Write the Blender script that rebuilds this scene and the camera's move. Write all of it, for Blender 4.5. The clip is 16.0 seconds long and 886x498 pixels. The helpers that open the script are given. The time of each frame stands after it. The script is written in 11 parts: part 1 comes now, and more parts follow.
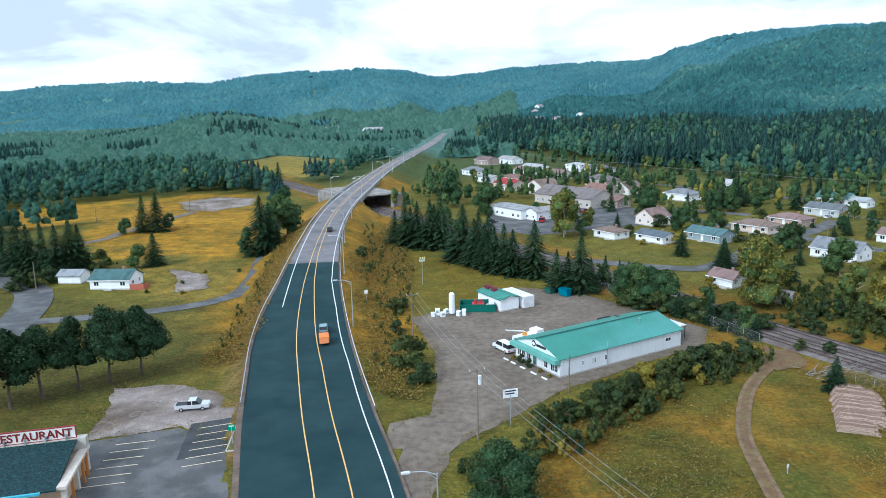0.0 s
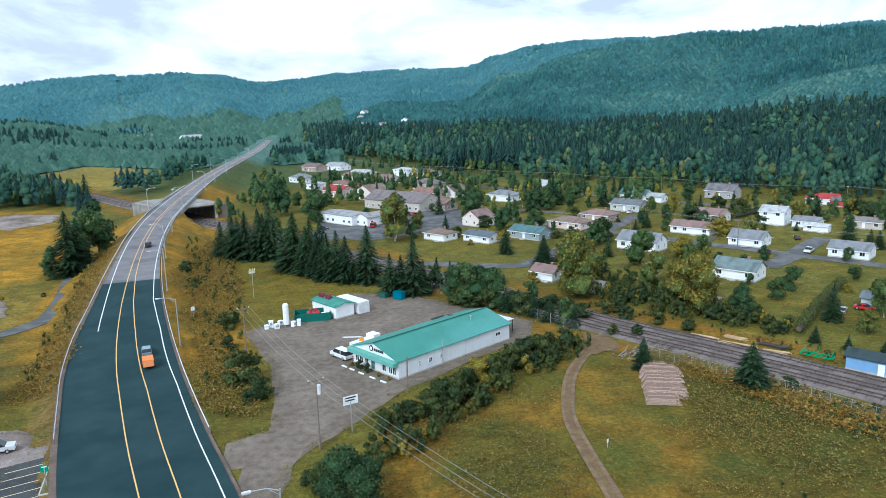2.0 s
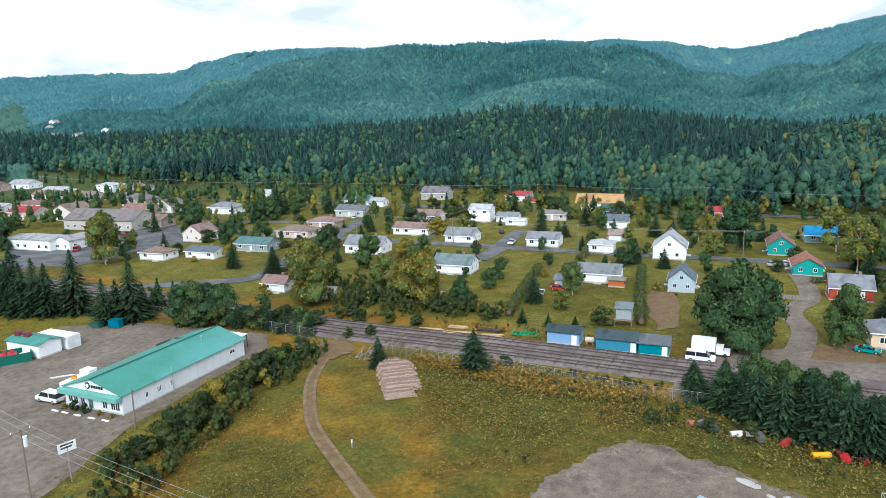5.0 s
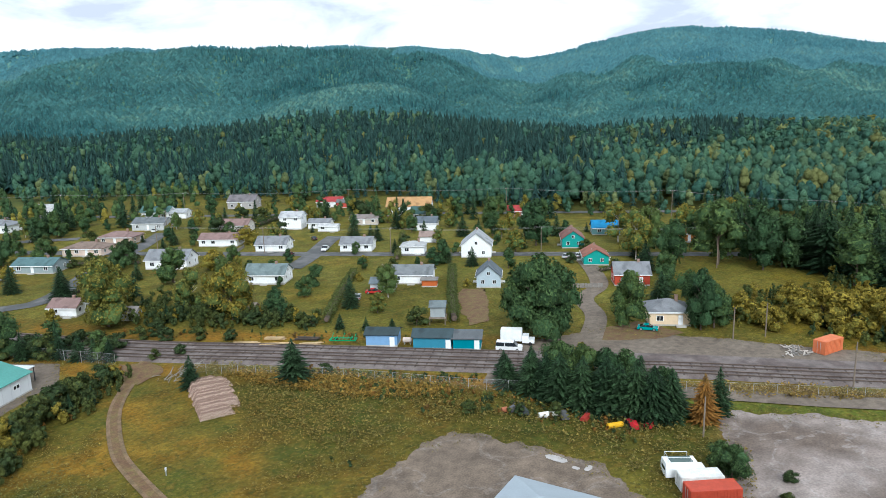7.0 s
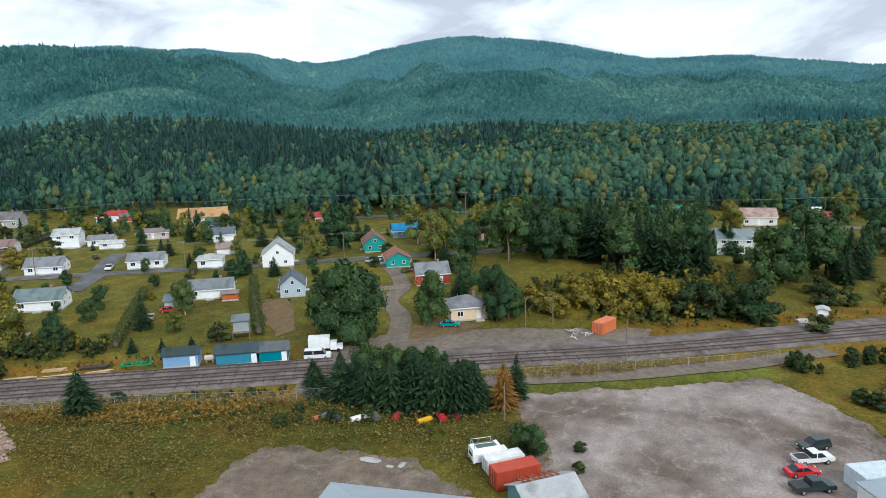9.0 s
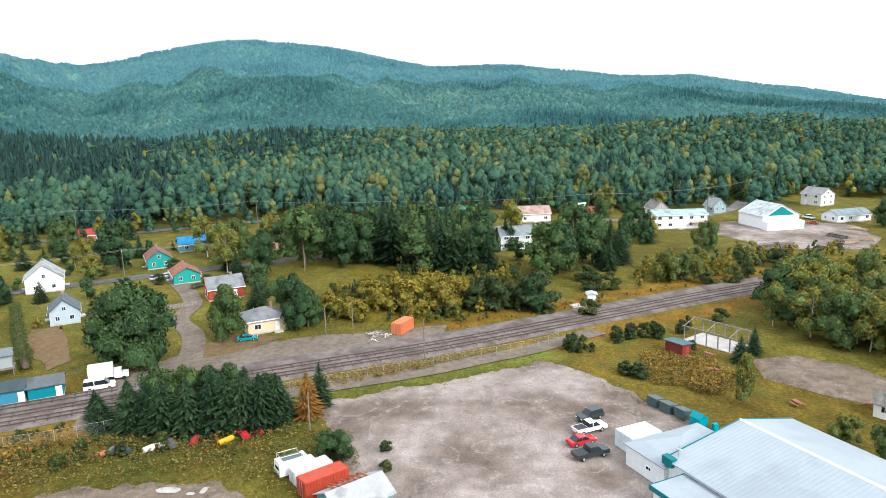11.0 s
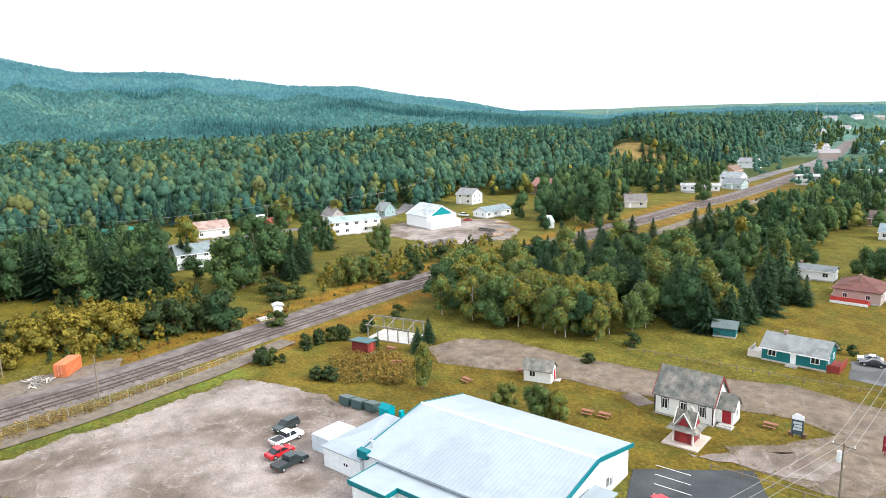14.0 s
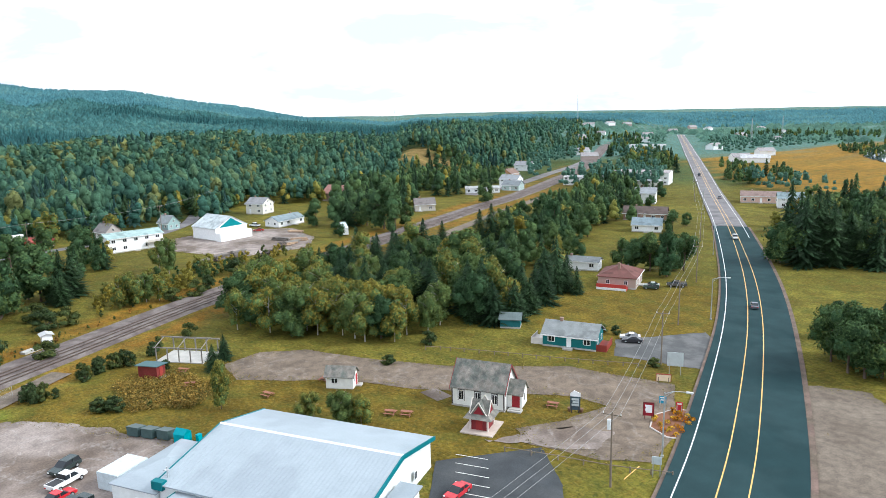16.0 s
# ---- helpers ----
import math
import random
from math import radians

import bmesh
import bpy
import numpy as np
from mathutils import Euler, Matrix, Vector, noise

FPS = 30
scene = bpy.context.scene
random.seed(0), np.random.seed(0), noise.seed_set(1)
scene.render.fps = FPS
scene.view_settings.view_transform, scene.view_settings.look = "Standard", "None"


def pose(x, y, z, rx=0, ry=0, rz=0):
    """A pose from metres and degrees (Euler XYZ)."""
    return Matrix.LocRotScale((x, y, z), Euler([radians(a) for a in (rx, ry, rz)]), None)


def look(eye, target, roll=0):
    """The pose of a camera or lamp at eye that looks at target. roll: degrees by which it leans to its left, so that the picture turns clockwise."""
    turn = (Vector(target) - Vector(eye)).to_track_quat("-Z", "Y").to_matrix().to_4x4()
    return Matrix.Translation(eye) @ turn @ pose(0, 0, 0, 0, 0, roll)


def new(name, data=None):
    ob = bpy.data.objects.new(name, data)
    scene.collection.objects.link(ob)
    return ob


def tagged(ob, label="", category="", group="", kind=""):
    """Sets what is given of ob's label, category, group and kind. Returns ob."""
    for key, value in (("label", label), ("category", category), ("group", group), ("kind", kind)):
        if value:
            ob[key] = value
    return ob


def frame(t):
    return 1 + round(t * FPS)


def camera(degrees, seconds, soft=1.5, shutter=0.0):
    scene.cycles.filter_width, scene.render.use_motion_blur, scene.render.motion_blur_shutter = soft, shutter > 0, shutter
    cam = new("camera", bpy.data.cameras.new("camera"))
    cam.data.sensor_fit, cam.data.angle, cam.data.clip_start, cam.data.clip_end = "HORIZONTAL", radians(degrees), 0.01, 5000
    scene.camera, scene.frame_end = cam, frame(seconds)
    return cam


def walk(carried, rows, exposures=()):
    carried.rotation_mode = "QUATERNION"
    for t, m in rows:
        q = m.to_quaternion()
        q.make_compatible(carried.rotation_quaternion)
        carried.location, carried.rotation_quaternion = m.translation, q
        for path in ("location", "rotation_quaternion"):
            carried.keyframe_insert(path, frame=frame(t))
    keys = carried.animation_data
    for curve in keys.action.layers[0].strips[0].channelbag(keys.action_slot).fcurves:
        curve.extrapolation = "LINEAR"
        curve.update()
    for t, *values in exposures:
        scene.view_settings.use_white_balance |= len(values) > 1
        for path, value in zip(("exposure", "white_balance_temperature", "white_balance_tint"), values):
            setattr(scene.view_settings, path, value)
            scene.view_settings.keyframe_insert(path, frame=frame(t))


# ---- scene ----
cam = camera(64.79, 16.0, 0.5)
EXPOSURES = [(0, 0.2, 5300, 3), (3, 0.15, 5450, 3), (5.5, 0.36, 5750, 4), (9, -0.05, 5900, 4), (11.5, 0.88, 6250, 8), (12.5, 1.0, 6300, 8), (14.5, 0.8, 6200, 7), (16, 0.56, 5950, 6)]
PATH = [
    (0, (0.000, 0.000, 46.000), (0.000, 97.999, 26.095), -1.39),
    (0.5, (-0.003, -0.173, 46.051), (5.676, 97.669, 26.185), -1.44),
    (1, (-0.020, -0.340, 46.101), (11.680, 96.985, 26.330), -1.52),
    (1.5, (-0.051, -0.503, 46.152), (17.642, 95.918, 26.402), -1.53),
    (2, (-0.096, -0.663, 46.203), (23.566, 94.476, 26.486), -1.54),
    (2.5, (-0.157, -0.820, 46.255), (29.394, 92.658, 26.541), -1.60),
    (3, (-0.233, -0.976, 46.309), (35.120, 90.469, 26.612), -1.65),
    (5.5, (-0.842, -1.746, 46.613), (62.241, 73.313, 26.946), -1.64),
    (6, (-1.009, -1.899, 46.682), (66.794, 68.924, 27.011), -1.66),
    (6.5, (-1.190, -2.050, 46.755), (71.744, 63.457, 27.017), -1.62),
    (7, (-1.384, -2.200, 46.830), (75.764, 58.286, 27.090), -1.63),
    (7.5, (-1.591, -2.347, 46.909), (79.953, 52.067, 27.171), -1.60),
    (8, (-1.811, -2.491, 46.990), (83.158, 46.394, 27.227), -1.59),
    (8.5, (-2.042, -2.630, 47.074), (86.411, 39.621, 27.301), -1.58),
    (9, (-2.283, -2.763, 47.161), (88.787, 33.496, 27.376), -1.61),
    (11.5, (-3.607, -3.287, 47.620), (94.401, -2.042, 27.801), -1.60),
    (12, (-3.886, -3.350, 47.714), (93.971, -8.999, 27.909), -1.60),
    (12.5, (-4.165, -3.393, 47.807), (92.877, -17.221, 28.018), -1.60),
    (13, (-4.445, -3.414, 47.899), (91.335, -24.303, 28.153), -1.58),
    (13.5, (-4.721, -3.410, 47.989), (88.978, -32.245, 28.268), -1.60),
    (14, (-4.994, -3.378, 48.075), (86.360, -38.960, 28.368), -1.60),
    (14.5, (-5.260, -3.316, 48.159), (83.057, -45.905, 28.505), -1.59),
    (15, (-5.518, -3.219, 48.237), (79.650, -51.804, 28.593), -1.52),
    (15.5, (-5.765, -3.085, 48.311), (75.275, -58.296, 28.708), -1.44),
    (16, (-5.999, -2.909, 48.377), (70.992, -63.655, 28.825), -1.39),
]
walk(cam, [(t, look(eye, target, roll)) for t, eye, target, roll in PATH], EXPOSURES)

# ---- sky, sun ----
world = bpy.data.worlds.new("overcast_sky")
scene.world = world
world.use_nodes = True
wn, wl = world.node_tree.nodes, world.node_tree.links
wn.clear()
w_out, w_bg, w_sky = wn.new("ShaderNodeOutputWorld"), wn.new("ShaderNodeBackground"), wn.new("ShaderNodeTexSky")
w_sky.sky_type, w_sky.sun_disc = "NISHITA", False
SUN_EL, SUN_AZ = radians(37), radians(224)
w_sky.sun_elevation, w_sky.sun_rotation = SUN_EL, SUN_AZ
w_co, w_map = wn.new("ShaderNodeTexCoord"), wn.new("ShaderNodeMapping")
w_map.inputs["Scale"].default_value = (1.0, 1.0, 3.0)
w_noise, w_ramp, w_mix = wn.new("ShaderNodeTexNoise"), wn.new("ShaderNodeValToRGB"), wn.new("ShaderNodeMixRGB")
w_noise.inputs["Scale"].default_value, w_noise.inputs["Detail"].default_value = 4.2, 9.0
w_noise.inputs["Roughness"].default_value, w_noise.inputs["Distortion"].default_value = 0.55, 0.4
w_ramp.color_ramp.elements[0].position, w_ramp.color_ramp.elements[0].color = 0.4, (9.3, 9.6, 10.8, 1)
w_ramp.color_ramp.elements[1].position, w_ramp.color_ramp.elements[1].color = 0.6, (17.0, 17.2, 17.4, 1)
w_mix.inputs[0].default_value = 0.94
wl.new(w_co.outputs["Generated"], w_map.inputs[0])
wl.new(w_map.outputs[0], w_noise.inputs["Vector"])
wl.new(w_noise.outputs[0], w_ramp.inputs[0])
wl.new(w_sky.outputs[0], w_mix.inputs[1])
wl.new(w_ramp.outputs[0], w_mix.inputs[2])
wl.new(w_mix.outputs[0], w_bg.inputs[0])
w_bg.inputs[1].default_value = 0.075
wl.new(w_bg.outputs[0], w_out.inputs[0])

sun = new("sun", bpy.data.lights.new("sun", "SUN"))
sun.data.energy, sun.data.angle, sun.data.color = 2.4, radians(18), (1.0, 0.96, 0.9)
sun.matrix_basis = look((0, 0, 0), (-math.sin(SUN_AZ) * math.cos(SUN_EL), -math.cos(SUN_AZ) * math.cos(SUN_EL), -math.sin(SUN_EL)))


# ---- materials ----
def material(name, color, rough=0.8, vary=0.18, scale=1.2, fine=14.0, metal=0.0, bump=0.0, spec=0.3, random=0.0, space="Object", second=None, amount=0.0, patch=0.25, soft=0.1, ruts=0.0):
    """A surface with grain at two scales; second: a colour of stains or growth that covers a share of it."""
    m = bpy.data.materials.new(name)
    m.use_nodes = True
    n, l = m.node_tree.nodes, m.node_tree.links
    b = n["Principled BSDF"]
    b.inputs["Roughness"].default_value, b.inputs["Metallic"].default_value = rough, metal
    b.inputs["Specular IOR Level"].default_value = spec
    if space == "World":
        where = n.new("ShaderNodeNewGeometry").outputs["Position"]
    else:
        where = n.new("ShaderNodeTexCoord").outputs["Object"]
    rgb = n.new("ShaderNodeRGB")
    rgb.outputs[0].default_value = (*color, 1)
    out = rgb.outputs[0]
    if second:
        big, ramp, mix = n.new("ShaderNodeTexNoise"), n.new("ShaderNodeValToRGB"), n.new("ShaderNodeMixRGB")
        big.inputs["Scale"].default_value, big.inputs["Detail"].default_value = patch, 6
        ramp.color_ramp.elements[0].position, ramp.color_ramp.elements[1].position = 0.67 - amount * 0.4 - soft / 2, 0.67 - amount * 0.4 + soft / 2
        l.new(where, big.inputs["Vector"])
        l.new(big.outputs[0], ramp.inputs[0])
        l.new(ramp.outputs[0], mix.inputs[0])
        l.new(out, mix.inputs[1])
        mix.inputs[2].default_value = (*second, 1)
        out = mix.outputs[0]
    if ruts:
        vein, spot, ridge, take, span, mix = n.new("ShaderNodeTexNoise"), n.new("ShaderNodeTexNoise"), n.new("ShaderNodeValToRGB"), n.new("ShaderNodeMath"), n.new("ShaderNodeMapRange"), n.new("ShaderNodeMixRGB")
        vein.inputs["Scale"].default_value, vein.inputs["Detail"].default_value, vein.inputs["Distortion"].default_value = 0.13, 5.0, 0.6
        spot.inputs["Scale"].default_value, spot.inputs["Detail"].default_value = 1.3, 8
        e = ridge.color_ramp.elements
        e[0].position, e[0].color, e[1].position, e[1].color = 0.45, (0.25, 0.25, 0.25, 1), 0.55, (0.25, 0.25, 0.25, 1)
        e.new(0.5).color = (1, 1, 1, 1)
        l.new(where, vein.inputs["Vector"])
        l.new(where, spot.inputs["Vector"])
        l.new(vein.outputs[0], ridge.inputs[0])
        take.operation = "MULTIPLY"
        l.new(ridge.outputs[0], take.inputs[0])
        l.new(spot.outputs[0], take.inputs[1])
        span.inputs[1].default_value, span.inputs[2].default_value, span.inputs[4].default_value = 0.3, 0.62, ruts
        l.new(take.outputs[0], span.inputs[0])
        l.new(span.outputs[0], mix.inputs[0])
        l.new(out, mix.inputs[1])
        mix.inputs[2].default_value = (0.42, 0.39, 0.37, 1)
        out = mix.outputs[0]
    for size, depth in ((scale, vary), (fine, vary * 0.8)):
        noise_, span, mul = n.new("ShaderNodeTexNoise"), n.new("ShaderNodeMapRange"), n.new("ShaderNodeMixRGB")
        noise_.inputs["Scale"].default_value, noise_.inputs["Detail"].default_value = size, 5
        span.inputs[1].default_value, span.inputs[2].default_value = 0.3, 0.7
        span.inputs[3].default_value, span.inputs[4].default_value = 1 - depth, 1 + depth
        mul.blend_type = "MULTIPLY"
        mul.inputs[0].default_value = 1.0
        l.new(where, noise_.inputs["Vector"])
        l.new(noise_.outputs[0], span.inputs[0])
        l.new(out, mul.inputs[1])
        l.new(span.outputs[0], mul.inputs[2])
        out = mul.outputs[0]
    if random:
        info, span, mul = n.new("ShaderNodeObjectInfo"), n.new("ShaderNodeMapRange"), n.new("ShaderNodeMixRGB")
        span.inputs[3].default_value, span.inputs[4].default_value = 1 - random, 1 + random
        mul.blend_type = "MULTIPLY"
        mul.inputs[0].default_value = 1.0
        l.new(info.outputs["Random"], span.inputs[0])
        l.new(out, mul.inputs[1])
        l.new(span.outputs[0], mul.inputs[2])
        out = mul.outputs[0]
    if bump:
        grain, bm_ = n.new("ShaderNodeTexNoise"), n.new("ShaderNodeBump")
        grain.inputs["Scale"].default_value, grain.inputs["Detail"].default_value = fine, 4
        bm_.inputs["Strength"].default_value, bm_.inputs["Distance"].default_value = bump, 0.05
        l.new(where, grain.inputs["Vector"])
        l.new(grain.outputs[0], bm_.inputs["Height"])
        l.new(bm_.outputs[0], b.inputs["Normal"])
    l.new(out, b.inputs["Base Color"])
    return m


def leaf_material(name, low, high, gold, share, spread=0.4, grain=1.9, depth=1.0):
    """Foliage: each tree takes a tone of its own from its tint, each clump varies by itself."""
    m = bpy.data.materials.new(name)
    m.use_nodes = True
    n, l = m.node_tree.nodes, m.node_tree.links
    b = n["Principled BSDF"]
    b.inputs["Roughness"].default_value = 0.75
    b.inputs["Specular IOR Level"].default_value = 0.12
    tint, geo, ramp = n.new("ShaderNodeAttribute"), n.new("ShaderNodeNewGeometry"), n.new("ShaderNodeValToRGB")
    tint.attribute_name = "tint"
    e = ramp.color_ramp.elements
    e[0].position, e[0].color = 0.0, (*low, 1)
    e[1].position, e[1].color = 1.0, (*gold, 1)
    mid = e.new(max(0.05, 1 - share - 0.12))
    mid.color = (*high, 1)
    l.new(tint.outputs["Fac"], ramp.inputs[0])
    span, mul = n.new("ShaderNodeMapRange"), n.new("ShaderNodeMixRGB")
    span.inputs[3].default_value, span.inputs[4].default_value = 1 - spread, 1 + spread
    mul.blend_type = "MULTIPLY"
    mul.inputs[0].default_value = 1.0
    l.new(geo.outputs["Random Per Island"], span.inputs[0])
    l.new(ramp.outputs[0], mul.inputs[1])
    l.new(span.outputs[0], mul.inputs[2])
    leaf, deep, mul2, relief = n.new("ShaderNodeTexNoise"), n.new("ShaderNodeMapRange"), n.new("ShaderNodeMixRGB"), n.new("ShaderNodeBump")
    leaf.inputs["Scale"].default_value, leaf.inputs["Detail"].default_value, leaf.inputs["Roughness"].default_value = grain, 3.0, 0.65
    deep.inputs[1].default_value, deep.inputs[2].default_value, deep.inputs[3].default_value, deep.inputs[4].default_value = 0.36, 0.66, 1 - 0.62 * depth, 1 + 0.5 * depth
    mul2.blend_type = "MULTIPLY"
    mul2.inputs[0].default_value = 1.0
    relief.inputs["Strength"].default_value, relief.inputs["Distance"].default_value = 1.0, 0.9 / grain
    l.new(geo.outputs["Position"], leaf.inputs["Vector"])
    l.new(leaf.outputs[0], deep.inputs[0])
    l.new(leaf.outputs[0], relief.inputs["Height"])
    l.new(relief.outputs[0], b.inputs["Normal"])
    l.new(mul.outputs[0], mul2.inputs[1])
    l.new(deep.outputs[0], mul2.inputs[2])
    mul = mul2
    l.new(mul.outputs[0], b.inputs["Base Color"])
    thin, both = n.new("ShaderNodeBsdfTranslucent"), n.new("ShaderNodeMixShader")
    both.inputs[0].default_value = 0.3
    l.new(mul.outputs[0], thin.inputs["Color"])
    l.new(b.outputs[0], both.inputs[1])
    l.new(thin.outputs[0], both.inputs[2])
    l.new(both.outputs[0], n["Material Output"].inputs[0])
    return m


GLASS = bpy.data.materials.new("window_glass")
GLASS.use_nodes = True
GLASS.node_tree.nodes["Principled BSDF"].inputs["Base Color"].default_value = (0.02, 0.025, 0.03, 1)
GLASS.node_tree.nodes["Principled BSDF"].inputs["Roughness"].default_value = 0.08
M_ = {}


def paint(color, rough=0.6, vary=0.07, **more):
    key = (color, rough, vary, *more.items())
    if key not in M_:
        M_[key] = material("paint", color, rough, vary, **more)
    return M_[key]


WHITE, GREY, DARK = (0.84, 0.85, 0.86), (0.35, 0.36, 0.37), (0.05, 0.05, 0.055)
RED, BROWN = (0.38, 0.035, 0.03), (0.16, 0.085, 0.05)
ASPHALT_NEW = material("new_asphalt", (0.016, 0.04, 0.044), 0.85, 0.12, 0.25, 9.0, spec=0.12, space="World", second=(0.022, 0.048, 0.052), amount=0.5, patch=0.08)
ASPHALT_OLD = material("worn_asphalt", (0.18, 0.168, 0.172), 0.85, 0.16, 0.3, 9.0, space="World", second=(0.13, 0.122, 0.126), amount=0.3, patch=0.12)
ASPHALT_LOT = material("lot_asphalt", (0.087, 0.088, 0.088), 0.85, 0.18, 0.3, 7.0, space="World", second=(0.125, 0.122, 0.122), amount=0.35, patch=0.15)
GRAVEL = material("gravel", (0.132, 0.104, 0.08), 0.95, 0.24, 0.8, 5.0, space="World", second=(0.188, 0.153, 0.12), amount=0.4, patch=0.14, soft=0.35)
GRAVEL_PALE = material("pale_gravel", (0.138, 0.105, 0.084), 0.95, 0.24, 0.35, 3.0, space="World", second=(0.29, 0.242, 0.218), amount=0.46, patch=0.075, soft=0.22, ruts=0.32)
GRAVEL_WORN = material("worn_gravel", (0.128, 0.098, 0.074), 0.95, 0.26, 0.5, 4.0, space="World", second=(0.19, 0.145, 0.108), amount=0.4, patch=0.18, soft=0.35, ruts=0.2)
DIRT = material("dirt_track", (0.165, 0.094, 0.052), 0.95, 0.3, 0.6, 5.0, space="World", second=(0.12, 0.095, 0.035), amount=0.35, patch=0.6, soft=0.3)
BALLAST = material("ballast", (0.165, 0.138, 0.128), 0.95, 0.28, 0.5, 7.0, space="World", second=(0.12, 0.095, 0.088), amount=0.4, patch=0.2)
LINE_WHITE, LINE_YELLOW = paint((0.75, 0.76, 0.76)), paint((0.72, 0.44, 0.14))
CONCRETE = material("concrete", (0.45, 0.43, 0.4), 0.9, 0.14, 0.6, 8.0)
STEEL = material("galvanised_steel", (0.5, 0.52, 0.53), 0.45, 0.1, 1.0, 12.0, metal=0.6)
RAIL_STEEL = material("rail_steel", (0.16, 0.12, 0.1), 0.5, 0.15, 2.0, 20.0, metal=0.6)
WOOD_POLE = material("weathered_pole_wood", (0.2, 0.16, 0.125), 0.9, 0.2, 1.0, 12.0)
WOOD_DARK = material("creosoted_wood", (0.07, 0.055, 0.045), 0.9, 0.2, 1.0, 12.0, random=0.3)
BARK = material("bark", (0.12, 0.09, 0.07), 0.95, 0.25, 1.5, 12.0)
BIRCH_BARK = material("pale_bark", (0.45, 0.42, 0.38), 0.9, 0.25, 1.5, 8.0)
TYRE = paint((0.02, 0.02, 0.022), 0.9)
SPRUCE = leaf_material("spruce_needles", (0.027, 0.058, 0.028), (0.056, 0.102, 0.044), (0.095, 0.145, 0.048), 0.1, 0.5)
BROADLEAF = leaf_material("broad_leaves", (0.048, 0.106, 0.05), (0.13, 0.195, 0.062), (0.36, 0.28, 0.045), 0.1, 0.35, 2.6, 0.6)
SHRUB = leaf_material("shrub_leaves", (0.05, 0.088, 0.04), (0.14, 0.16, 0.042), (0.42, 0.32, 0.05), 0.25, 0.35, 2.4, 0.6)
SHOULDER = material("road_shoulder", (0.17, 0.115, 0.095), 0.95, 0.25, 0.4, 5.0, space="World", second=(0.12, 0.095, 0.07), amount=0.4, patch=0.3, soft=0.3)
ASPHALT_DARK = material("dark_lot_asphalt", (0.045, 0.05, 0.055), 0.85, 0.2, 0.3, 7.0, space="World", second=(0.065, 0.068, 0.07), amount=0.3, patch=0.2, soft=0.3)
# Woods farther off: the near leaf colours with aerial haze mixed in as blue.
HAZED_VALLEY_LEAF = leaf_material("hazed_valley_woods", (0.066, 0.16, 0.128), (0.125, 0.24, 0.168), (0.2, 0.28, 0.15), 0.15, 0.2, 0.6, 0.4)
HAZED_FOREST_LEAF = leaf_material("hazed_slope_forest_leaves", (0.034, 0.105, 0.088), (0.1, 0.2, 0.118), (0.26, 0.24, 0.06), 0.14, 0.25, 2.2, 0.6)
HAZED_FOREST_SPRUCE = leaf_material("hazed_slope_forest_needles", (0.022, 0.06, 0.055), (0.045, 0.1, 0.085), (0.075, 0.13, 0.09), 0.1, 0.4, 1.6, 0.8)
RUSTY = leaf_material("rusty_leaves", (0.15, 0.1, 0.035), (0.34, 0.17, 0.04), (0.4, 0.2, 0.035), 0.2, 0.35, 2.6, 0.5)
# Hill foliage carries painted haze: bluer, and low in contrast, most on far hills.
HAZED_HILL_LEAF = leaf_material("hazed_hill_forest", (0.034, 0.12, 0.125), (0.076, 0.2, 0.19), (0.14, 0.275, 0.22), 0.15, 0.3, 0.5, 0.45)
HAZED_FAR_LEAF = leaf_material("far_hill_forest", (0.07, 0.205, 0.24), (0.105, 0.265, 0.29), (0.145, 0.3, 0.29), 0.15, 0.16, 0.3, 0.3)


# ---- mesh building ----
class Shape:
    """Vertices and faces of one part."""

    def __init__(self):
        self.v, self.f = [], []

    def add(self, verts, faces):
        k = len(self.v)
        self.v += [tuple(p) for p in verts]
        self.f += [tuple(k + i for i in face) for face in faces]
        return self

    def box(self, x0, x1, y0, y1, z0, z1):
        return self.add([(x, y, z) for z in (z0, z1) for x, y in ((x0, y0), (x1, y0), (x1, y1), (x0, y1))],
                        [(3, 2, 1, 0), (4, 5, 6, 7), (0, 1, 5, 4), (1, 2, 6, 5), (2, 3, 7, 6), (3, 0, 4, 7)])

    def prism(self, outline, z0, z1):
        """An outline of (x, y), counter-clockwise, raised from z0 to z1."""
        k = len(outline)
        return self.add([(x, y, z0) for x, y in outline] + [(x, y, z1) for x, y in outline],
                        [tuple(reversed(range(k))), tuple(range(k, 2 * k))] + [(i, (i + 1) % k, k + (i + 1) % k, k + i) for i in range(k)])

    def side(self, outline, x0, x1):
        """An outline of (y, z), drawn out along x."""
        k = len(outline)
        return self.add([(x0, y, z) for y, z in outline] + [(x1, y, z) for y, z in outline],
                        [tuple(reversed(range(k))), tuple(range(k, 2 * k))] + [(i, (i + 1) % k, k + (i + 1) % k, k + i) for i in range(k)])

    def tube(self, a, b, r0, r1=None, sides=6):
        a, b, r1 = Vector(a), Vector(b), r0 if r1 is None else r1
        q = (b - a).to_track_quat("Z", "Y")
        ring = [q @ Vector((math.cos(2 * math.pi * i / sides), math.sin(2 * math.pi * i / sides), 0)) for i in range(sides)]
        return self.add([a + r0 * p for p in ring] + [b + r1 * p for p in ring],
                        [tuple(reversed(range(sides))), tuple(range(sides, 2 * sides))]
                        + [(i, (i + 1) % sides, sides + (i + 1) % sides, sides + i) for i in range(sides)])

    def mesh(self, name, mat, smooth=False):
        me = bpy.data.meshes.new(name)
        me.from_pydata(self.v, [], self.f)
        me.materials.append(mat)
        if smooth:
            me.polygons.foreach_set("use_smooth", [True] * len(me.polygons))
        me.update()
        return me


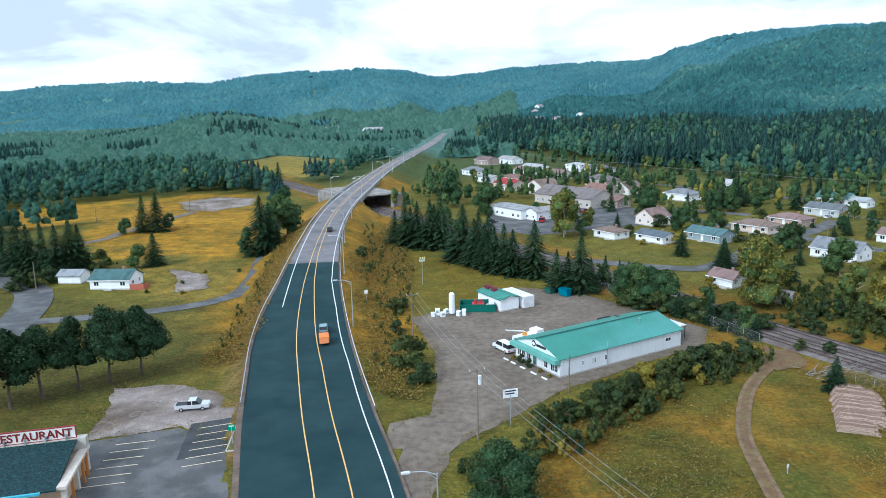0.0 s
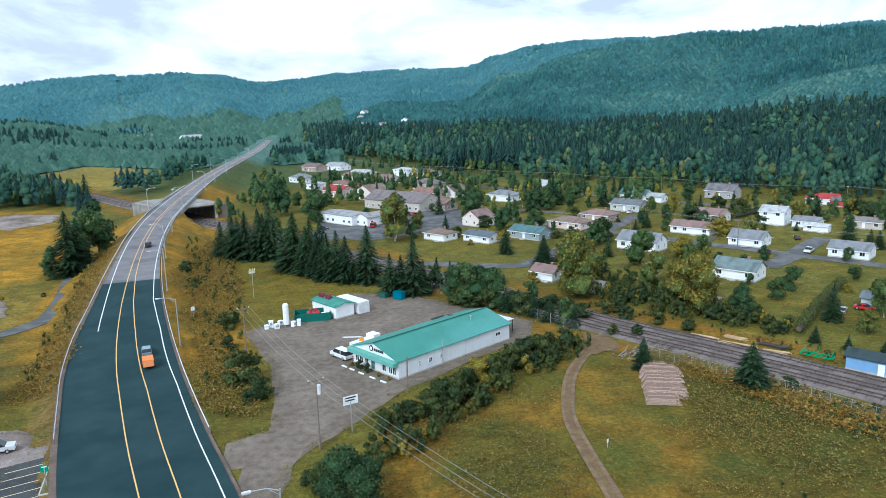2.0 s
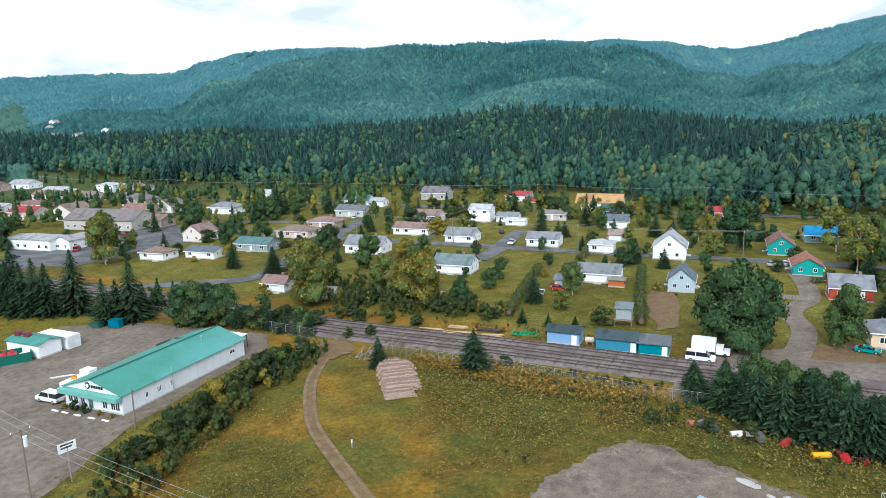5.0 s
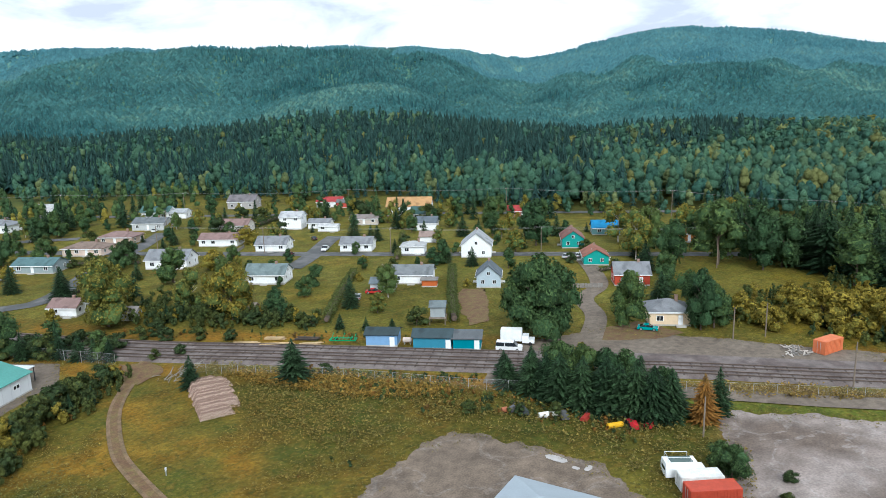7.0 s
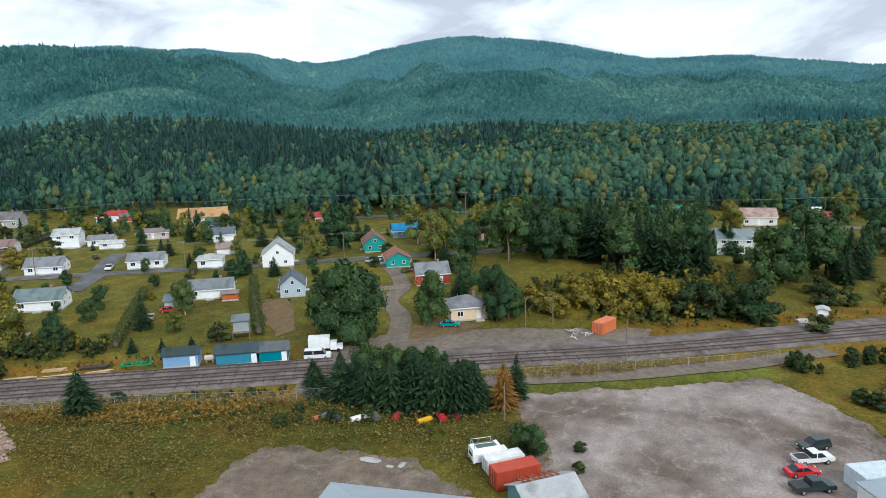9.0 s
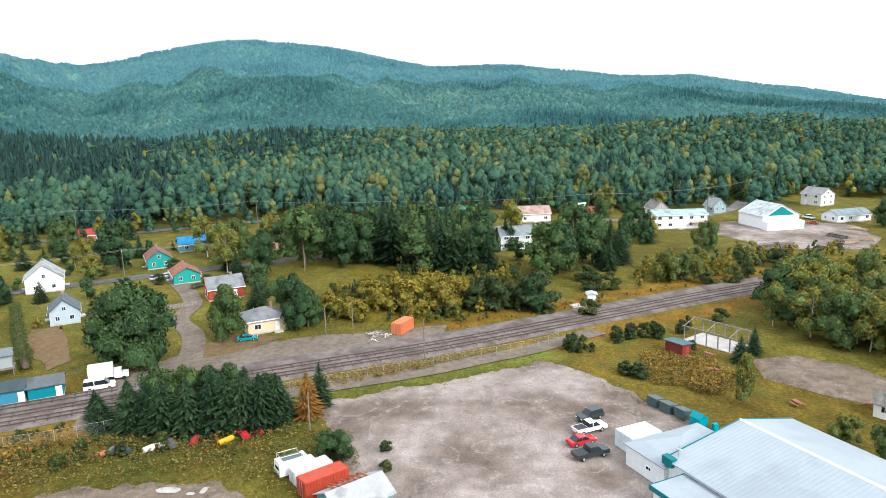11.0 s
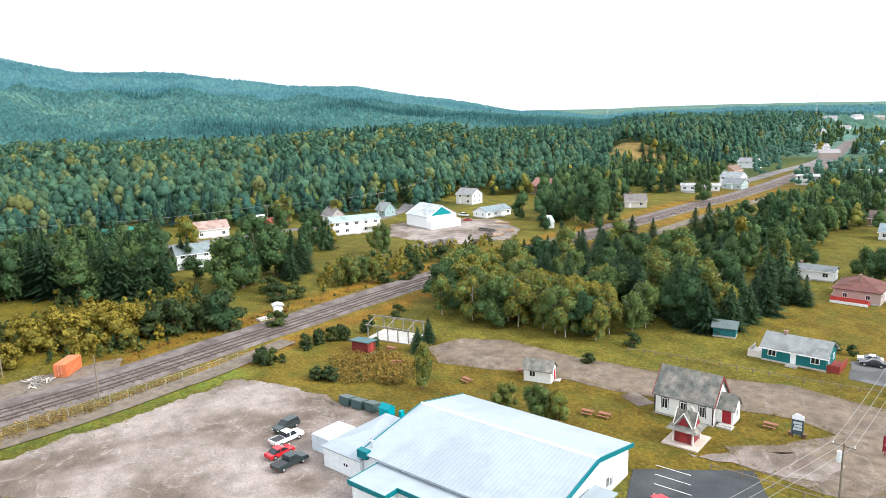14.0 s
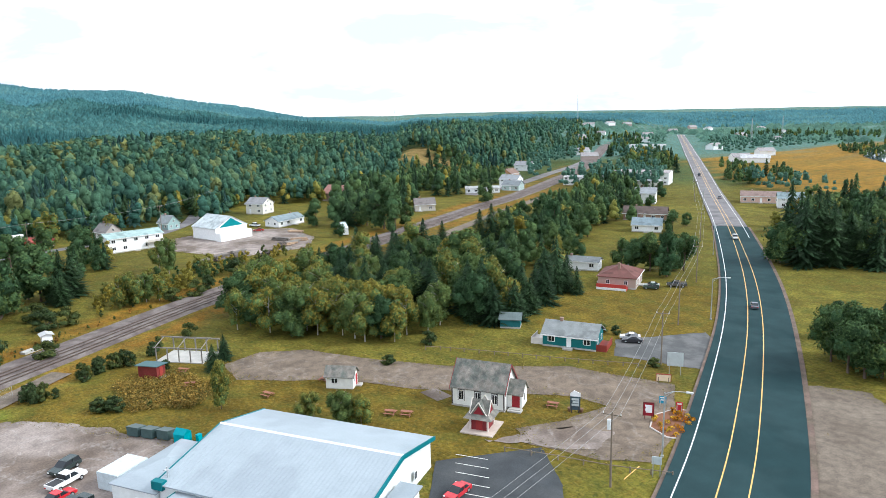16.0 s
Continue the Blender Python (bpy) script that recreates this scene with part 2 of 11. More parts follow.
def part(name, shape, mat, parent=None, label="", m=None, smooth=False):
    """Links a Shape, or a mesh that other parts share, as one object under its thing."""
    ob = new(name, shape if isinstance(shape, bpy.types.Mesh) else shape.mesh(name, mat, smooth))
    ob.parent = parent
    if m is not None:
        ob.matrix_basis = m
    return tagged(ob, label=label)


def thing(name, label, category, x=0.0, y=0.0, z=0.0, rot=0.0, group=""):
    ob = new(name)
    ob.empty_display_size = 0.5
    ob.matrix_basis = pose(x, y, z, 0, 0, rot)
    return tagged(ob, label=label, category=category, group=group)


def structure(name, shape, mat, label, category):
    return tagged(part(name, shape, mat, None, label), category=category, kind="structure")


def big_mesh(name, verts, faces, mat, tint=None, shading=None):
    """A mesh from arrays; faces are all triangles or all quads."""
    me = bpy.data.meshes.new(name)
    k = faces.shape[1]
    me.vertices.add(len(verts))
    me.vertices.foreach_set("co", np.ascontiguousarray(verts, np.float32).ravel())
    me.loops.add(faces.size)
    me.loops.foreach_set("vertex_index", np.ascontiguousarray(faces, np.int32).ravel())
    me.polygons.add(len(faces))
    me.polygons.foreach_set("loop_start", np.arange(0, faces.size, k, dtype=np.int32))
    me.update(calc_edges=True)
    me.materials.append(mat)
    if tint is not None:
        me.polygons.foreach_set("use_smooth", [True] * len(me.polygons))
        me.attributes.new("tint", "FLOAT", "POINT").data.foreach_set("value", np.ascontiguousarray(tint, np.float32))
    if shading is not None:
        me.normals_split_custom_set_from_vertices(np.ascontiguousarray(shading, np.float32))
    return me


# ---- the lie of the land ----
ROAD = np.array([  # centre x, y, height, half width
    (640, -1000, 0.4, 5.6), (481, -767, 0.4, 5.6), (397, -643, 0.4, 5.8), (286, -480, 0.4, 5.7), (205, -360, 0.4, 5.8),
    (166.6, -304, 0.4, 6.2), (139.3, -264, 0.4, 6.4), (113.6, -224.7, 0.4, 6.9), (87.8, -183.6, 0.4, 7.3), (66.9, -146.7, 0.4, 7.6),
])
ROAD = np.vstack([ROAD, [
    (46.8, -106.8, 0.4, 8.3), (34.2, -79.8, 0.4, 8.5), (19, -42, 0.4, 8.8), (4, 5, 0.4, 9.3), (-7.5, 43, 0.4, 9.7),
    (-15.4, 76.9, 0.4, 9.8), (-21, 98.6, 0.5, 9.7), (-25.7, 118.9, 0.8, 9.5), (-28.6, 132.7, 1.5, 9.3), (-31.2, 148.9, 2.6, 8.6),
    (-33.6, 169.1, 4.0, 7.4), (-36.5, 194.9, 5.0, 6.6), (-38.8, 220.8, 6.0, 6.0), (-40.7, 250.5, 6.8, 5.9),
]])
ROAD = np.vstack([ROAD, [
    (-41.9, 292.7, 7.3, 5.9), (-40.9, 356.9, 7.3, 5.9), (-37.7, 464.8, 6.5, 5.8), (-30.9, 581.8, 5.5, 5.8), (-16.5, 771.6, 4.0, 5.8),
    (-5, 980, 2.0, 5.8), (10, 1300, 1.0, 5.8),
]])
RAIL = np.array([(-160, 560), (-62, 380), (-20, 305), (41.5, 187), (54.5, 158), (66.8, 131), (82, 104), (101.5, 67.8), (117.8, 38.9), (132.2, 10), (152, -24), (178.5, -69.5), (211, -138),
                 (224, -165), (238, -196), (254, -230), (275, -279), (318, -360), (385, -470), (600, -770)], float)


def spline(points, step):
    """A smooth line through the points, cut about every step metres."""
    p = np.vstack([2 * points[0] - points[1], points, 2 * points[-1] - points[-2]])
    out = []
    for a, b, c, d in zip(p, p[1:], p[2:], p[3:]):
        k = max(1, int(np.hypot(*(c - b)[:2]) / step))
        for s in np.arange(k) / k:
            out.append(0.5 * (2 * b + (c - a) * s + (2 * a - 5 * b + 4 * c - d) * s**2 + (3 * b - a - 3 * c + d) * s**3))
    return np.array(out + [points[-1]])


ROAD_LINE, RAIL_LINE = spline(ROAD, 6.0), spline(RAIL, 5.0)
ROAD_COARSE = spline(ROAD, 12.0)


def nearest(line, x, y):
    """For arrays of places: the distance to a line, and the line's own row there."""
    x, y = np.atleast_1d(x).astype(float), np.atleast_1d(y).astype(float)
    best, row = np.full(x.shape, 1e9), np.zeros((*x.shape, line.shape[1]))
    if x.size <= 64:
        a, d = line[:-1], np.diff(line, axis=0)
        for i in range(x.size):
            s = np.clip(((x.flat[i] - a[:, 0]) * d[:, 0] + (y.flat[i] - a[:, 1]) * d[:, 1]) / (d[:, 0] ** 2 + d[:, 1] ** 2), 0, 1)
            far = np.hypot(x.flat[i] - a[:, 0] - s * d[:, 0], y.flat[i] - a[:, 1] - s * d[:, 1])
            k = int(np.argmin(far))
            best.flat[i] = far[k]
            row.reshape(-1, line.shape[1])[i] = a[k] + s[k] * d[k]
        return best, row
    for a, b in zip(line, line[1:]):
        d = (b - a)[:2]
        s = np.clip(((x - a[0]) * d[0] + (y - a[1]) * d[1]) / (d @ d), 0, 1)
        far = np.hypot(x - a[0] - s * d[0], y - a[1] - s * d[1])
        near = far < best
        best = np.where(near, far, best)
        row[near] = (a + s[..., None] * (b - a))[near]
    return best, row


# Edge of the wooded bench and the skyline behind, by bearing (degrees clockwise from +y).
EDGE_AZ = [-60, -35, -6, 0, 5, 15, 27, 33, 50, 60, 67, 78, 85, 103, 112, 119, 125, 131, 135, 138, 142, 147, 165, 200]
EDGE_R = [2600, 2600, 1900, 1250, 760, 530, 490, 455, 395, 318, 345, 335, 365, 345, 372, 395, 440, 490, 570, 700, 1000, 1700, 2600, 2600]
SKY_AZ = [-60, -31, -27.6, -21.7, -17.7, -15.2, -10.5, -6.1, -2.5, 0.2, 5.6, 10, 16.3, 18.7, 22.2, 26, 32, 40, 50.4, 54.6, 58.4, 60.3, 65.6, 68.3, 71.9, 76.3, 84.4, 91.9, 98.8, 104.7, 112.1, 117.9, 125, 131, 140, 150, 160, 200]
SKY_EL = [1.4, 1.6, 2.0, 2.2, 2.0, 2.5, 2.9, 3.3, 3.0, 2.4, 3.0, 3.2, 3.3, 4.3, 5.0, 5.2, 5.3, 5.4, 5.2, 4.6, 3.85, 4.0, 5.1, 5.6, 5.6, 5.2, 3.5, 3.4, 2.4, 2.1, 0.8, -0.3, -0.7, -0.6, -0.9, -0.7, -1.0, 0.5]
SKY_R = [3600, 3600, 3500, 3400, 3300, 2900, 2700, 2600, 2600, 2900, 2900, 2700, 2300, 1900, 1700, 1600, 1500, 1500, 1550, 1700, 2300, 2400, 2300, 2200, 2200, 2300, 2000, 1900, 1900, 1900, 1900, 2000, 1900, 1700, 2400, 2600, 2800, 3000]


SPURS = ((73, 1250, 10, 260, 88), (92, 1150, 8, 240, 56), (46, 1050, 9, 300, 70), (-17, 1200, 5.5, 280, 34), (103, 1250, 7, 260, 40))  # bearing, distance, widths, height


def land(x, y):
    """The ground's height for arrays of places."""
    x, y = np.atleast_1d(x).astype(float), np.atleast_1d(y).astype(float)
    r, az = np.hypot(x, y), np.degrees(np.arctan2(x, y))
    az = np.where(az < -80, az + 360, az)
    edge, el, top = np.interp(az, EDGE_AZ, EDGE_R), np.interp(az, SKY_AZ, SKY_EL), np.interp(az, SKY_AZ, SKY_R)
    wave = np.sin(x / 61 + 1.3) * np.cos(y / 47) + 0.6 * np.sin(x / 29 - y / 37)
    rise = np.clip((r - edge) / np.interp(az, [114, 124, 126, 131.5, 134, 142], [230, 130, 92, 92, 130, 230]), 0, 1)
    bench = (np.interp(az, [100, 117, 121, 124.5, 126.8, 134, 140, 150], [13, 19, 18, 12, 20, 23, 17, 9]) + 2.5 * wave) * rise * rise * (3 - 2 * rise)
    foot = np.minimum(edge + 330, top * 0.55)
    u = np.clip((r - foot) / (top - foot), 0, 1.0)
    peak = 34 + top * np.tan(np.radians(el)) - 13 * (edge < 2000)
    rough = np.sin(az * 0.55 + r / 260) * np.sin(r / 170 + az * 0.21) * 0.5 + np.sin(az * 1.3 - r / 140) * 0.28
    hill = np.maximum(peak, 0) * (u**1.25 + 0.11 * rough * np.sin(math.pi * u) ** 1.0)
    hill = np.where(r > top, np.maximum(peak, 0) * np.exp(-(((r - top) / 900) ** 2)), hill)
    for a, d, wa, wd, h in SPURS:
        hill = np.maximum(hill, h * np.exp(-(((az - a) / wa) ** 2) - ((r - d) / wd) ** 2))
    z = bench + np.maximum(hill, 0)
    close = (x > -260) & (x < 660) & (y > -1010) & (y < 1310)
    if not close.any():
        return z
    far, row = np.full(x.shape, 1e9), np.zeros((*x.shape, 4))
    far[close], row[close] = nearest(ROAD_COARSE, x[close], y[close])
    bank = row[..., 2] - 0.35 - np.maximum(0, far - row[..., 3] - 1.2) / 2.1
    cut = np.hypot(x + 41.9, y - 340) < 80
    if cut.any():
        track = np.full(x.shape, 1e9)
        track[cut] = nearest(RAIL_LINE, x[cut], y[cut])[0]
        bank = np.where(cut & (track < 13.5), -1, bank)
    return np.maximum(z, bank)


def ground_z(x, y):
    return float(land([x], [y])[0])



# ---- ground sheet ----
def cuts(low, high, step, reach):
    """Places along one axis: even between low and high, wider and wider to the reach."""
    mid, out = np.arange(low, high + step, step), []
    d, p = step, 0.0
    while p < reach:
        d *= 1.085
        p += min(d, 110)
        out.append(p)
    return np.concatenate([low - np.array(out[::-1]), mid, mid[-1] + np.array(out)])


GX, GY = cuts(-190, 310, 3.0, 4300), cuts(-260, 420, 3.0, 4300)
gx, gy = np.meshgrid(GX, GY)
gz = np.array([land(a, b) for a, b in zip(gx, gy)])
rng = np.random.default_rng(5)


def soft_noise(x, y, size, seed):
    """Smooth value noise, 0 to 1."""
    g = np.random.default_rng(seed).random((64, 64))
    u, v = x / size, y / size
    i, j = np.floor(u).astype(int), np.floor(v).astype(int)
    s, t = u - i, v - j
    s, t = s * s * (3 - 2 * s), t * t * (3 - 2 * t)
    at = lambda a, b: g[a % 64, b % 64]
    return (at(i, j) * (1 - s) + at(i + 1, j) * s) * (1 - t) + (at(i, j + 1) * (1 - s) + at(i + 1, j + 1) * s) * t


def inside(poly, x, y, soft=4.0):
    """How far inside an outline places are, 0 to 1, with a soft uneven edge."""
    p = np.array(poly, float)
    hit, far = np.zeros(x.shape, bool), np.full(x.shape, 1e9)
    for a, b in zip(p, np.roll(p, -1, 0)):
        hit ^= ((a[1] > y) != (b[1] > y)) & (x < (b[0] - a[0]) * (y - a[1]) / (b[1] - a[1] + 1e-9) + a[0])
        d = b - a
        s = np.clip(((x - a[0]) * d[0] + (y - a[1]) * d[1]) / (d @ d), 0, 1)
        far = np.minimum(far, np.hypot(x - a[0] - s * d[0], y - a[1] - s * d[1]))
    far = np.where(hit, far, -far) + (soft_noise(x, y, 7, 3) - 0.5) * soft * 2
    return np.clip(far / soft + 0.5, 0, 1)


OLIVE, LUSH, STRAW = (0.125, 0.112, 0.032), (0.085, 0.1, 0.028), (0.235, 0.18, 0.055)
cover = np.empty((*gx.shape, 3))
n1, n2, n3 = soft_noise(gx, gy, 23, 1), soft_noise(gx, gy, 9, 2), soft_noise(gx, gy, 60, 4)
cover[:] = np.array(OLIVE)
cover = cover * (0.75 + 0.5 * n1[..., None]) + np.array(LUSH) * (n2 * 0.45)[..., None]


def lay(weight, colour, streak=0.35):
    """Blend a cover, or painted haze or shade, over the sheet."""
    w = np.clip(weight * (1 - streak + streak * 2 * n2), 0, 1)[..., None]
    cover[:] = cover * (1 - w) + np.array(colour) * (0.8 + 0.4 * n1[..., None]) * w


close = (gx > -220) & (gx < 660) & (gy > -1000) & (gy < 800)
away, beside, rail_away = np.full(gx.shape, 1e9), np.zeros((*gx.shape, 4)), np.full(gx.shape, 1e9)
away[close], beside[close] = nearest(ROAD_COARSE, gx[close], gy[close])
rail_away[close] = nearest(RAIL_LINE, gx[close], gy[close])[0]
G_RING = np.hypot(gx, gy)
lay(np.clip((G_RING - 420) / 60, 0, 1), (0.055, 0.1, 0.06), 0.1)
# Haze put into the ground's colour: bluer past 640 m.
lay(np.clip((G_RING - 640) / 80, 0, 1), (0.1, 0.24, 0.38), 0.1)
g_edge = np.interp(np.degrees(np.arctan2(gx, gy)), EDGE_AZ, EDGE_R)
# Shade under the trees at the forest edge, painted as darker ground.
lay(np.clip((G_RING - g_edge + 45) / 30, 0, 1) * (gy > -140) * (G_RING < 1000), (0.06, 0.075, 0.028), 0.2)
# Hill ground takes the painted haze of its forest, bluest past 1500 m.
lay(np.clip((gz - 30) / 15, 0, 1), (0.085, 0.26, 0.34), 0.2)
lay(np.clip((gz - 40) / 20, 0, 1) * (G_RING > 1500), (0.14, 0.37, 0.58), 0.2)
lay(inside([(62, 206), (92, 140), (116, 96), (150, 62), (232, 60), (280, 150), (200, 300), (120, 380), (40, 330)], gx, gy, 8), (0.125, 0.125, 0.032), 0.5)
lay(inside([(-153, 295), (-162, 368), (-144, 401), (-106, 394), (-76, 284), (-65, 221), (-82, 219), (-112, 231)], gx, gy, 9), (0.42, 0.235, 0.03), 0.5)
lay(inside([(-221, 347), (-174, 382), (-137, 316), (-183, 285)], gx, gy, 9), (0.42, 0.24, 0.03), 0.5)
lay(inside([(-195, 630), (-160, 720), (-85, 640), (-78, 520), (-115, 470)], gx, gy, 12), (0.3, 0.235, 0.075))
lay(inside([(-95, 204), (-60, 217), (-43, 131), (-45, 114), (-54, 117), (-70, 160)], gx, gy, 6), STRAW, 0.6)
lay(inside([(8, 78), (26, 108), (58, 120), (52, 107), (43, 94), (38, 70), (20, 60)], gx, gy, 4), (0.22, 0.125, 0.024), 0.7)
lay(inside([(40, 66), (44, 92), (52, 107), (62, 121), (72, 108), (58, 92), (52, 62)], gx, gy, 4), LUSH)
lay(inside([(41, 77), (60, 92), (69, 97), (89, 63), (85, 53), (73, 56), (54, 59)], gx, gy, 5), (0.13, 0.108, 0.03), 0.8)
lay(inside([(-23, 250), (-12, 229), (11, 197), (24, 173), (8, 157), (-9, 160), (-16, 183)], gx, gy, 4), (0.17, 0.135, 0.03))
lay(inside([(127, -12), (140, -43), (114, -62), (60, -110), (48, -80), (60, -60), (95, -34)], gx, gy, 5), (0.145, 0.108, 0.026))
lay(inside([(103, -114), (114, -140), (93, -175), (66, -140), (62, -112), (81, -100)], gx, gy, 4), (0.15, 0.114, 0.028))
lay(inside([(178, 44), (207, 32), (183, -7), (155, -13), (142, 6), (144, 31)], gx, gy, 6), (0.16, 0.13, 0.02), 0.8)
lay(inside([(347, -581), (330, -925), (150, -800), (129, -392), (185, -400), (253, -449)], gx, gy, 20), (0.3, 0.17, 0.04))
lay(np.clip(1.6 - np.abs(rail_away - 10.5) / 3, 0, 1) * (G_RING < 600), (0.24, 0.13, 0.03), 0.7)
verge = nearest(spline(np.array([(99, 40), (107.0, 25.5), (111.2, 16.5), (115.6, 7.5), (121.2, -2), (126.5, -10)], float), 3.0), gx[close], gy[close])[0]
strip = np.zeros(gx.shape)
strip[close] = np.clip(2.0 - verge / 1.6, 0, 1)
lay(strip, (0.13, 0.185, 0.045), 0.3)
slope = np.clip((beside[..., 2] - 0.9) / 0.6, 0, 1) * np.clip((beside[..., 3] + 17 - away) / 3, 0, 1) * (beside[..., 1] < 420)
lay(slope, (0.33, 0.185, 0.03), 0.6)
lay(np.clip((beside[..., 3] + 4.5 - away) / 2, 0, 1) * (beside[..., 1] > 90) * (beside[..., 1] < 600) * (gx < beside[..., 0]), (0.26, 0.17, 0.12), 0.4)

patchy = soft_noise(gx, gy, 13, 61) * 0.6 + soft_noise(gx, gy, 5, 62) * 0.4
near_field = inside([(6, 78), (26, 110), (60, 124), (72, 110), (92, 68), (90, 30), (60, 40), (30, 56)], gx, gy, 4)
lay(near_field * 0.6, (0.15, 0.105, 0.028), 0.3)
lay(near_field * np.clip((patchy - 0.5) * 6, 0, 0.75), (0.08, 0.088, 0.024), 0.3)
lay(near_field * np.clip((0.44 - patchy) * 6, 0, 0.8), (0.24, 0.135, 0.026), 0.3)
lay(inside([(-140, 190), (-60, 165), (-46, 130), (-40, 60), (-120, 40), (-180, 120)], gx, gy, 8), (0.095, 0.092, 0.032), 0.4)
lawns = inside([(62, 206), (92, 140), (116, 96), (150, 62), (232, 60), (280, 150), (200, 300), (120, 380), (40, 330)], gx, gy, 8)
lay(inside([(62, 100), (70, 112), (78, 96), (90, 66), (93, 46), (97, 30), (92, 20), (82, 14), (72, 18), (78, 30), (79, 44), (74, 58), (62, 60), (58, 80)], gx, gy, 4) * (0.3 + 0.4 * n2), (0.075, 0.09, 0.025), 0.4)
lay(inside([(101, 25), (99, 17), (93, 16), (94, 23)], gx, gy, 2.5), (0.3, 0.17, 0.12), 0.3)
lay(lawns * np.clip((patchy - 0.46) * 5, 0, 0.7), (0.165, 0.16, 0.055), 0.3)
lay(lawns * np.clip((0.4 - patchy) * 5, 0, 0.6), (0.22, 0.165, 0.045), 0.3)
g_az = np.degrees(np.arctan2(gx, gy))
lay(((g_az > 125.8) & (g_az < 131.4) & (np.abs(G_RING - np.interp(g_az, [126, 131.2], [530, 498])) < 22 + (n2 - 0.5) * 16)).astype(float), (0.34, 0.24, 0.16), 0.2)
cover *= np.array((0.84, 0.78, 0.45))
ny, nx = gx.shape
index = np.arange(nx * ny).reshape(ny, nx)
quads = np.stack([index[:-1, :-1], index[:-1, 1:], index[1:, 1:], index[1:, :-1]], -1).reshape(-1, 4)
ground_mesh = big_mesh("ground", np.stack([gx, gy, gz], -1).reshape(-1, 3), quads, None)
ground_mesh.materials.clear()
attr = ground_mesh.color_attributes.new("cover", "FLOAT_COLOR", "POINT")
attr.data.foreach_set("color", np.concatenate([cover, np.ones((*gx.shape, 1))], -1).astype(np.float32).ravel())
EARTH = material("meadow_lawn_and_haze", (1, 1, 1), 0.95, 0.34, 0.22, 1.3, space="World", spec=0.1)
en, elk = EARTH.node_tree.nodes, EARTH.node_tree.links
e_attr = en.new("ShaderNodeAttribute")
e_attr.attribute_name = "cover"
for node in [k for k in en if k.bl_idname == "ShaderNodeRGB"]:
    for lk in list(node.outputs[0].links):
        elk.new(e_attr.outputs["Color"], lk.to_socket)
    en.remove(node)
base_in = en["Principled BSDF"].inputs["Base Color"]
e_out = base_in.links[0].from_socket
for size, low, high, colour, share in ((0.16, 0.5, 0.64, (0.07, 0.09, 0.016), 0.5), (0.5, 0.53, 0.66, (0.2, 0.105, 0.02), 0.3), (1.5, 0.52, 0.66, (0.27, 0.2, 0.05), 0.38), (0.9, 0.54, 0.64, (0.04, 0.055, 0.014), 0.5), (2.8, 0.54, 0.66, (0.035, 0.045, 0.014), 0.6)):
    e_n, e_span, e_mix = en.new("ShaderNodeTexNoise"), en.new("ShaderNodeMapRange"), en.new("ShaderNodeMixRGB")
    e_n.inputs["Scale"].default_value, e_n.inputs["Detail"].default_value, e_n.inputs["Roughness"].default_value = size, 5, 0.6
    e_span.inputs[1].default_value, e_span.inputs[2].default_value, e_span.inputs[4].default_value = low, high, share
    elk.new(en.new("ShaderNodeNewGeometry").outputs["Position"], e_n.inputs["Vector"])
    elk.new(e_n.outputs[0], e_span.inputs[0])
    elk.new(e_span.outputs[0], e_mix.inputs[0])
    elk.new(e_out, e_mix.inputs[1])
    e_mix.inputs[2].default_value = (*colour, 1)
    e_out = e_mix.outputs[0]
elk.new(e_out, base_in)
e_fine, e_bump = en.new("ShaderNodeTexNoise"), en.new("ShaderNodeBump")
e_fine.inputs["Scale"].default_value, e_fine.inputs["Detail"].default_value = 1.6, 6
e_bump.inputs["Strength"].default_value, e_bump.inputs["Distance"].default_value = 0.7, 0.5
elk.new(en.new("ShaderNodeNewGeometry").outputs["Position"], e_fine.inputs["Vector"])
elk.new(e_fine.outputs[0], e_bump.inputs["Height"])
elk.new(e_bump.outputs[0], en["Principled BSDF"].inputs["Normal"])
ground_mesh.materials.append(EARTH)
ground_mesh.polygons.foreach_set("use_smooth", [True] * len(ground_mesh.polygons))
tagged(new("ground", ground_mesh), "rolling ground of golden meadow, olive lawn and wooded slopes, tinted with painted haze far off", "ground", kind="structure")


# ---- road ----
def normals(line):
    d = np.gradient(line[:, :2], axis=0)
    d /= np.hypot(d[:, 0], d[:, 1])[:, None]
    return np.stack([d[:, 1], -d[:, 0]], 1)


def ribbon(line, left, right, lift, thick=0.0):
    """A strip along a line (x, y, z), between two offsets to its right side; numbers or arrays."""
    n = normals(line)
    left, right = np.broadcast_to(left, len(line)), np.broadcast_to(right, len(line))
    a, b = line[:, :2] + n * left[:, None], line[:, :2] + n * right[:, None]
    s, k = Shape(), len(line)
    if thick:
        rows = [[(*p, z + lift + d) for p, z in zip(e, line[:, 2])] for e, d in ((a, -thick), (a, 0), (b, 0), (b, -thick))]
        return s.add(sum(rows, []), [(j * k + i, j * k + k + i, j * k + k + i + 1, j * k + i + 1) for j in range(3) for i in range(k - 1)])
    s.add([(*p, z + lift) for p, z in zip(a, line[:, 2])] + [(*p, z + lift) for p, z in zip(b, line[:, 2])], [(i, k + i, k + i + 1, i + 1) for i in range(k - 1)])
    return s


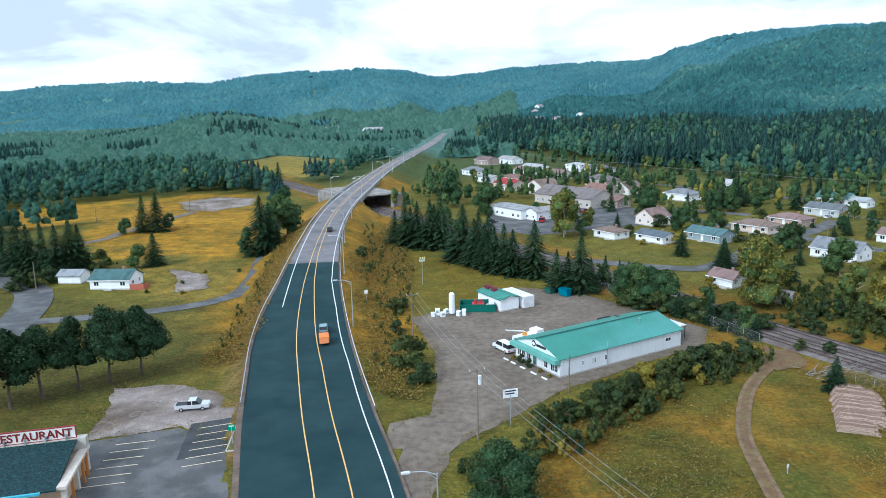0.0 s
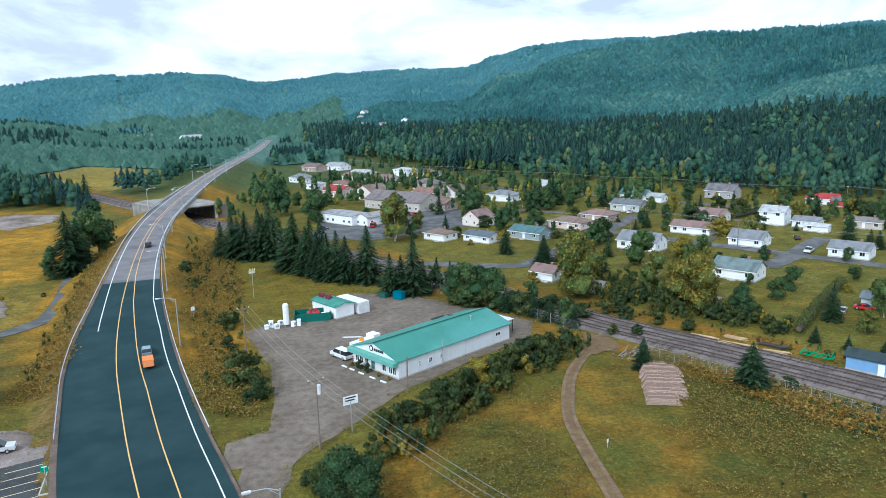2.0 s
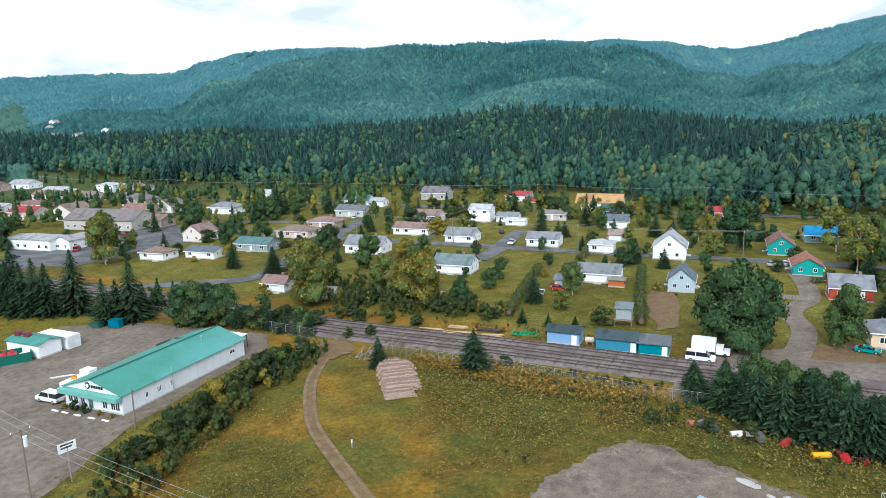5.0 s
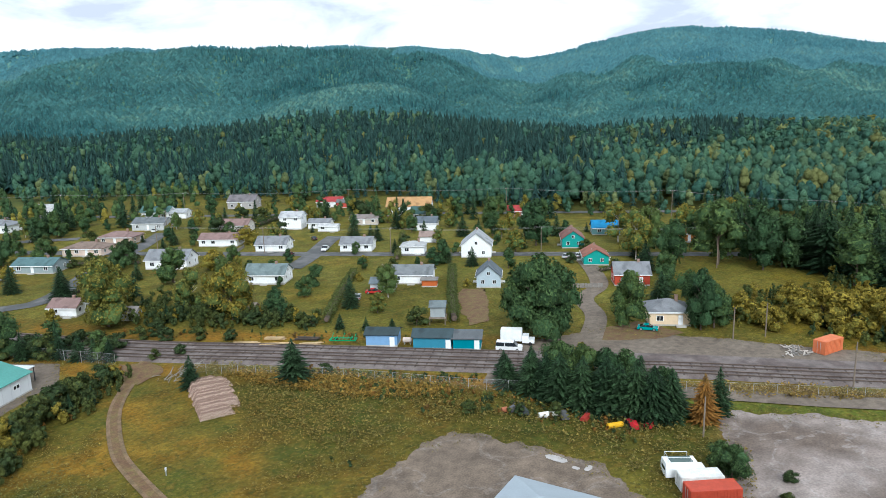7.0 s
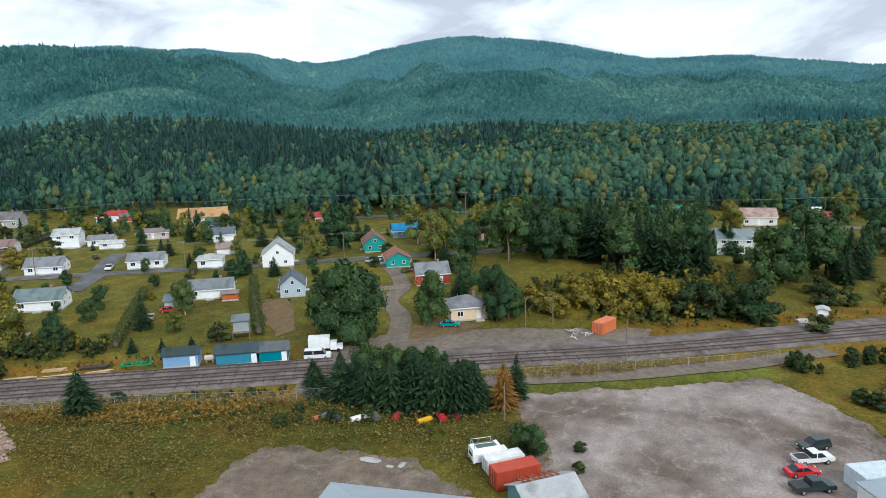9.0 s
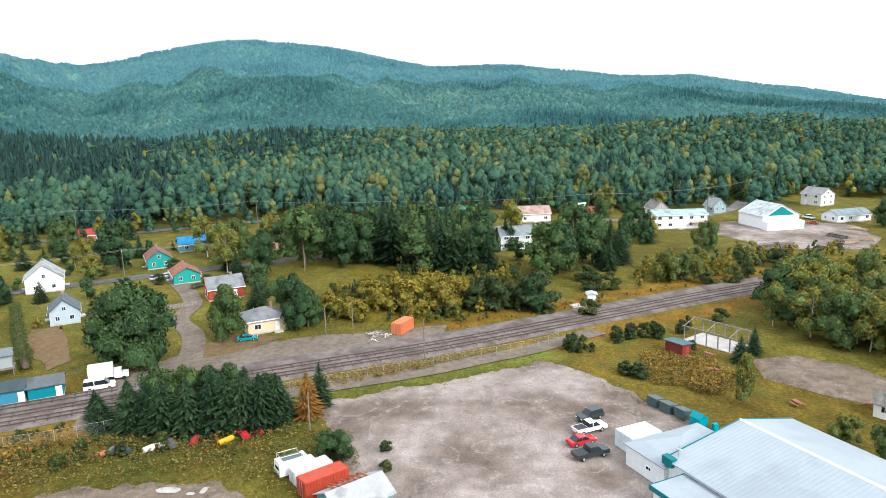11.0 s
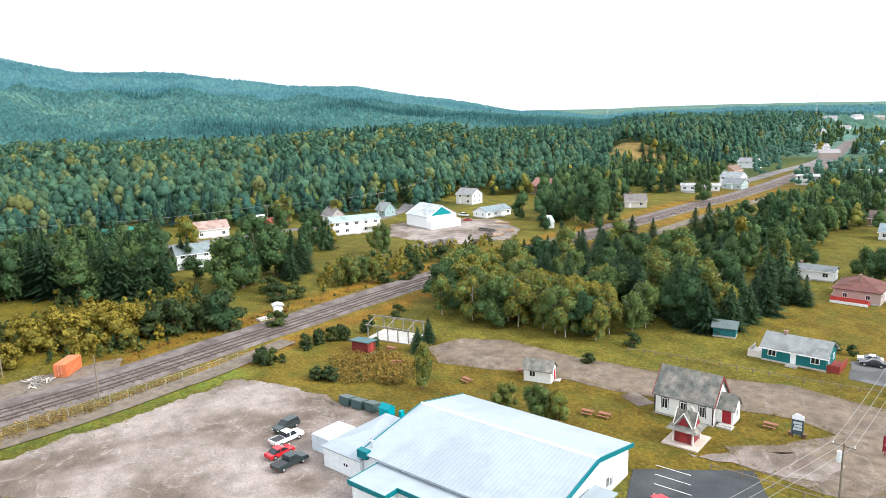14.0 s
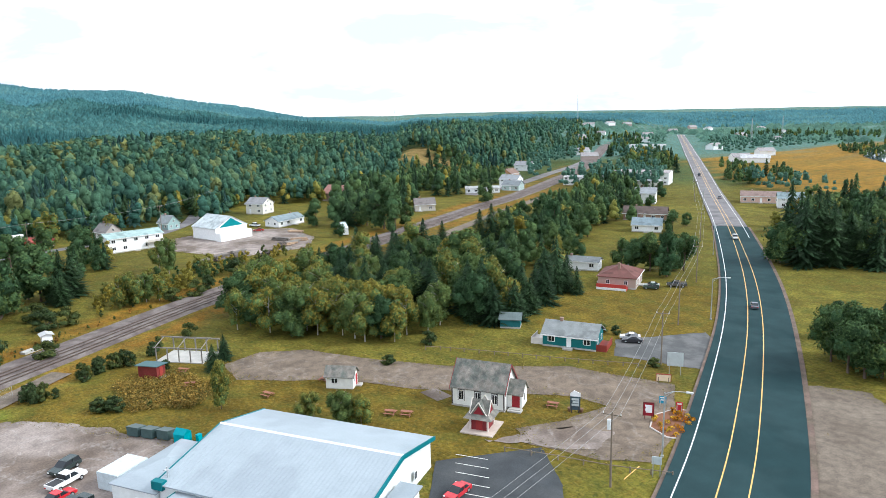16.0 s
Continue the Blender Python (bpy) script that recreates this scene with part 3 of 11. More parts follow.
road = spline(ROAD, 3.0)
new_road = road[(road[:, 1] > -262) & (road[:, 1] < 190)]
old_north, old_south = road[road[:, 1] >= 186], road[road[:, 1] <= -258]
structure("road_new", ribbon(new_road, -new_road[:, 3], new_road[:, 3], 0.0, 0.4), ASPHALT_NEW, "freshly paved dark asphalt highway", "road")
structure("road_north", ribbon(old_north, -old_north[:, 3], old_north[:, 3], -0.01, 0.4), ASPHALT_OLD, "worn grey asphalt highway over the railway", "road")
structure("road_south", ribbon(old_south, -old_south[:, 3], old_south[:, 3], -0.01, 0.4), ASPHALT_OLD, "worn grey asphalt highway leaving the village", "road")
structure("road_shoulder", ribbon(new_road, new_road[:, 3] + 0.02, new_road[:, 3] + 0.55, -0.12), SHOULDER, "reddish gravel shoulder of the highway", "road shoulder")
structure("road_shoulder", ribbon(new_road, -new_road[:, 3] - 0.9, -new_road[:, 3] - 0.02, -0.12), SHOULDER, "reddish gravel shoulder of the highway", "road shoulder")
STATION = [-1000, -300, -180, -107, -42, 77, 119, 149, 169, 195, 251, 1300]
for name, offs, mat in (
    ("white_edge_line", [5.0, 5.2, 6.0, 6.5, 7.2, 8.3, 8.2, 7.2, 5.6, 5.3, 5.1, 5.0], LINE_WHITE),
    ("yellow_line", [0.5, 0.6, 1.2, 1.5, 2.4, 3.6, 3.4, 2.4, 1.3, 0.7, 0.5, 0.5], LINE_YELLOW),
    ("yellow_line", [-0.5, -0.7, -1.6, -1.9, -1.5, -0.9, -0.9, -1.0, -1.2, -1.0, -0.6, -0.5], LINE_YELLOW),
):
    o = np.interp(road[:, 1], STATION, offs)
    structure(name, ribbon(road, o - 0.09, o + 0.09, 0.012), mat, "painted road line, " + name.split("_")[0], "road marking")
west = road[(road[:, 1] > 150)]
structure("white_edge_line", ribbon(west, -4.9, -4.72, 0.012), LINE_WHITE, "painted road line, white", "road marking")
west = road[(road[:, 1] < -240)]
structure("white_edge_line", ribbon(west, -4.9, -4.72, 0.012), LINE_WHITE, "painted road line, white", "road marking")


PATCHES, EDGES = [], []


def flat_patch(name, poly, mat, label, category, lift=None, ragged=0.5, seed=1):
    """A lot or yard: an outline with a worn, uneven edge, lying on the ground."""
    PATCHES.append(name)
    if mat in (GRAVEL, GRAVEL_PALE, GRAVEL_WORN) and name != "chapel_apron":
        EDGES.append(poly)
    lift = 0.03 + 0.004 * len(PATCHES) if lift is None else lift
    p, out, r = np.array(poly, float), [], np.random.default_rng(seed)
    for a, b in zip(p, np.roll(p, -1, 0)):
        k = max(1, int(np.hypot(*(b - a)) / 0.6))
        nn = np.array([(b - a)[1], -(b - a)[0]]) / (np.hypot(*(b - a)) + 1e-9)
        for i in range(k):
            c = a + (b - a) * i / k
            wave = soft_noise(c[0:1], c[1:2], 3.5, 71)[0] - 0.5 + 0.5 * (soft_noise(c[0:1], c[1:2], 1.1, 72)[0] - 0.5)
            out.append(c + nn * (wave * 2.4 + 0.5 * (r.random() - 0.5)) * ragged)
    bm = bmesh.new()
    face = bm.faces.new([bm.verts.new((x, y, lift)) for x, y in out])
    bmesh.ops.triangulate(bm, faces=[face])
    if bm.faces and sum(f.normal.z for f in bm.faces) < 0:
        bmesh.ops.reverse_faces(bm, faces=bm.faces)
    me = bpy.data.meshes.new(name)
    bm.to_mesh(me)
    bm.free()
    me.materials.append(mat)
    return tagged(new(name, me), label, category, kind="structure")


flat_patch("gravel_lot", [(-7.5, 150), (-2.2, 128), (-1.6, 109), (-2.6, 99), (-11.0, 96), (-10, 90), (-6, 72), (-2.5, 74), (0.5, 88), (5, 93), (20, 108), (36, 119), (50, 128), (54, 137), (44, 152), (33, 168), (20, 174), (14, 166), (5, 158)], GRAVEL, "grey gravel lot round the white garage", "gravel lot", lift=0.065, ragged=0.25)
flat_patch("gravel_yard", [(51, 54), (58, 57.5), (67, 57.6), (74, 56), (76.4, 49.8), (77.8, 43), (77.4, 35), (75, 28.5), (70, 22.5), (62, 18), (48, 20), (40, 40)], GRAVEL_WORN, "rutted pale gravel yard at the field's edge", "gravel yard", ragged=1.0)
flat_patch("gravel_car_park", [(100, 26), (104.2, 25), (108.4, 16.7), (112.8, 7.3), (118.6, -2.8), (122.4, -10.4), (119, -17), (109, -24), (95, -32), (70, -34), (62, -10), (76, 14), (88, 22)], GRAVEL_PALE, "wide pale gravel car park with puddle marks", "car park", ragged=0.8)
flat_patch("paved_lot", [(124, -49.5), (126, -58), (121, -66), (109, -72), (94, -82), (78, -99), (60, -106), (49, -90), (46, -80), (51, -75), (61, -71), (66, -73), (63, -81), (62, -90), (68, -89), (73, -85), (89, -70.5), (102, -63), (108, -55), (114.5, -48.5)], GRAVEL_WORN, "cracked grey paved lot by the chapel", "paved lot", ragged=0.15)
flat_patch("house_drive", [(82, -118), (72, -136), (62, -126), (58, -117), (76, -110)], ASPHALT_LOT, "asphalt drive beside the teal house", "driveway", ragged=0.2)
flat_patch("south_lot", [(45, -122), (36, -127), (20, -112), (14, -80), (26, -78), (32, -90)], GRAVEL, "grey gravel lot across the highway", "gravel lot")
flat_patch("restaurant_car_park", [(-58, 70), (-52, 93), (-40, 97), (-31, 90), (-27, 78), (-27, 66)], ASPHALT_LOT, "paved restaurant car park with painted bays", "car park", ragged=0.1)
flat_patch("gravel_apron", [(-52, 93.5), (-54, 104), (-57, 113), (-46, 114), (-38, 110), (-33, 104), (-31, 92), (-40, 97.5)], GRAVEL_PALE, "gravel apron beside the restaurant lot", "gravel lot")
flat_patch("gravel_works_yard", [(253, -80), (224, -92), (222, -120), (240, -132), (266, -136), (285, -112), (278, -90)], GRAVEL_PALE, "gravel yard among timber stacks and sheds", "gravel yard")
flat_patch("village_forecourt", [(19, 298), (20, 263), (33, 246), (55, 256), (75, 262), (92, 272), (96, 296), (64, 304)], ASPHALT_LOT, "worn grey paved forecourt before the long white building", "paved lot", ragged=0.4)
flat_patch("station_lane", [(107, 71), (118, 66), (129, 60), (138, 36), (145, 9), (135.5, 9), (123.5, 34), (106, 63)], GRAVEL, "grey gravel lane beside the railway", "gravel lane", lift=0.095)
flat_patch("bare_earth", [(60.5, 126.5), (64, 122.5), (65, 118.5), (61.5, 114.5), (57, 113.5), (55.5, 116), (57.5, 121)], DIRT, "bare reddish earth where the track meets the railway", "earth", lift=0.13)
flat_patch("ball_field", [(-139, 366), (-123, 386), (-100, 374), (-96, 348), (-108, 330), (-123, 334)], GRAVEL_PALE, "bare sandy ball field in the meadow", "ball field", ragged=1.0)
flat_patch("farm_yard", [(-83, 206), (-68, 197), (-63, 181), (-71, 178), (-74, 190)], GRAVEL_PALE, "pale worn yard in the grass", "gravel yard")
flat_patch("chapel_apron", [(66, -66.5), (61, -71), (53, -77), (55, -84), (60, -80), (63, -75)], GRAVEL_PALE, "pale gravel strip before the chapel", "gravel yard")
for at, (name, pts, wide, mat, label) in enumerate((
    ("dirt_track", [(37, 66), (40, 84), (42.5, 93), (49, 106), (57, 116), (64.5, 124)], 1.0, DIRT, "rutted brown dirt track through the meadow"),
    ("side_lane", [(-110, 150), (-70, 160), (-55, 171), (-53, 186), (-57, 215), (-62, 250), (-75, 300)], 2.4, ASPHALT_LOT, "narrow paved side lane below the embankment"),
    ("field_lane", [(-150, 232), (-129, 258), (-128, 274), (-123, 293), (-118, 330)], 2.4, GRAVEL, "gravel lane across the meadow to the ball field"),
    ("village_street", [(40, 205), (63, 192), (77, 193), (111, 228), (127, 239), (150, 262)], 3.0, ASPHALT_LOT, "paved village street"),
    ("village_street", [(230, 40), (196, 100), (165, 152), (140, 196), (110, 250), (75, 320)], 3.0, ASPHALT_LOT, "paved village street between the houses"),
    ("village_street", [(300, 100), (262, 165), (225, 228), (180, 300), (110, 420), (60, 520)], 3.2, ASPHALT_LOT, "paved village street along the wooded slope"),
    ("village_street", [(20, 270), (45, 300), (70, 306), (100, 300), (125, 280)], 3.2, ASPHALT_LOT, "paved village street by the workshops"),
    ("village_lane", [(120, 57), (138, 64), (150, 73), (165, 76), (186, 90), (196, 100)], 2.4, GRAVEL, "gravel lane up from the railway"),
    ("house_drive", [(134, 163), (150, 172), (170, 186), (180, 192)], 3.2, ASPHALT_LOT, "paved drive between lawns"),
    ("rail_service_road", [(94, 64), (102, 45), (110.8, 25.5), (114.8, 16.3), (119.0, 8), (124.2, -0.5), (129.2, -9), (141, -24)], 2.3, GRAVEL, "gravel service road along the railway fence"),
    ("rail_side_track", [(196, -150), (205, -168), (222, -202), (240, -240), (262, -290)], 2.6, GRAVEL, "brown gravel track beside the railway"),
    ("old_road", [(296, -262), (320, -326), (350, -384), (398, -478), (500, -630), (612, -790)], 4.0, ASPHALT_OLD, "old paved road below the wooded hill"),
    ("forest_road", [(340, -120), (312, -105), (290, -80), (285, -40), (270, 10), (275, 60)], 3.0, ASPHALT_OLD, "old road at the foot of the woods"),
    ("west_lane", [(-150, 230), (-131, 201), (-109, 180), (-97, 150), (-92, 120), (-80, 98), (-58, 88)], 4.5, ASPHALT_LOT, "paved lane behind the restaurant"),
)):
    line = spline(np.array([(*p, 0.1 + 0.005 * at) for p in pts], float), 3.0)
    structure(name, ribbon(line, -wide, wide, 0.0), mat, label, "lane")

ruts = spline(np.array([(*p, 0.1) for p in [(37, 66), (40, 84), (42.5, 93), (49, 106), (57, 116), (64.5, 124)]], float), 2.0)
RUT = material("rut_earth", (0.185, 0.12, 0.07), 0.95, 0.25, 0.6, 5.0, space="World", second=(0.15, 0.105, 0.055), amount=0.4, patch=0.5)
for o in (-0.8, 0.8):
    structure("wheel_rut", ribbon(ruts, o - 0.28, o + 0.28, 0.012), RUT, "pale wheel rut of the dirt track", "track")

# ---- railway ----
rail = np.column_stack([RAIL_LINE, np.zeros(len(RAIL_LINE))])
n = normals(rail)
bed, k = Shape(), len(rail)
rows = [[(*p, z0) for p in rail[:, :2] + n * o0] for o0, z0 in ((-6.6, 0.02), (-5.4, 0.42), (4.7, 0.42), (5.8, 0.02))]
bed.add(sum(rows, []), [(j * k + i, j * k + k + i, j * k + k + i + 1, j * k + i + 1) for j in range(3) for i in range(k - 1)])
structure("rail_bed", bed, BALLAST, "brown-grey ballast bed of the railway", "railway bed")
SLEEPER = material("weathered_sleeper", (0.1, 0.08, 0.07), 0.9, 0.25, 1.0, 12.0, random=0.3)
TRACKS = (-3.9, 0.0, 3.6)
for o in TRACKS:
    track = thing("railway_track", "rusty rails on dark wooden sleepers in ballast", "railway track", group="railway tracks")
    run = rail[rail[:, 1] > 58] if o < 0 else rail
    for g in (-0.76, 0.76):
        part("rail", ribbon(run, o + g - 0.07, o + g + 0.07, 0.66, 0.16), RAIL_STEEL, track)
    tie = Shape().box(-1.3, 1.3, -0.15, 0.15, 0.36, 0.455).mesh("sleeper", SLEEPER)
    near = spline(RAIL, 0.9)
    near = near[(near[:, 1] > (58 if o < 0 else -45)) & (near[:, 1] < 125)]
    nn = normals(near)
    for p, q in list(zip(near, nn))[::2][:85]:
        part("sleeper", tie, None, track, m=pose(p[0] + q[0] * o, p[1] + q[1] * o, 0, 0, 0, math.degrees(math.atan2(q[1], q[0]))))



# ---- trees ----
def cards(centres, size, r, facing=None):
    """Leaf clumps: one three-sided piece each, turned at random or roughly to a direction."""
    k = len(centres)
    c = r.normal(size=(k, 3)) if facing is None else facing + r.normal(size=(k, 3)) * 0.7 + np.array((0, 0, 0.15))
    c /= np.linalg.norm(c, axis=1)[:, None]
    a = np.cross(c, r.normal(size=(k, 3)))
    a /= np.linalg.norm(a, axis=1)[:, None]
    b = np.cross(c, a)
    s = size * (0.6 + 0.8 * r.random((k, 1)))
    v = np.stack([centres - a * s, centres - b * s * (0.5 + r.random((k, 1))), centres + a * s * 0.8 + b * s * 0.6], 1).reshape(-1, 3)
    return v, np.arange(3 * k).reshape(k, 3)


def soft_normals(cores, facing, r):
    """Shading directions of a crown: the leaves of a lump catch the light much as the lump does."""
    n = facing + 0.3 * r.normal(size=facing.shape) + (0, 0, 0.1)
    n = np.repeat(n / np.linalg.norm(n, axis=1)[:, None], 3, 0)
    return np.concatenate([n] + [ICO_V / np.linalg.norm(ICO_V, axis=1)[:, None]] * cores)


def lump_points(k, r, lumps):
    """Places on the skins of several lumps (x, y, z, rx, rz)."""
    which = r.integers(0, len(lumps), k)
    d = r.normal(size=(k, 3))
    d /= np.linalg.norm(d, axis=1)[:, None]
    d[:, 2] = np.where(d[:, 2] < -0.45, -d[:, 2], d[:, 2])
    q = np.array(lumps)[which]
    return q[:, :3] + d * q[:, [3, 3, 4]] * (0.78 + 0.3 * r.random((k, 1))), d


ICO_V = np.array([(0, 0, 1)] + [(0.894 * math.cos(i * 1.2566), 0.894 * math.sin(i * 1.2566), 0.447) for i in range(5)] + [(0.894 * math.cos(i * 1.2566 + 0.628), 0.894 * math.sin(i * 1.2566 + 0.628), -0.447) for i in range(5)] + [(0, 0, -1)])
ICO_F = np.array([(0, 1 + i, 1 + (i + 1) % 5) for i in range(5)] + [(1 + i, 6 + i, 1 + (i + 1) % 5) for i in range(5)] + [(1 + (i + 1) % 5, 6 + i, 6 + (i + 1) % 5) for i in range(5)])


def broadleaf(seed, leaves, size, lumps=7, slim=0.34, low=0.2):
    """The crown of a broad tree 1 high: lumps of leaf clumps with gaps between."""
    r = np.random.default_rng(seed)
    ls = []
    for i in range(lumps):
        h = low + (0.8 - low) * (i + r.random() * 0.6) / lumps
        spread = slim * (1.1 - abs(h - 0.42) * 1.2) * (0.35 + 0.65 * r.random())
        ang = r.random() * 6.28
        ls.append((spread * math.cos(ang), spread * math.sin(ang), h, slim * 0.6 * (0.75 + 0.5 * r.random()), 0.17 * (0.8 + 0.5 * r.random())))
    ls.append((0, 0, 0.84, slim * 0.42, 0.14))
    at, out = lump_points(leaves, r, ls)
    v, f = cards(at, size, r, out)
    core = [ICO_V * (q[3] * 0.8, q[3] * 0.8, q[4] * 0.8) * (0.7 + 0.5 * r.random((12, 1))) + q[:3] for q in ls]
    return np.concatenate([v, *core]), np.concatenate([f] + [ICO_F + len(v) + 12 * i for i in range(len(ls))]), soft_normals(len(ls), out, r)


def spruce(seed, tiers, sides, slim=0.2, base=0.07):
    """The crown of a spruce 1 high: drooping ragged whorls, wide below."""
    r = np.random.default_rng(seed)
    v, f = [], []
    for i in range(tiers):
        u = i / tiers
        z = base + (1 - base) * (u ** 0.92)
        rad = slim * (1 - u) ** 0.85 * (0.85 + 0.3 * r.random()) + 0.012
        drop = (1 - base) / tiers * 1.25
        ph = r.random() * 6.28
        for j in range(sides):
            a = ph + 6.283 * j / sides + (r.random() - 0.5) * 0.35
            w = 3.1416 / sides * 0.95
            q = rad * (0.65 + 0.6 * r.random())
            k = len(v)
            v += [(0, 0, z + drop * 0.9), (q * 0.62 * math.cos(a - w), q * 0.62 * math.sin(a - w), z + drop * 0.12),
                  (q * math.cos(a), q * math.sin(a), z - drop * 0.35), (q * 0.62 * math.cos(a + w), q * 0.62 * math.sin(a + w), z + drop * 0.12)]
            f += [(k, k + 1, k + 2), (k, k + 2, k + 3)]
    return np.array(v), np.array(f)


def crown_mesh(name, shape, mat, tint):
    v, f = shape[:2]
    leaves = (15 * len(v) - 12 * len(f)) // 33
    # Cores behind the leaves get a darker tint: crown shade put into colour.
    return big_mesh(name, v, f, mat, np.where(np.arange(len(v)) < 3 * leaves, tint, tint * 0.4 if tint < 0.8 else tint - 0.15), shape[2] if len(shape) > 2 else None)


def trunk_shape(seed, top, r0, limbs):
    """A tapered, slightly leaning trunk with forking limbs, for a tree 1 high."""
    r, s = np.random.default_rng(seed), Shape()
    p = Vector((0, 0, -0.01))
    for i in range(4):
        q = Vector(((r.random() - 0.5) * 0.03, (r.random() - 0.5) * 0.03, top * (i + 1) / 4))
        s.tube(p, q, r0 * (1 - i * 0.2), r0 * (0.8 - i * 0.2), 6)
        p = q
    for i in range(limbs):
        h, a, reach = top * (0.45 + 0.5 * r.random()), r.random() * 6.28, 0.12 + 0.14 * r.random()
        s.tube((0, 0, h), (reach * math.cos(a), reach * math.sin(a), h + 0.16), r0 * 0.4, r0 * 0.12, 5)
    return s


def tree_kind(name, label, category, shape, mat, tint, trunk, bark, plain=None, small=None):
    """One template tree, 1 m high, of trunk and crown, with a plainer crown for trees that stand far from the road."""
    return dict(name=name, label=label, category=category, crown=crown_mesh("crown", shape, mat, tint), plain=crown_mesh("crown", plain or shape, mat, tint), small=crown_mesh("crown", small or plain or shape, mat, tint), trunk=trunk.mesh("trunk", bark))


KINDS = {
    "spruce": [tree_kind("spruce_tree", "dark green spruce with drooping branches", "tree", spruce(s, 26, 17, 0.33 + 0.03 * (s % 3), 0.02), SPRUCE, t, trunk_shape(s, 0.8, 0.016, 0), BARK) for s, t in ((1, 0.2), (2, 0.5), (3, 0.7))],
    "maple": [tree_kind("broadleaf_tree", "round-crowned green broadleaf tree", "tree", broadleaf(s, 4600, 0.02, 16, 0.31, 0.12), BROADLEAF, t, trunk_shape(s, 0.6, 0.022, 7), BARK, broadleaf(s, 2900, 0.023, 14, 0.3, 0.12), broadleaf(s, 1400, 0.03, 12, 0.28, 0.12)) for s, t in ((11, 0.15), (12, 0.4), (13, 0.6), (14, 0.3), (15, 0.76))],
    "golden": [tree_kind("broadleaf_tree", "broadleaf tree turning yellow in autumn", "tree", broadleaf(s, 4600, 0.02, 15, 0.32, 0.12), BROADLEAF, t, trunk_shape(s, 0.6, 0.022, 7), BARK, broadleaf(s, 2900, 0.023, 14, 0.3, 0.12), broadleaf(s, 1400, 0.03, 12, 0.28, 0.12)) for s, t in ((21, 0.9), (22, 0.97), (23, 0.93))],
    "rusty": [tree_kind("broadleaf_tree", "small conical tree with rust-orange autumn needles", "tree", spruce(24, 26, 17, 0.33, 0.02), RUSTY, 0.62, trunk_shape(24, 0.6, 0.02, 5), BARK)],
    "birch": [tree_kind("birch_tree", "slender birch with pale trunk and thin leaves", "tree", broadleaf(s, 3200, 0.018, 14, 0.22, 0.18), BROADLEAF, t, trunk_shape(s, 0.85, 0.014, 8), BIRCH_BARK, broadleaf(s, 1700, 0.024, 13, 0.22, 0.18)) for s, t in ((31, 0.8), (32, 0.92), (33, 0.87))],
    "bush": [tree_kind("bush", "dense rounded green shrub", "shrub", broadleaf(s, 2000, 0.034, 12, 0.44, 0.06), SHRUB, t, trunk_shape(s, 0.4, 0.03, 6), BARK, broadleaf(s, 800, 0.05, 10, 0.44, 0.06)) for s, t in ((41, 0.15), (42, 0.45), (43, 0.92))],
}
planted = 0


def tree(kind, x, y, high, wide=1.0, pick=None, label=""):
    """Plant one tree of a kind."""
    global planted
    planted += 1
    k = KINDS[kind][planted % len(KINDS[kind]) if pick is None else pick]
    z = ground_z(x, y)
    t = thing(k["name"], label or k["label"], k["category"], x, y, z - 0.05, (planted * 77) % 360)
    t.scale = (high * wide * (0.88 + 0.3 * ((planted * 37) % 10) / 10), high * wide * (0.88 + 0.3 * ((planted * 53) % 10) / 10), high)
    part("trunk", k["trunk"], None, t)
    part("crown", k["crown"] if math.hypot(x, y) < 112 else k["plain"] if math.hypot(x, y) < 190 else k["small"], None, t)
    return t


def scatter(name, label, category, places, heights, tints, shapes, mat, lift=0.0, broad=None):
    """Many trees that nobody could count, as one mesh: each place takes one of the shapes."""
    r = np.random.default_rng(len(places))
    V, F, T, N, base = [], [], [], [], 0
    pick = r.integers(0, len(shapes), len(places))
    for s, (sv, sf, *sn) in enumerate(shapes):
        w = np.where(pick == s)[0]
        if not len(w):
            continue
        a, h = r.random(len(w)) * 6.283, heights[w]
        ca, sa = np.cos(a)[:, None], np.sin(a)[:, None]
        wide = h[:, None] * (0.85 + 0.35 * r.random((len(w), 1))) * (1.0 if broad is None else broad[w][:, None])
        x = (sv[:, 0] * ca - sv[:, 1] * sa) * wide + places[w, 0][:, None]
        y = (sv[:, 0] * sa + sv[:, 1] * ca) * wide + places[w, 1][:, None]
        z = sv[:, 2] * h[:, None] + places[w, 2][:, None] + lift
        V.append(np.stack([x, y, z], -1).reshape(-1, 3))
        F.append((sf[None] + (np.arange(len(w)) * len(sv))[:, None, None] + base).reshape(-1, 3))
        T.append(np.repeat(tints[w], len(sv)))
        if sn:
            q = sn[0]
            N.append(np.stack([q[:, 0] * ca - q[:, 1] * sa, q[:, 0] * sa + q[:, 1] * ca, np.broadcast_to(q[:, 2], (len(w), len(q)))], -1).reshape(-1, 3))
        base += len(w) * len(sv)
    me = big_mesh(name, np.concatenate(V), np.concatenate(F), mat, np.concatenate(T), np.concatenate(N) if all(len(k) > 2 for k in shapes) else None)
    return tagged(new(name, me), label, category, kind="stuff")


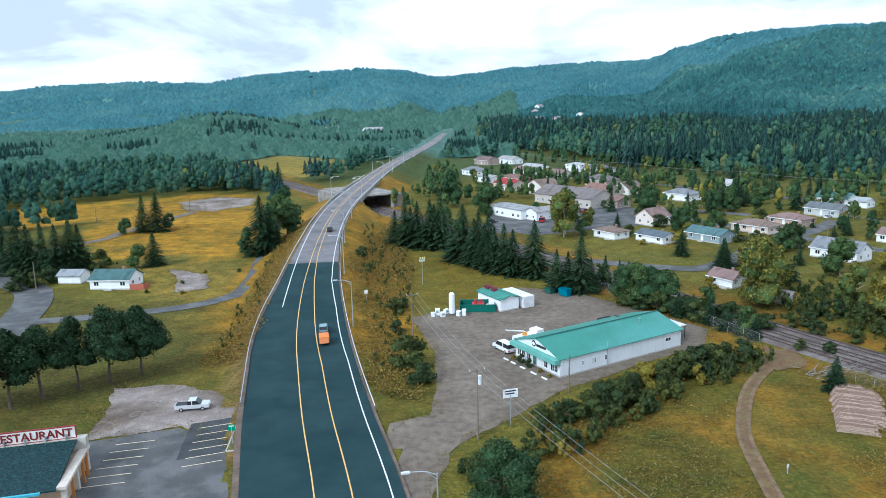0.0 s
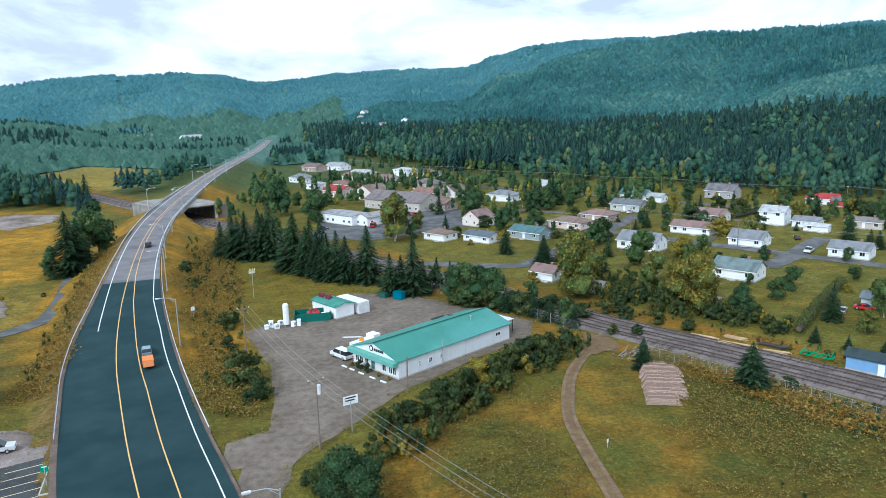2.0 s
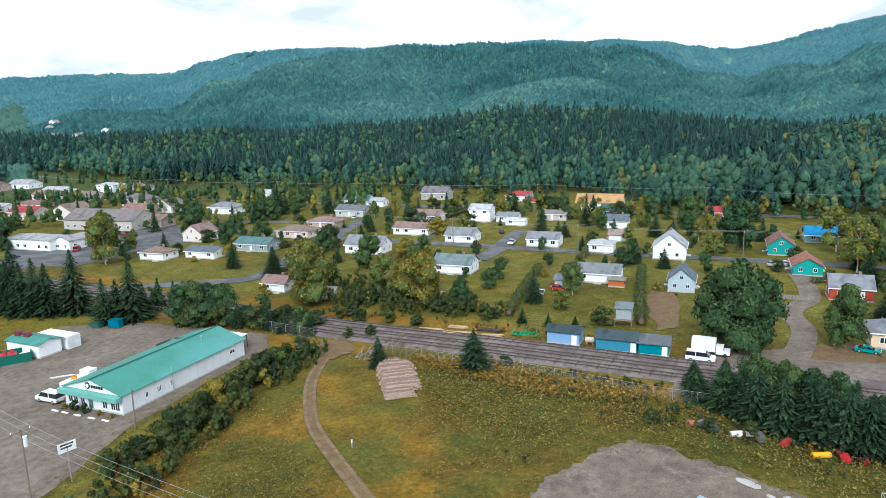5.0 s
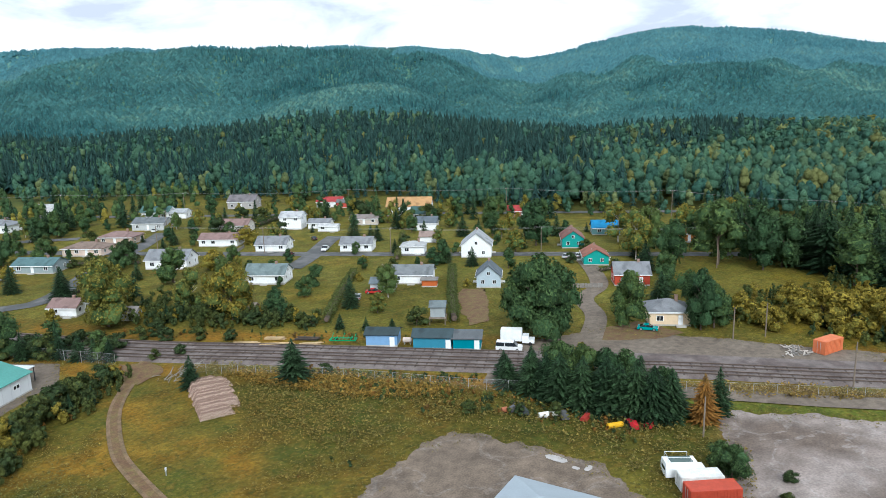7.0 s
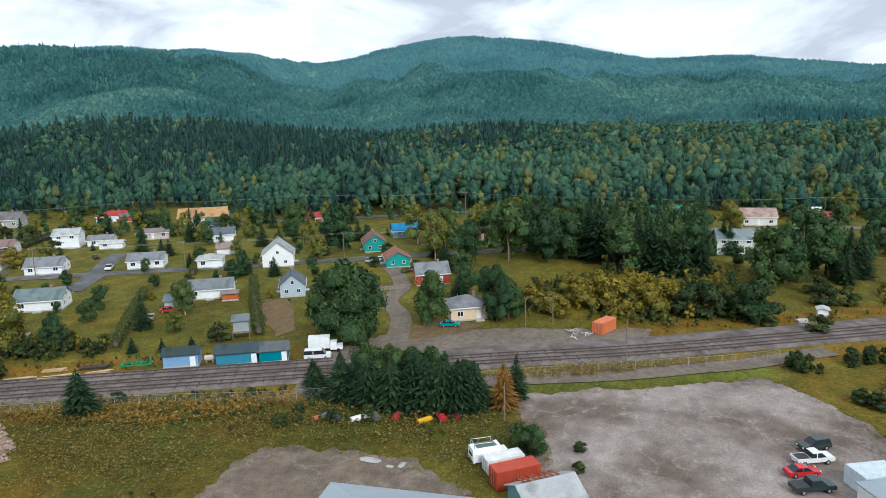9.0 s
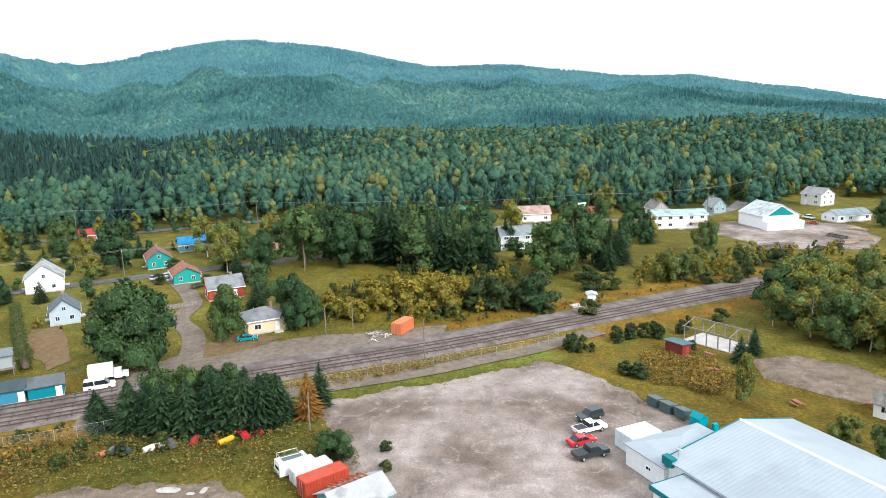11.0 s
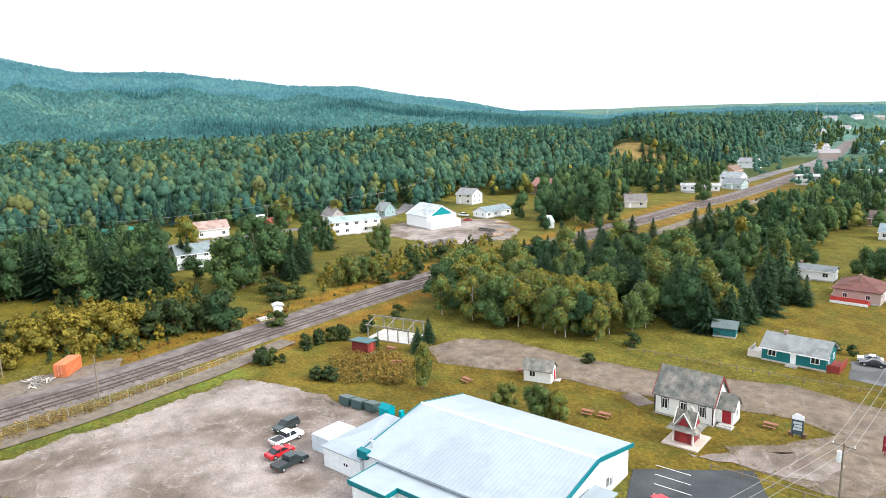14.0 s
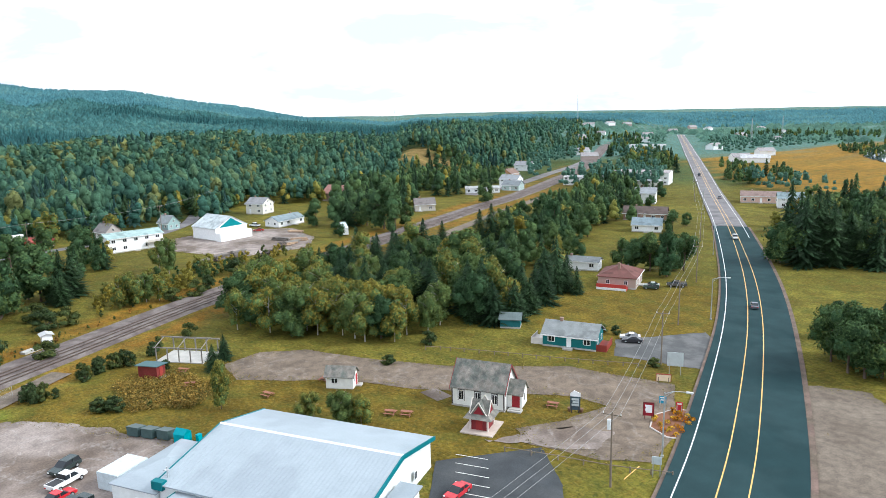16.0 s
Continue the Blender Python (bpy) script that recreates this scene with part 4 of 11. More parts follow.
def spots(az0, az1, r0, r1, pitch, seed, wander=0.45):
    """Places in rings round the middle of the plan, pitch metres apart for each metre of distance past the first."""
    r = np.random.default_rng(seed)
    out, dist = [], r0
    while dist < r1:
        step = pitch(dist)
        k = int(radians(az1 - az0) * dist / step)
        a = np.radians(az0 + (az1 - az0) * (np.arange(k) + r.random(k)) / max(k, 1))
        d = dist + (r.random(k) - 0.5) * 2 * wander * step
        out.append(np.stack([np.sin(a) * d, np.cos(a) * d], 1))
        dist += step * 0.9
    return np.concatenate(out)


def lumpy(seed, lumps, leaves, size):
    """A broad crown farther off: ragged lumps with leaf clumps standing out of them."""
    r, ls = np.random.default_rng(seed), []
    for i in range(lumps):
        h, ang = 0.24 + 0.5 * (i + r.random()) / lumps, r.random() * 6.28 + i * 2.4
        off = (0.06 + 0.1 * r.random()) * (1.25 - h)
        ls.append((off * math.cos(ang), off * math.sin(ang), h, 0.135 + 0.05 * r.random(), 0.16 + 0.07 * r.random()))
    ls.append((0, 0, 0.8, 0.12, 0.18))
    at, out = lump_points(leaves, r, ls)
    v, f = cards(at, size, r, out)
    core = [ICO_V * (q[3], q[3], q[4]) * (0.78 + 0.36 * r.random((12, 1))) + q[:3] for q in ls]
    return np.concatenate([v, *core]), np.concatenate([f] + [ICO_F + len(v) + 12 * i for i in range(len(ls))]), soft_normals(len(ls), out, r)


MID_SPRUCE = [spruce(s, 11, 9, 0.3 + 0.02 * (s % 3), 0.05) for s in (54, 55)]
MID_BROAD = [broadleaf(s, 400, 0.031, 7, 0.25, 0.12) for s in (65, 66, 67)]
LOW_SPRUCE = [spruce(s, 6, 6, 0.2 + 0.02 * (s % 3), 0.08) for s in (51, 52, 53)]
WEED_CLUMPS = [lumpy(s, 2, 44, 0.07) for s in (74, 75, 76)]
LOW_BROAD = [lumpy(s, 4, 110, 0.034) for s in (61, 62, 63, 64)]

FAR_SPRUCE = [spruce(s, 4, 5, 0.25, 0.3) for s in (56, 57)]
TINY_BROAD = [lumpy(s, 1, 14, 0.09) for s in (71, 72, 73)]


def knob(seed, sharp):
    """A tree far off in a closed canopy: a ragged dome or spire 1 high."""
    r = np.random.default_rng(seed)
    k, rad, low = (4, 0.2, 0.1) if sharp else (5, 0.5, 0.12)
    a0 = r.random() * 6
    v = [(q * math.cos(a0 + 6.283 * i / k), q * math.sin(a0 + 6.283 * i / k), low * (r.random() - 0.5) - 0.14) for i, q in enumerate(rad * (0.75 + 0.5 * r.random(k)))]
    v.append((0.1 * (r.random() - 0.5), 0.1 * (r.random() - 0.5), (1.0 if sharp else 0.46) * (0.75 + 0.3 * r.random())))
    return np.array(v), np.array([(i, (i + 1) % k, k) for i in range(k)])


KNOBS, SPIRES = [knob(s, False) for s in (1, 2, 3, 4, 7, 8)], [knob(s, True) for s in (5, 6)]

# The wooded bench behind the village.
p = spots(3, 140, 300, 1150, lambda d: 5.7 if d < 600 else d / 94, 7)
r_, az_ = np.hypot(p[:, 0], p[:, 1]), np.degrees(np.arctan2(p[:, 0], p[:, 1]))
edge_ = np.interp(az_, EDGE_AZ, EDGE_R)
keep = (r_ > edge_ - 6 + 22 * soft_noise(p[:, 0], p[:, 1], 17, 9)) & (r_ < edge_ + 310)
keep &= nearest(RAIL_LINE, p[:, 0], p[:, 1])[0] > 14
keep &= nearest(ROAD_COARSE, p[:, 0], p[:, 1])[0] > 24
bank = np.interp(az_, [126, 131.2], [530, 498])
pit = (az_ > 125.6) & (az_ < 131.6) & (np.abs(r_ - bank) < 24)
p, az_, r_, edge_ = p[keep & ~pit], az_[keep & ~pit], r_[keep & ~pit], edge_[keep & ~pit]
p = np.column_stack([p, land(p[:, 0], p[:, 1])])
r = np.random.default_rng(70)
dark = soft_noise(p[:, 0], p[:, 1], 75, 21) + 0.35 * np.clip((r_ - edge_ - 60) / 160, 0, 1) + 0.08 * (az_ < 40) - 0.42 * np.clip((az_ - 64) / 14, 0, 1) + 0.8 * (r.random(len(p)) - 0.5)
fir = dark > 0.7
high = np.where(fir, 13 + 9 * r.random(len(p)), 9 + 10 * r.random(len(p)))
high = np.where(az_ > 114, np.minimum(high, 9 + 6 * r.random(len(p))), high)
high = np.where((az_ > 125.5) & (az_ < 132) & (r_ < np.interp(az_, [126, 131.2], [530, 498])), np.minimum(high, 5.5), high)
tint = np.clip(0.15 + 0.5 * r.random(len(p)) + 0.25 * soft_noise(p[:, 0], p[:, 1], 40, 22), 0, 0.8)
tint = np.where(r.random(len(p)) < np.interp(az_, [30, 60, 75, 110, 125], [0.06, 0.1, 0.24, 0.2, 0.1]), 0.74 + 0.2 * r.random(len(p)), tint)
back = r_ > edge_ + 110
for deep in (False, True):
    some = back == deep
    name = "back" if deep else "front"
    scatter("spruce_forest_" + name, "dark spruce forest on the slope behind the village", "forest", p[fir & some], high[fir & some], tint[fir & some], FAR_SPRUCE if deep else LOW_SPRUCE, HAZED_FOREST_SPRUCE)
    scatter("mixed_forest_" + name, "green broadleaf forest with a few yellow crowns", "forest", p[~fir & some], high[~fir & some], tint[~fir & some], TINY_BROAD if deep else LOW_BROAD, HAZED_FOREST_LEAF)

# Woods of the valley floor, with open fields left in them.
p = np.concatenate([spots(-40, 6, 330, 650, lambda d: d / 57, 8), spots(-40, 6, 650, 1750, lambda d: d / 105, 18)])
r_, az_ = np.hypot(p[:, 0], p[:, 1]), np.degrees(np.arctan2(p[:, 0], p[:, 1]))
keep = (nearest(ROAD_COARSE, p[:, 0], p[:, 1])[0] > 26) & (nearest(RAIL_LINE, p[:, 0], p[:, 1])[0] > 14)
for field in ([(-160, 285), (-170, 375), (-146, 408), (-100, 400), (-60, 280)], [(-225, 340), (-174, 390), (-130, 316), (-183, 285)], [(-200, 610), (-165, 730), (-85, 660), (-70, 520), (-112, 455)], [(-60, 280), (-100, 400), (-70, 480), (-20, 640), (60, 640), (60, 280)]):
    keep &= inside(field, p[:, 0], p[:, 1], 6) < 0.5
p, r_ = p[keep], r_[keep]
p = np.column_stack([p, land(p[:, 0], p[:, 1])])
r = np.random.default_rng(71)
fir = soft_noise(p[:, 0], p[:, 1], 90, 31) + 0.3 * (r.random(len(p)) - 0.5) > 0.74
high, tint = np.where(r_ < 650, 9 + 6 * r.random(len(p)), (0.75 + 0.5 * r.random(len(p))) * r_ / 105 * 1.9), np.clip(0.1 + 0.55 * r.random(len(p)), 0, 0.75)
high = np.where(fir & (r_ >= 650), 9 + 5 * r.random(len(p)), high)
scatter("spruce_wood", "dark spruces in the valley woods", "forest", p[fir], high[fir] * 1.15, tint[fir], FAR_SPRUCE, HAZED_FOREST_SPRUCE)
scatter("valley_wood", "green broadleaf woods on the valley floor", "forest", p[~fir & (r_ < 650)], high[~fir & (r_ < 650)], tint[~fir & (r_ < 650)], LOW_BROAD, HAZED_FOREST_LEAF)
scatter("far_valley_wood", "green woods farther up the valley", "forest", p[~fir & (r_ >= 650)], high[~fir & (r_ >= 650)], tint[~fir & (r_ >= 650)], KNOBS, HAZED_VALLEY_LEAF, lift=2.5)

# Woods of the plain to the south-east.
p = spots(136, 175, 420, 3000, lambda d: d / 68, 9)
keep = (nearest(ROAD_COARSE, p[:, 0], p[:, 1])[0] > 24) & (nearest(RAIL_LINE, p[:, 0], p[:, 1])[0] > 14)
keep &= inside([(347, -581), (330, -925), (150, -800), (129, -392), (185, -400), (253, -449)], p[:, 0], p[:, 1], 6) < 0.5
keep &= soft_noise(p[:, 0], p[:, 1], 120, 33) > 0.26
p = p[keep]
p = np.column_stack([p, land(p[:, 0], p[:, 1])])
r = np.random.default_rng(72)
r_ = np.hypot(p[:, 0], p[:, 1])
tint = np.clip(0.1 + 0.6 * r.random(len(p)), 0, 0.75)
for far_off, word in ((False, "plain_wood"), (True, "far_plain_wood")):
    some = (r_ > 950) == far_off
    scatter(word, "green woods on the plain along the highway", "forest", p[some], (10 + 8 * r.random(some.sum())) if far_off else (7 + 5 * r.random(some.sum())), tint[some], KNOBS if far_off else TINY_BROAD, HAZED_VALLEY_LEAF, broad=np.full(some.sum(), 1.5 if far_off else 1.0))

# Forested hills.
p = spots(-37, 172, 640, 3700, lambda d: d / 178, 10)
r_, az_ = np.hypot(p[:, 0], p[:, 1]), np.degrees(np.arctan2(p[:, 0], p[:, 1]))
edge_, top_ = np.interp(az_, EDGE_AZ, EDGE_R), np.interp(az_, SKY_AZ, SKY_R)
keep = (r_ > np.minimum(edge_ + 300, top_ * 0.6)) & (r_ < top_ + 60) & (nearest(ROAD_COARSE, p[:, 0], p[:, 1])[0] > 22)
p, r_ = p[keep], r_[keep]
p = np.column_stack([p, land(p[:, 0], p[:, 1]) + 1.0])
r = np.random.default_rng(73)
band = 0.6 * soft_noise(p[:, 0], p[:, 1], 170, 41) + 0.4 * soft_noise(p[:, 0], p[:, 1], 70, 42)
fir = band + 0.4 * (r.random(len(p)) - 0.5) > 0.72
high = (0.6 + 0.5 * r.random(len(p))) * r_ / 178 * 1.75
tint = np.clip(1.05 - 1.1 * band + 0.5 * (r.random(len(p)) - 0.5), 0, 1)
for far_off, mat, word in ((False, HAZED_HILL_LEAF, "near"), (True, HAZED_FAR_LEAF, "distant")):
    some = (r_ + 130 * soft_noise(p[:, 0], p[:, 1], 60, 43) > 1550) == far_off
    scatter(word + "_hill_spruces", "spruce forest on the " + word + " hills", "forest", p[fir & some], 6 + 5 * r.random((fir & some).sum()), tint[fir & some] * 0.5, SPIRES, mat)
    scatter(word + "_hill_forest", "forest with blue-green haze painted in, covering the " + word + " hills", "forest", p[~fir & some], high[~fir & some], tint[~fir & some], KNOBS, mat)



# ---- houses ----
WIN_FRAME = Shape()
for a, b, c, d in ((-0.5, 0.5, 0.0, 0.07), (-0.5, 0.5, 0.93, 1.0), (-0.5, -0.42, 0.07, 0.93), (0.42, 0.5, 0.07, 0.93), (-0.03, 0.03, 0.07, 0.93)):
    WIN_FRAME.box(a, b, -0.07, 0.05, c, d)
FRAME_MESH = WIN_FRAME.mesh("window", paint(WHITE))
PANE_MESH = Shape().box(-0.42, 0.42, -0.02, 0.02, 0.07, 0.93).mesh("pane", GLASS)
DOOR_MESHES = {}


def window(parent, x, y, z, w, h, rot):
    """A framed window on a wall; rot 0 looks along -y."""
    ob = part("window", FRAME_MESH, None, parent, m=pose(x, y, z, 0, 0, rot) @ Matrix.Diagonal((w, 1, h, 1)))
    part("pane", PANE_MESH, None, ob)
    return ob


def door(parent, x, y, z, rot, color=WHITE, w=0.95, h=2.05):
    if (color, w) not in DOOR_MESHES:
        s = Shape().box(-w / 2, w / 2, -0.06, 0.04, 0, h)
        s.box(-w * 0.32, w * 0.32, -0.08, -0.05, h * 0.55, h * 0.88).box(-w * 0.32, w * 0.32, -0.08, -0.05, h * 0.1, h * 0.45)
        DOOR_MESHES[color, w] = s.mesh("door", paint(color))
    return part("door", DOOR_MESHES[color, w], None, parent, m=pose(x, y, z, 0, 0, rot))


def roof_gable(w, d, h, rise, over=0.4, t=0.16):
    """Two slabs meeting at a ridge along x."""
    s = Shape()
    k = rise / (d / 2)
    for sign in (1, -1):
        e = d / 2 + over
        a = [(sign * e, h - over * k + 0.02), (0, h + rise + 0.02), (0, h + rise + t), (sign * e, h - over * k + t)]
        s.side(a if sign > 0 else a[::-1], -w / 2 - over, w / 2 + over)
    return s


def roof_hip(w, d, h, rise, over=0.45):
    """A hipped roof with a short ridge along x."""
    a, b, k = w / 2 + over, d / 2 + over, max(w / 2 - d / 2, 0.3)
    v = [(-a, -b, h), (a, -b, h), (a, b, h), (-a, b, h), (-a, -b, h + 0.15), (a, -b, h + 0.15), (a, b, h + 0.15), (-a, b, h + 0.15), (-k, 0, h + rise), (k, 0, h + rise)]
    return Shape().add(v, [(3, 2, 1, 0), (0, 1, 5, 4), (1, 2, 6, 5), (2, 3, 7, 6), (3, 0, 4, 7), (4, 5, 9, 8), (5, 6, 9), (6, 7, 8, 9), (7, 4, 8)])


SHINGLES = {}


def shingle(color):
    if color not in SHINGLES:
        dim = 0.68 if sum(color) > 0.55 else 0.9
        SHINGLES[color] = material("roof_covering", tuple(c * dim for c in color), 0.85, 0.16, 0.5, 7.0, bump=0.2, second=tuple(c * 0.7 * dim for c in color), amount=0.25, patch=0.4)
    return SHINGLES[color]


HOUSES = []


def house(label, x, y, rot, w, d, h, rise, wall, roof, hip=False, chimney=True, windows=True, name="house", category="house", doors=WHITE, lift=0.0, group="village houses", trim=None):
    """A house with its long side along x before turning; wall height h, roof rise."""
    if group == "village houses":
        k = 1.08 if y > 262 else 0.9
        w, d, h, rise = k * w, k * d, k * h if h < 4.4 else 0.88 * h, 0.95 * k * rise
    HOUSES.append((x, y, max(w, d)))
    ob = thing(name, label, category, x, y, ground_z(x, y) + lift, rot, group=group)
    part("foundation", Shape().box(-w / 2 - 0.04, w / 2 + 0.04, -d / 2 - 0.04, d / 2 + 0.04, -0.3, 0.35), CONCRETE, ob)
    body = Shape()
    if hip:
        body.box(-w / 2, w / 2, -d / 2, d / 2, 0.35, h)
        part("roof", roof_hip(w, d, h, rise), shingle(roof), ob)
    else:
        body.side([(-d / 2, 0.35), (d / 2, 0.35), (d / 2, h), (0, h + rise), (-d / 2, h)], -w / 2, w / 2)
        part("roof", roof_gable(w, d, h, rise), shingle(roof), ob)
        if trim:
            s = Shape()
            for sx in (-1, 1):
                for sy in (-1, 1):
                    k = rise / (d / 2)
                    e = d / 2 + 0.4
                    a = [(sy * e, h - 0.4 * k - 0.25), (0, h + rise - 0.25), (0, h + rise + 0.2), (sy * e, h - 0.4 * k + 0.2)]
                    s.side(a if sy > 0 else a[::-1], sx * (w / 2 + 0.42), sx * (w / 2 + 0.5)) if sx > 0 else s.side(a if sy < 0 else a[::-1], -w / 2 - 0.42, -w / 2 - 0.5)
            part("bargeboard", s, paint(trim), ob)
    part("wall", body, paint(wall, 0.7, 0.06), ob)
    drop = 0 if hip else 0.4 * rise / (d / 2)
    if name == "house":
        for side in (-1, 1):
            e = d / 2 + (0.45 if hip else 0.4)
            part("fascia", Shape().box(-w / 2 - 0.42, w / 2 + 0.42, side * e - 0.06, side * e + 0.06, h - drop - 0.14, h - drop + 0.1), paint(WHITE), ob)
            px = -w / 2 + w * (max(2, int(w / 3.6)) // 2 + 0.5) / max(2, int(w / 3.6))
            y0, y1 = sorted((side * d / 2, side * (d / 2 + 1.3)))
            part("doorstep", Shape().box(px - 1.0, px + 1.0, y0, y1, -0.2, 0.33), CONCRETE, ob)
        part("vent_pipe", Shape().tube((-w * 0.2, d * 0.16, h + rise * 0.5), (-w * 0.2, d * 0.16, h + rise * 0.68 + 0.45), 0.07), paint(GREY), ob)
    if chimney:
        cx = w * 0.22
        part("chimney", Shape().box(cx - 0.3, cx + 0.3, -0.3, 0.3, h + rise * 0.55, h + rise + 0.75).box(cx - 0.36, cx + 0.36, -0.36, 0.36, h + rise + 0.62, h + rise + 0.76), paint((0.3, 0.2, 0.16), 0.9), ob)
    if windows:
        k = max(2, int(w / 3.6))
        for storey in range(2 if h > 4.4 else 1):
            z0 = 1.1 + storey * 2.6
            for side in (-1, 1):
                for i in range(k):
                    px = -w / 2 + w * (i + 0.5) / k
                    if storey == 0 and i == k // 2:
                        door(ob, px, side * d / 2, 0.35, 0 if side < 0 else 180, doors)
                    else:
                        window(ob, px, side * d / 2, z0, 1.5, 1.2, 0 if side < 0 else 180)
                for i in (-1, 1):
                    window(ob, side * w / 2, i * d * 0.24, z0, 1.0, 1.1, 90 if side > 0 else -90)
        if not hip and rise > 2.2:
            for side in (-1, 1):
                window(ob, side * w / 2, 0, h + 0.15, 0.9, 1.0, 90 if side > 0 else -90)
    return ob


R = -58.0
LIGHT_ROOF, BROWN_ROOF, SLATE, TEAL_ROOF, PINK_ROOF, RED_ROOF = (0.3, 0.31, 0.33), (0.22, 0.16, 0.13), (0.16, 0.19, 0.22), (0.13, 0.23, 0.24), (0.33, 0.22, 0.2), (0.36, 0.05, 0.05)
house("white bungalow with a greyish brown hipped roof", 59, 240, R, 11, 8, 2.8, 1.8, WHITE, BROWN_ROOF, hip=True)
house("white bungalow with a slate-blue roof", 72, 231, R, 13, 8, 2.7, 1.5, WHITE, SLATE)
house("small white gabled house with a pinkish roof", 81, 265, R + 90, 9, 8, 3.2, 2.8, (0.75, 0.66, 0.6), PINK_ROOF)
house("grey carport house with a blue-green roof", 90, 231, R, 15, 9, 2.9, 2.0, (0.3, 0.36, 0.38), TEAL_ROOF)
house("small white cottage beside the railway hedge", 72, 172, R, 8, 6.5, 2.7, 1.8, WHITE, PINK_ROOF)
house("long white house with a grey gabled roof", 116, 199, R, 15, 9, 3.4, 3.0, WHITE, LIGHT_ROOF)
house("bungalow with salmon walls and a brown hipped roof", 112, 245, R, 16, 10, 2.9, 2.2, (0.7, 0.56, 0.48), BROWN_ROOF, hip=True)
house("brick bungalow with a brown hipped roof", 130, 257, R, 15, 10, 2.9, 2.2, (0.5, 0.38, 0.3), PINK_ROOF, hip=True)
house("white house with a dark green roof", 173, 304, R, 13, 8, 3.0, 2.2, WHITE, (0.08, 0.16, 0.14))
house("white house with a red band and pink roof", 147, 217, R, 16, 8, 3.0, 2.0, WHITE, PINK_ROOF)
house("white house with a weathered pink roof", 169, 238, R, 13, 9, 3.2, 2.4, (0.72, 0.68, 0.64), PINK_ROOF)
house("tall white two-storey house", 185, 222, R, 10, 8.5, 5.8, 2.2, WHITE, (0.6, 0.61, 0.62))
house("white house with a grey dormered roof", 151, 192, R, 12, 9, 2.9, 2.6, WHITE, LIGHT_ROOF)
house("white gabled house with a grey-green roof", 120, 156, R, 12.5, 8.5, 3.2, 2.6, WHITE, (0.22, 0.28, 0.28))
house("white bungalow with a pale grey roof", 166, 166, R, 12, 8.5, 3.0, 2.2, WHITE, LIGHT_ROOF)
house("white house with a grey roof and red shed", 142, 121, R, 12.5, 8.5, 3.0, 2.2, WHITE, (0.25, 0.27, 0.28))
house("small white hip-roofed cottage", 172, 146, R, 8.5, 7.5, 3.0, 1.6, WHITE, (0.55, 0.56, 0.56), hip=True)
house("tall white house with a steep front gable", 180, 126, R + 90, 11, 10.5, 4.6, 4.4, WHITE, (0.5, 0.52, 0.54))
house("blue-grey house with a steep gable", 150, 101, R + 90, 9, 7, 3.6, 3.2, (0.42, 0.5, 0.56), SLATE)
house("long barn with an orange-tan metal roof", 237, 203, R, 22, 12, 5.0, 4.0, WHITE, (0.62, 0.36, 0.16), chimney=False, name="barn", category="barn")
house("white house with a red roof", 238, 256, R, 14, 8, 3.2, 2.2, WHITE, RED_ROOF)
house("teal house with white trim and a brown roof", 209, 107, R + 90, 12, 8, 3.6, 3.0, (0.02, 0.3, 0.27), (0.24, 0.12, 0.1))
house("house with a bright blue metal roof", 235, 107, R, 11, 8, 3.0, 2.6, (0.15, 0.3, 0.32), (0.03, 0.28, 0.55))
house("teal bungalow with a reddish brown roof", 189, 89, R + 90, 10.5, 8, 3.0, 2.4, (0.02, 0.32, 0.28), (0.3, 0.13, 0.09))
house("red house with a grey shingled roof", 171, 70, R, 10, 8, 3.6, 2.8, (0.42, 0.06, 0.03), LIGHT_ROOF)
house("cream bungalow with a hipped grey roof", 143.5, 50, R, 9.5, 8.5, 3.4, 2.4, (0.72, 0.56, 0.38), LIGHT_ROOF, hip=True)
house("white cottage with a red roof", 255, 157, R, 9, 7, 3.2, 2.2, (0.45, 0.2, 0.16), RED_ROOF)
house("orange house with a brown roof", 235, 79, R, 9, 8, 3.4, 2.4, (0.55, 0.22, 0.06), BROWN_ROOF)
house("grey house with twin gables", 215, 295, R, 13, 9, 3.4, 2.8, (0.4, 0.38, 0.38), (0.24, 0.22, 0.23))
house("white house with a hipped grey roof", 115, 331, R, 14, 9, 3.0, 2.2, WHITE, LIGHT_ROOF, hip=True)
house("white two-storey house by the wood", 95, 487, R, 13, 9, 5.4, 1.6, WHITE, (0.6, 0.6, 0.6), hip=True)
house("house with pinkish walls and a hipped roof", 92, 398, R, 16, 10, 3.2, 3.0, (0.55, 0.45, 0.42), (0.24, 0.2, 0.2), hip=True)
house("large workshop with a long brown-grey roof", 62, 326, R + 4, 33, 15, 4.0, 3.6, (0.5, 0.45, 0.4), (0.2, 0.17, 0.165), chimney=False, name="workshop", category="workshop")
house("white house at the highway's end of the village", 23, 478, R, 16, 9, 3.2, 2.4, WHITE, LIGHT_ROOF, hip=True)
house("white bungalow with a flat pale roof", 30, 431, R, 15, 9, 3.0, 1.2, WHITE, (0.5, 0.5, 0.5))
house("house with a bright red metal roof", 38, 388, R, 15, 10, 3.4, 2.4, (0.55, 0.45, 0.42), RED_ROOF)
house("pale house near the wooded slope", 58, 470, R, 17, 9, 3.2, 2.2, (0.7, 0.66, 0.62), PINK_ROOF)
house("white gabled house with a brown roof", 54, 369, R + 90, 12, 14, 3.6, 3.6, (0.74, 0.68, 0.62), BROWN_ROOF)
house("long white flat-roofed shop building", 31, 293, R, 20, 10, 4.6, 0.7, WHITE, (0.45, 0.45, 0.46), chimney=False, name="shop", category="shop")
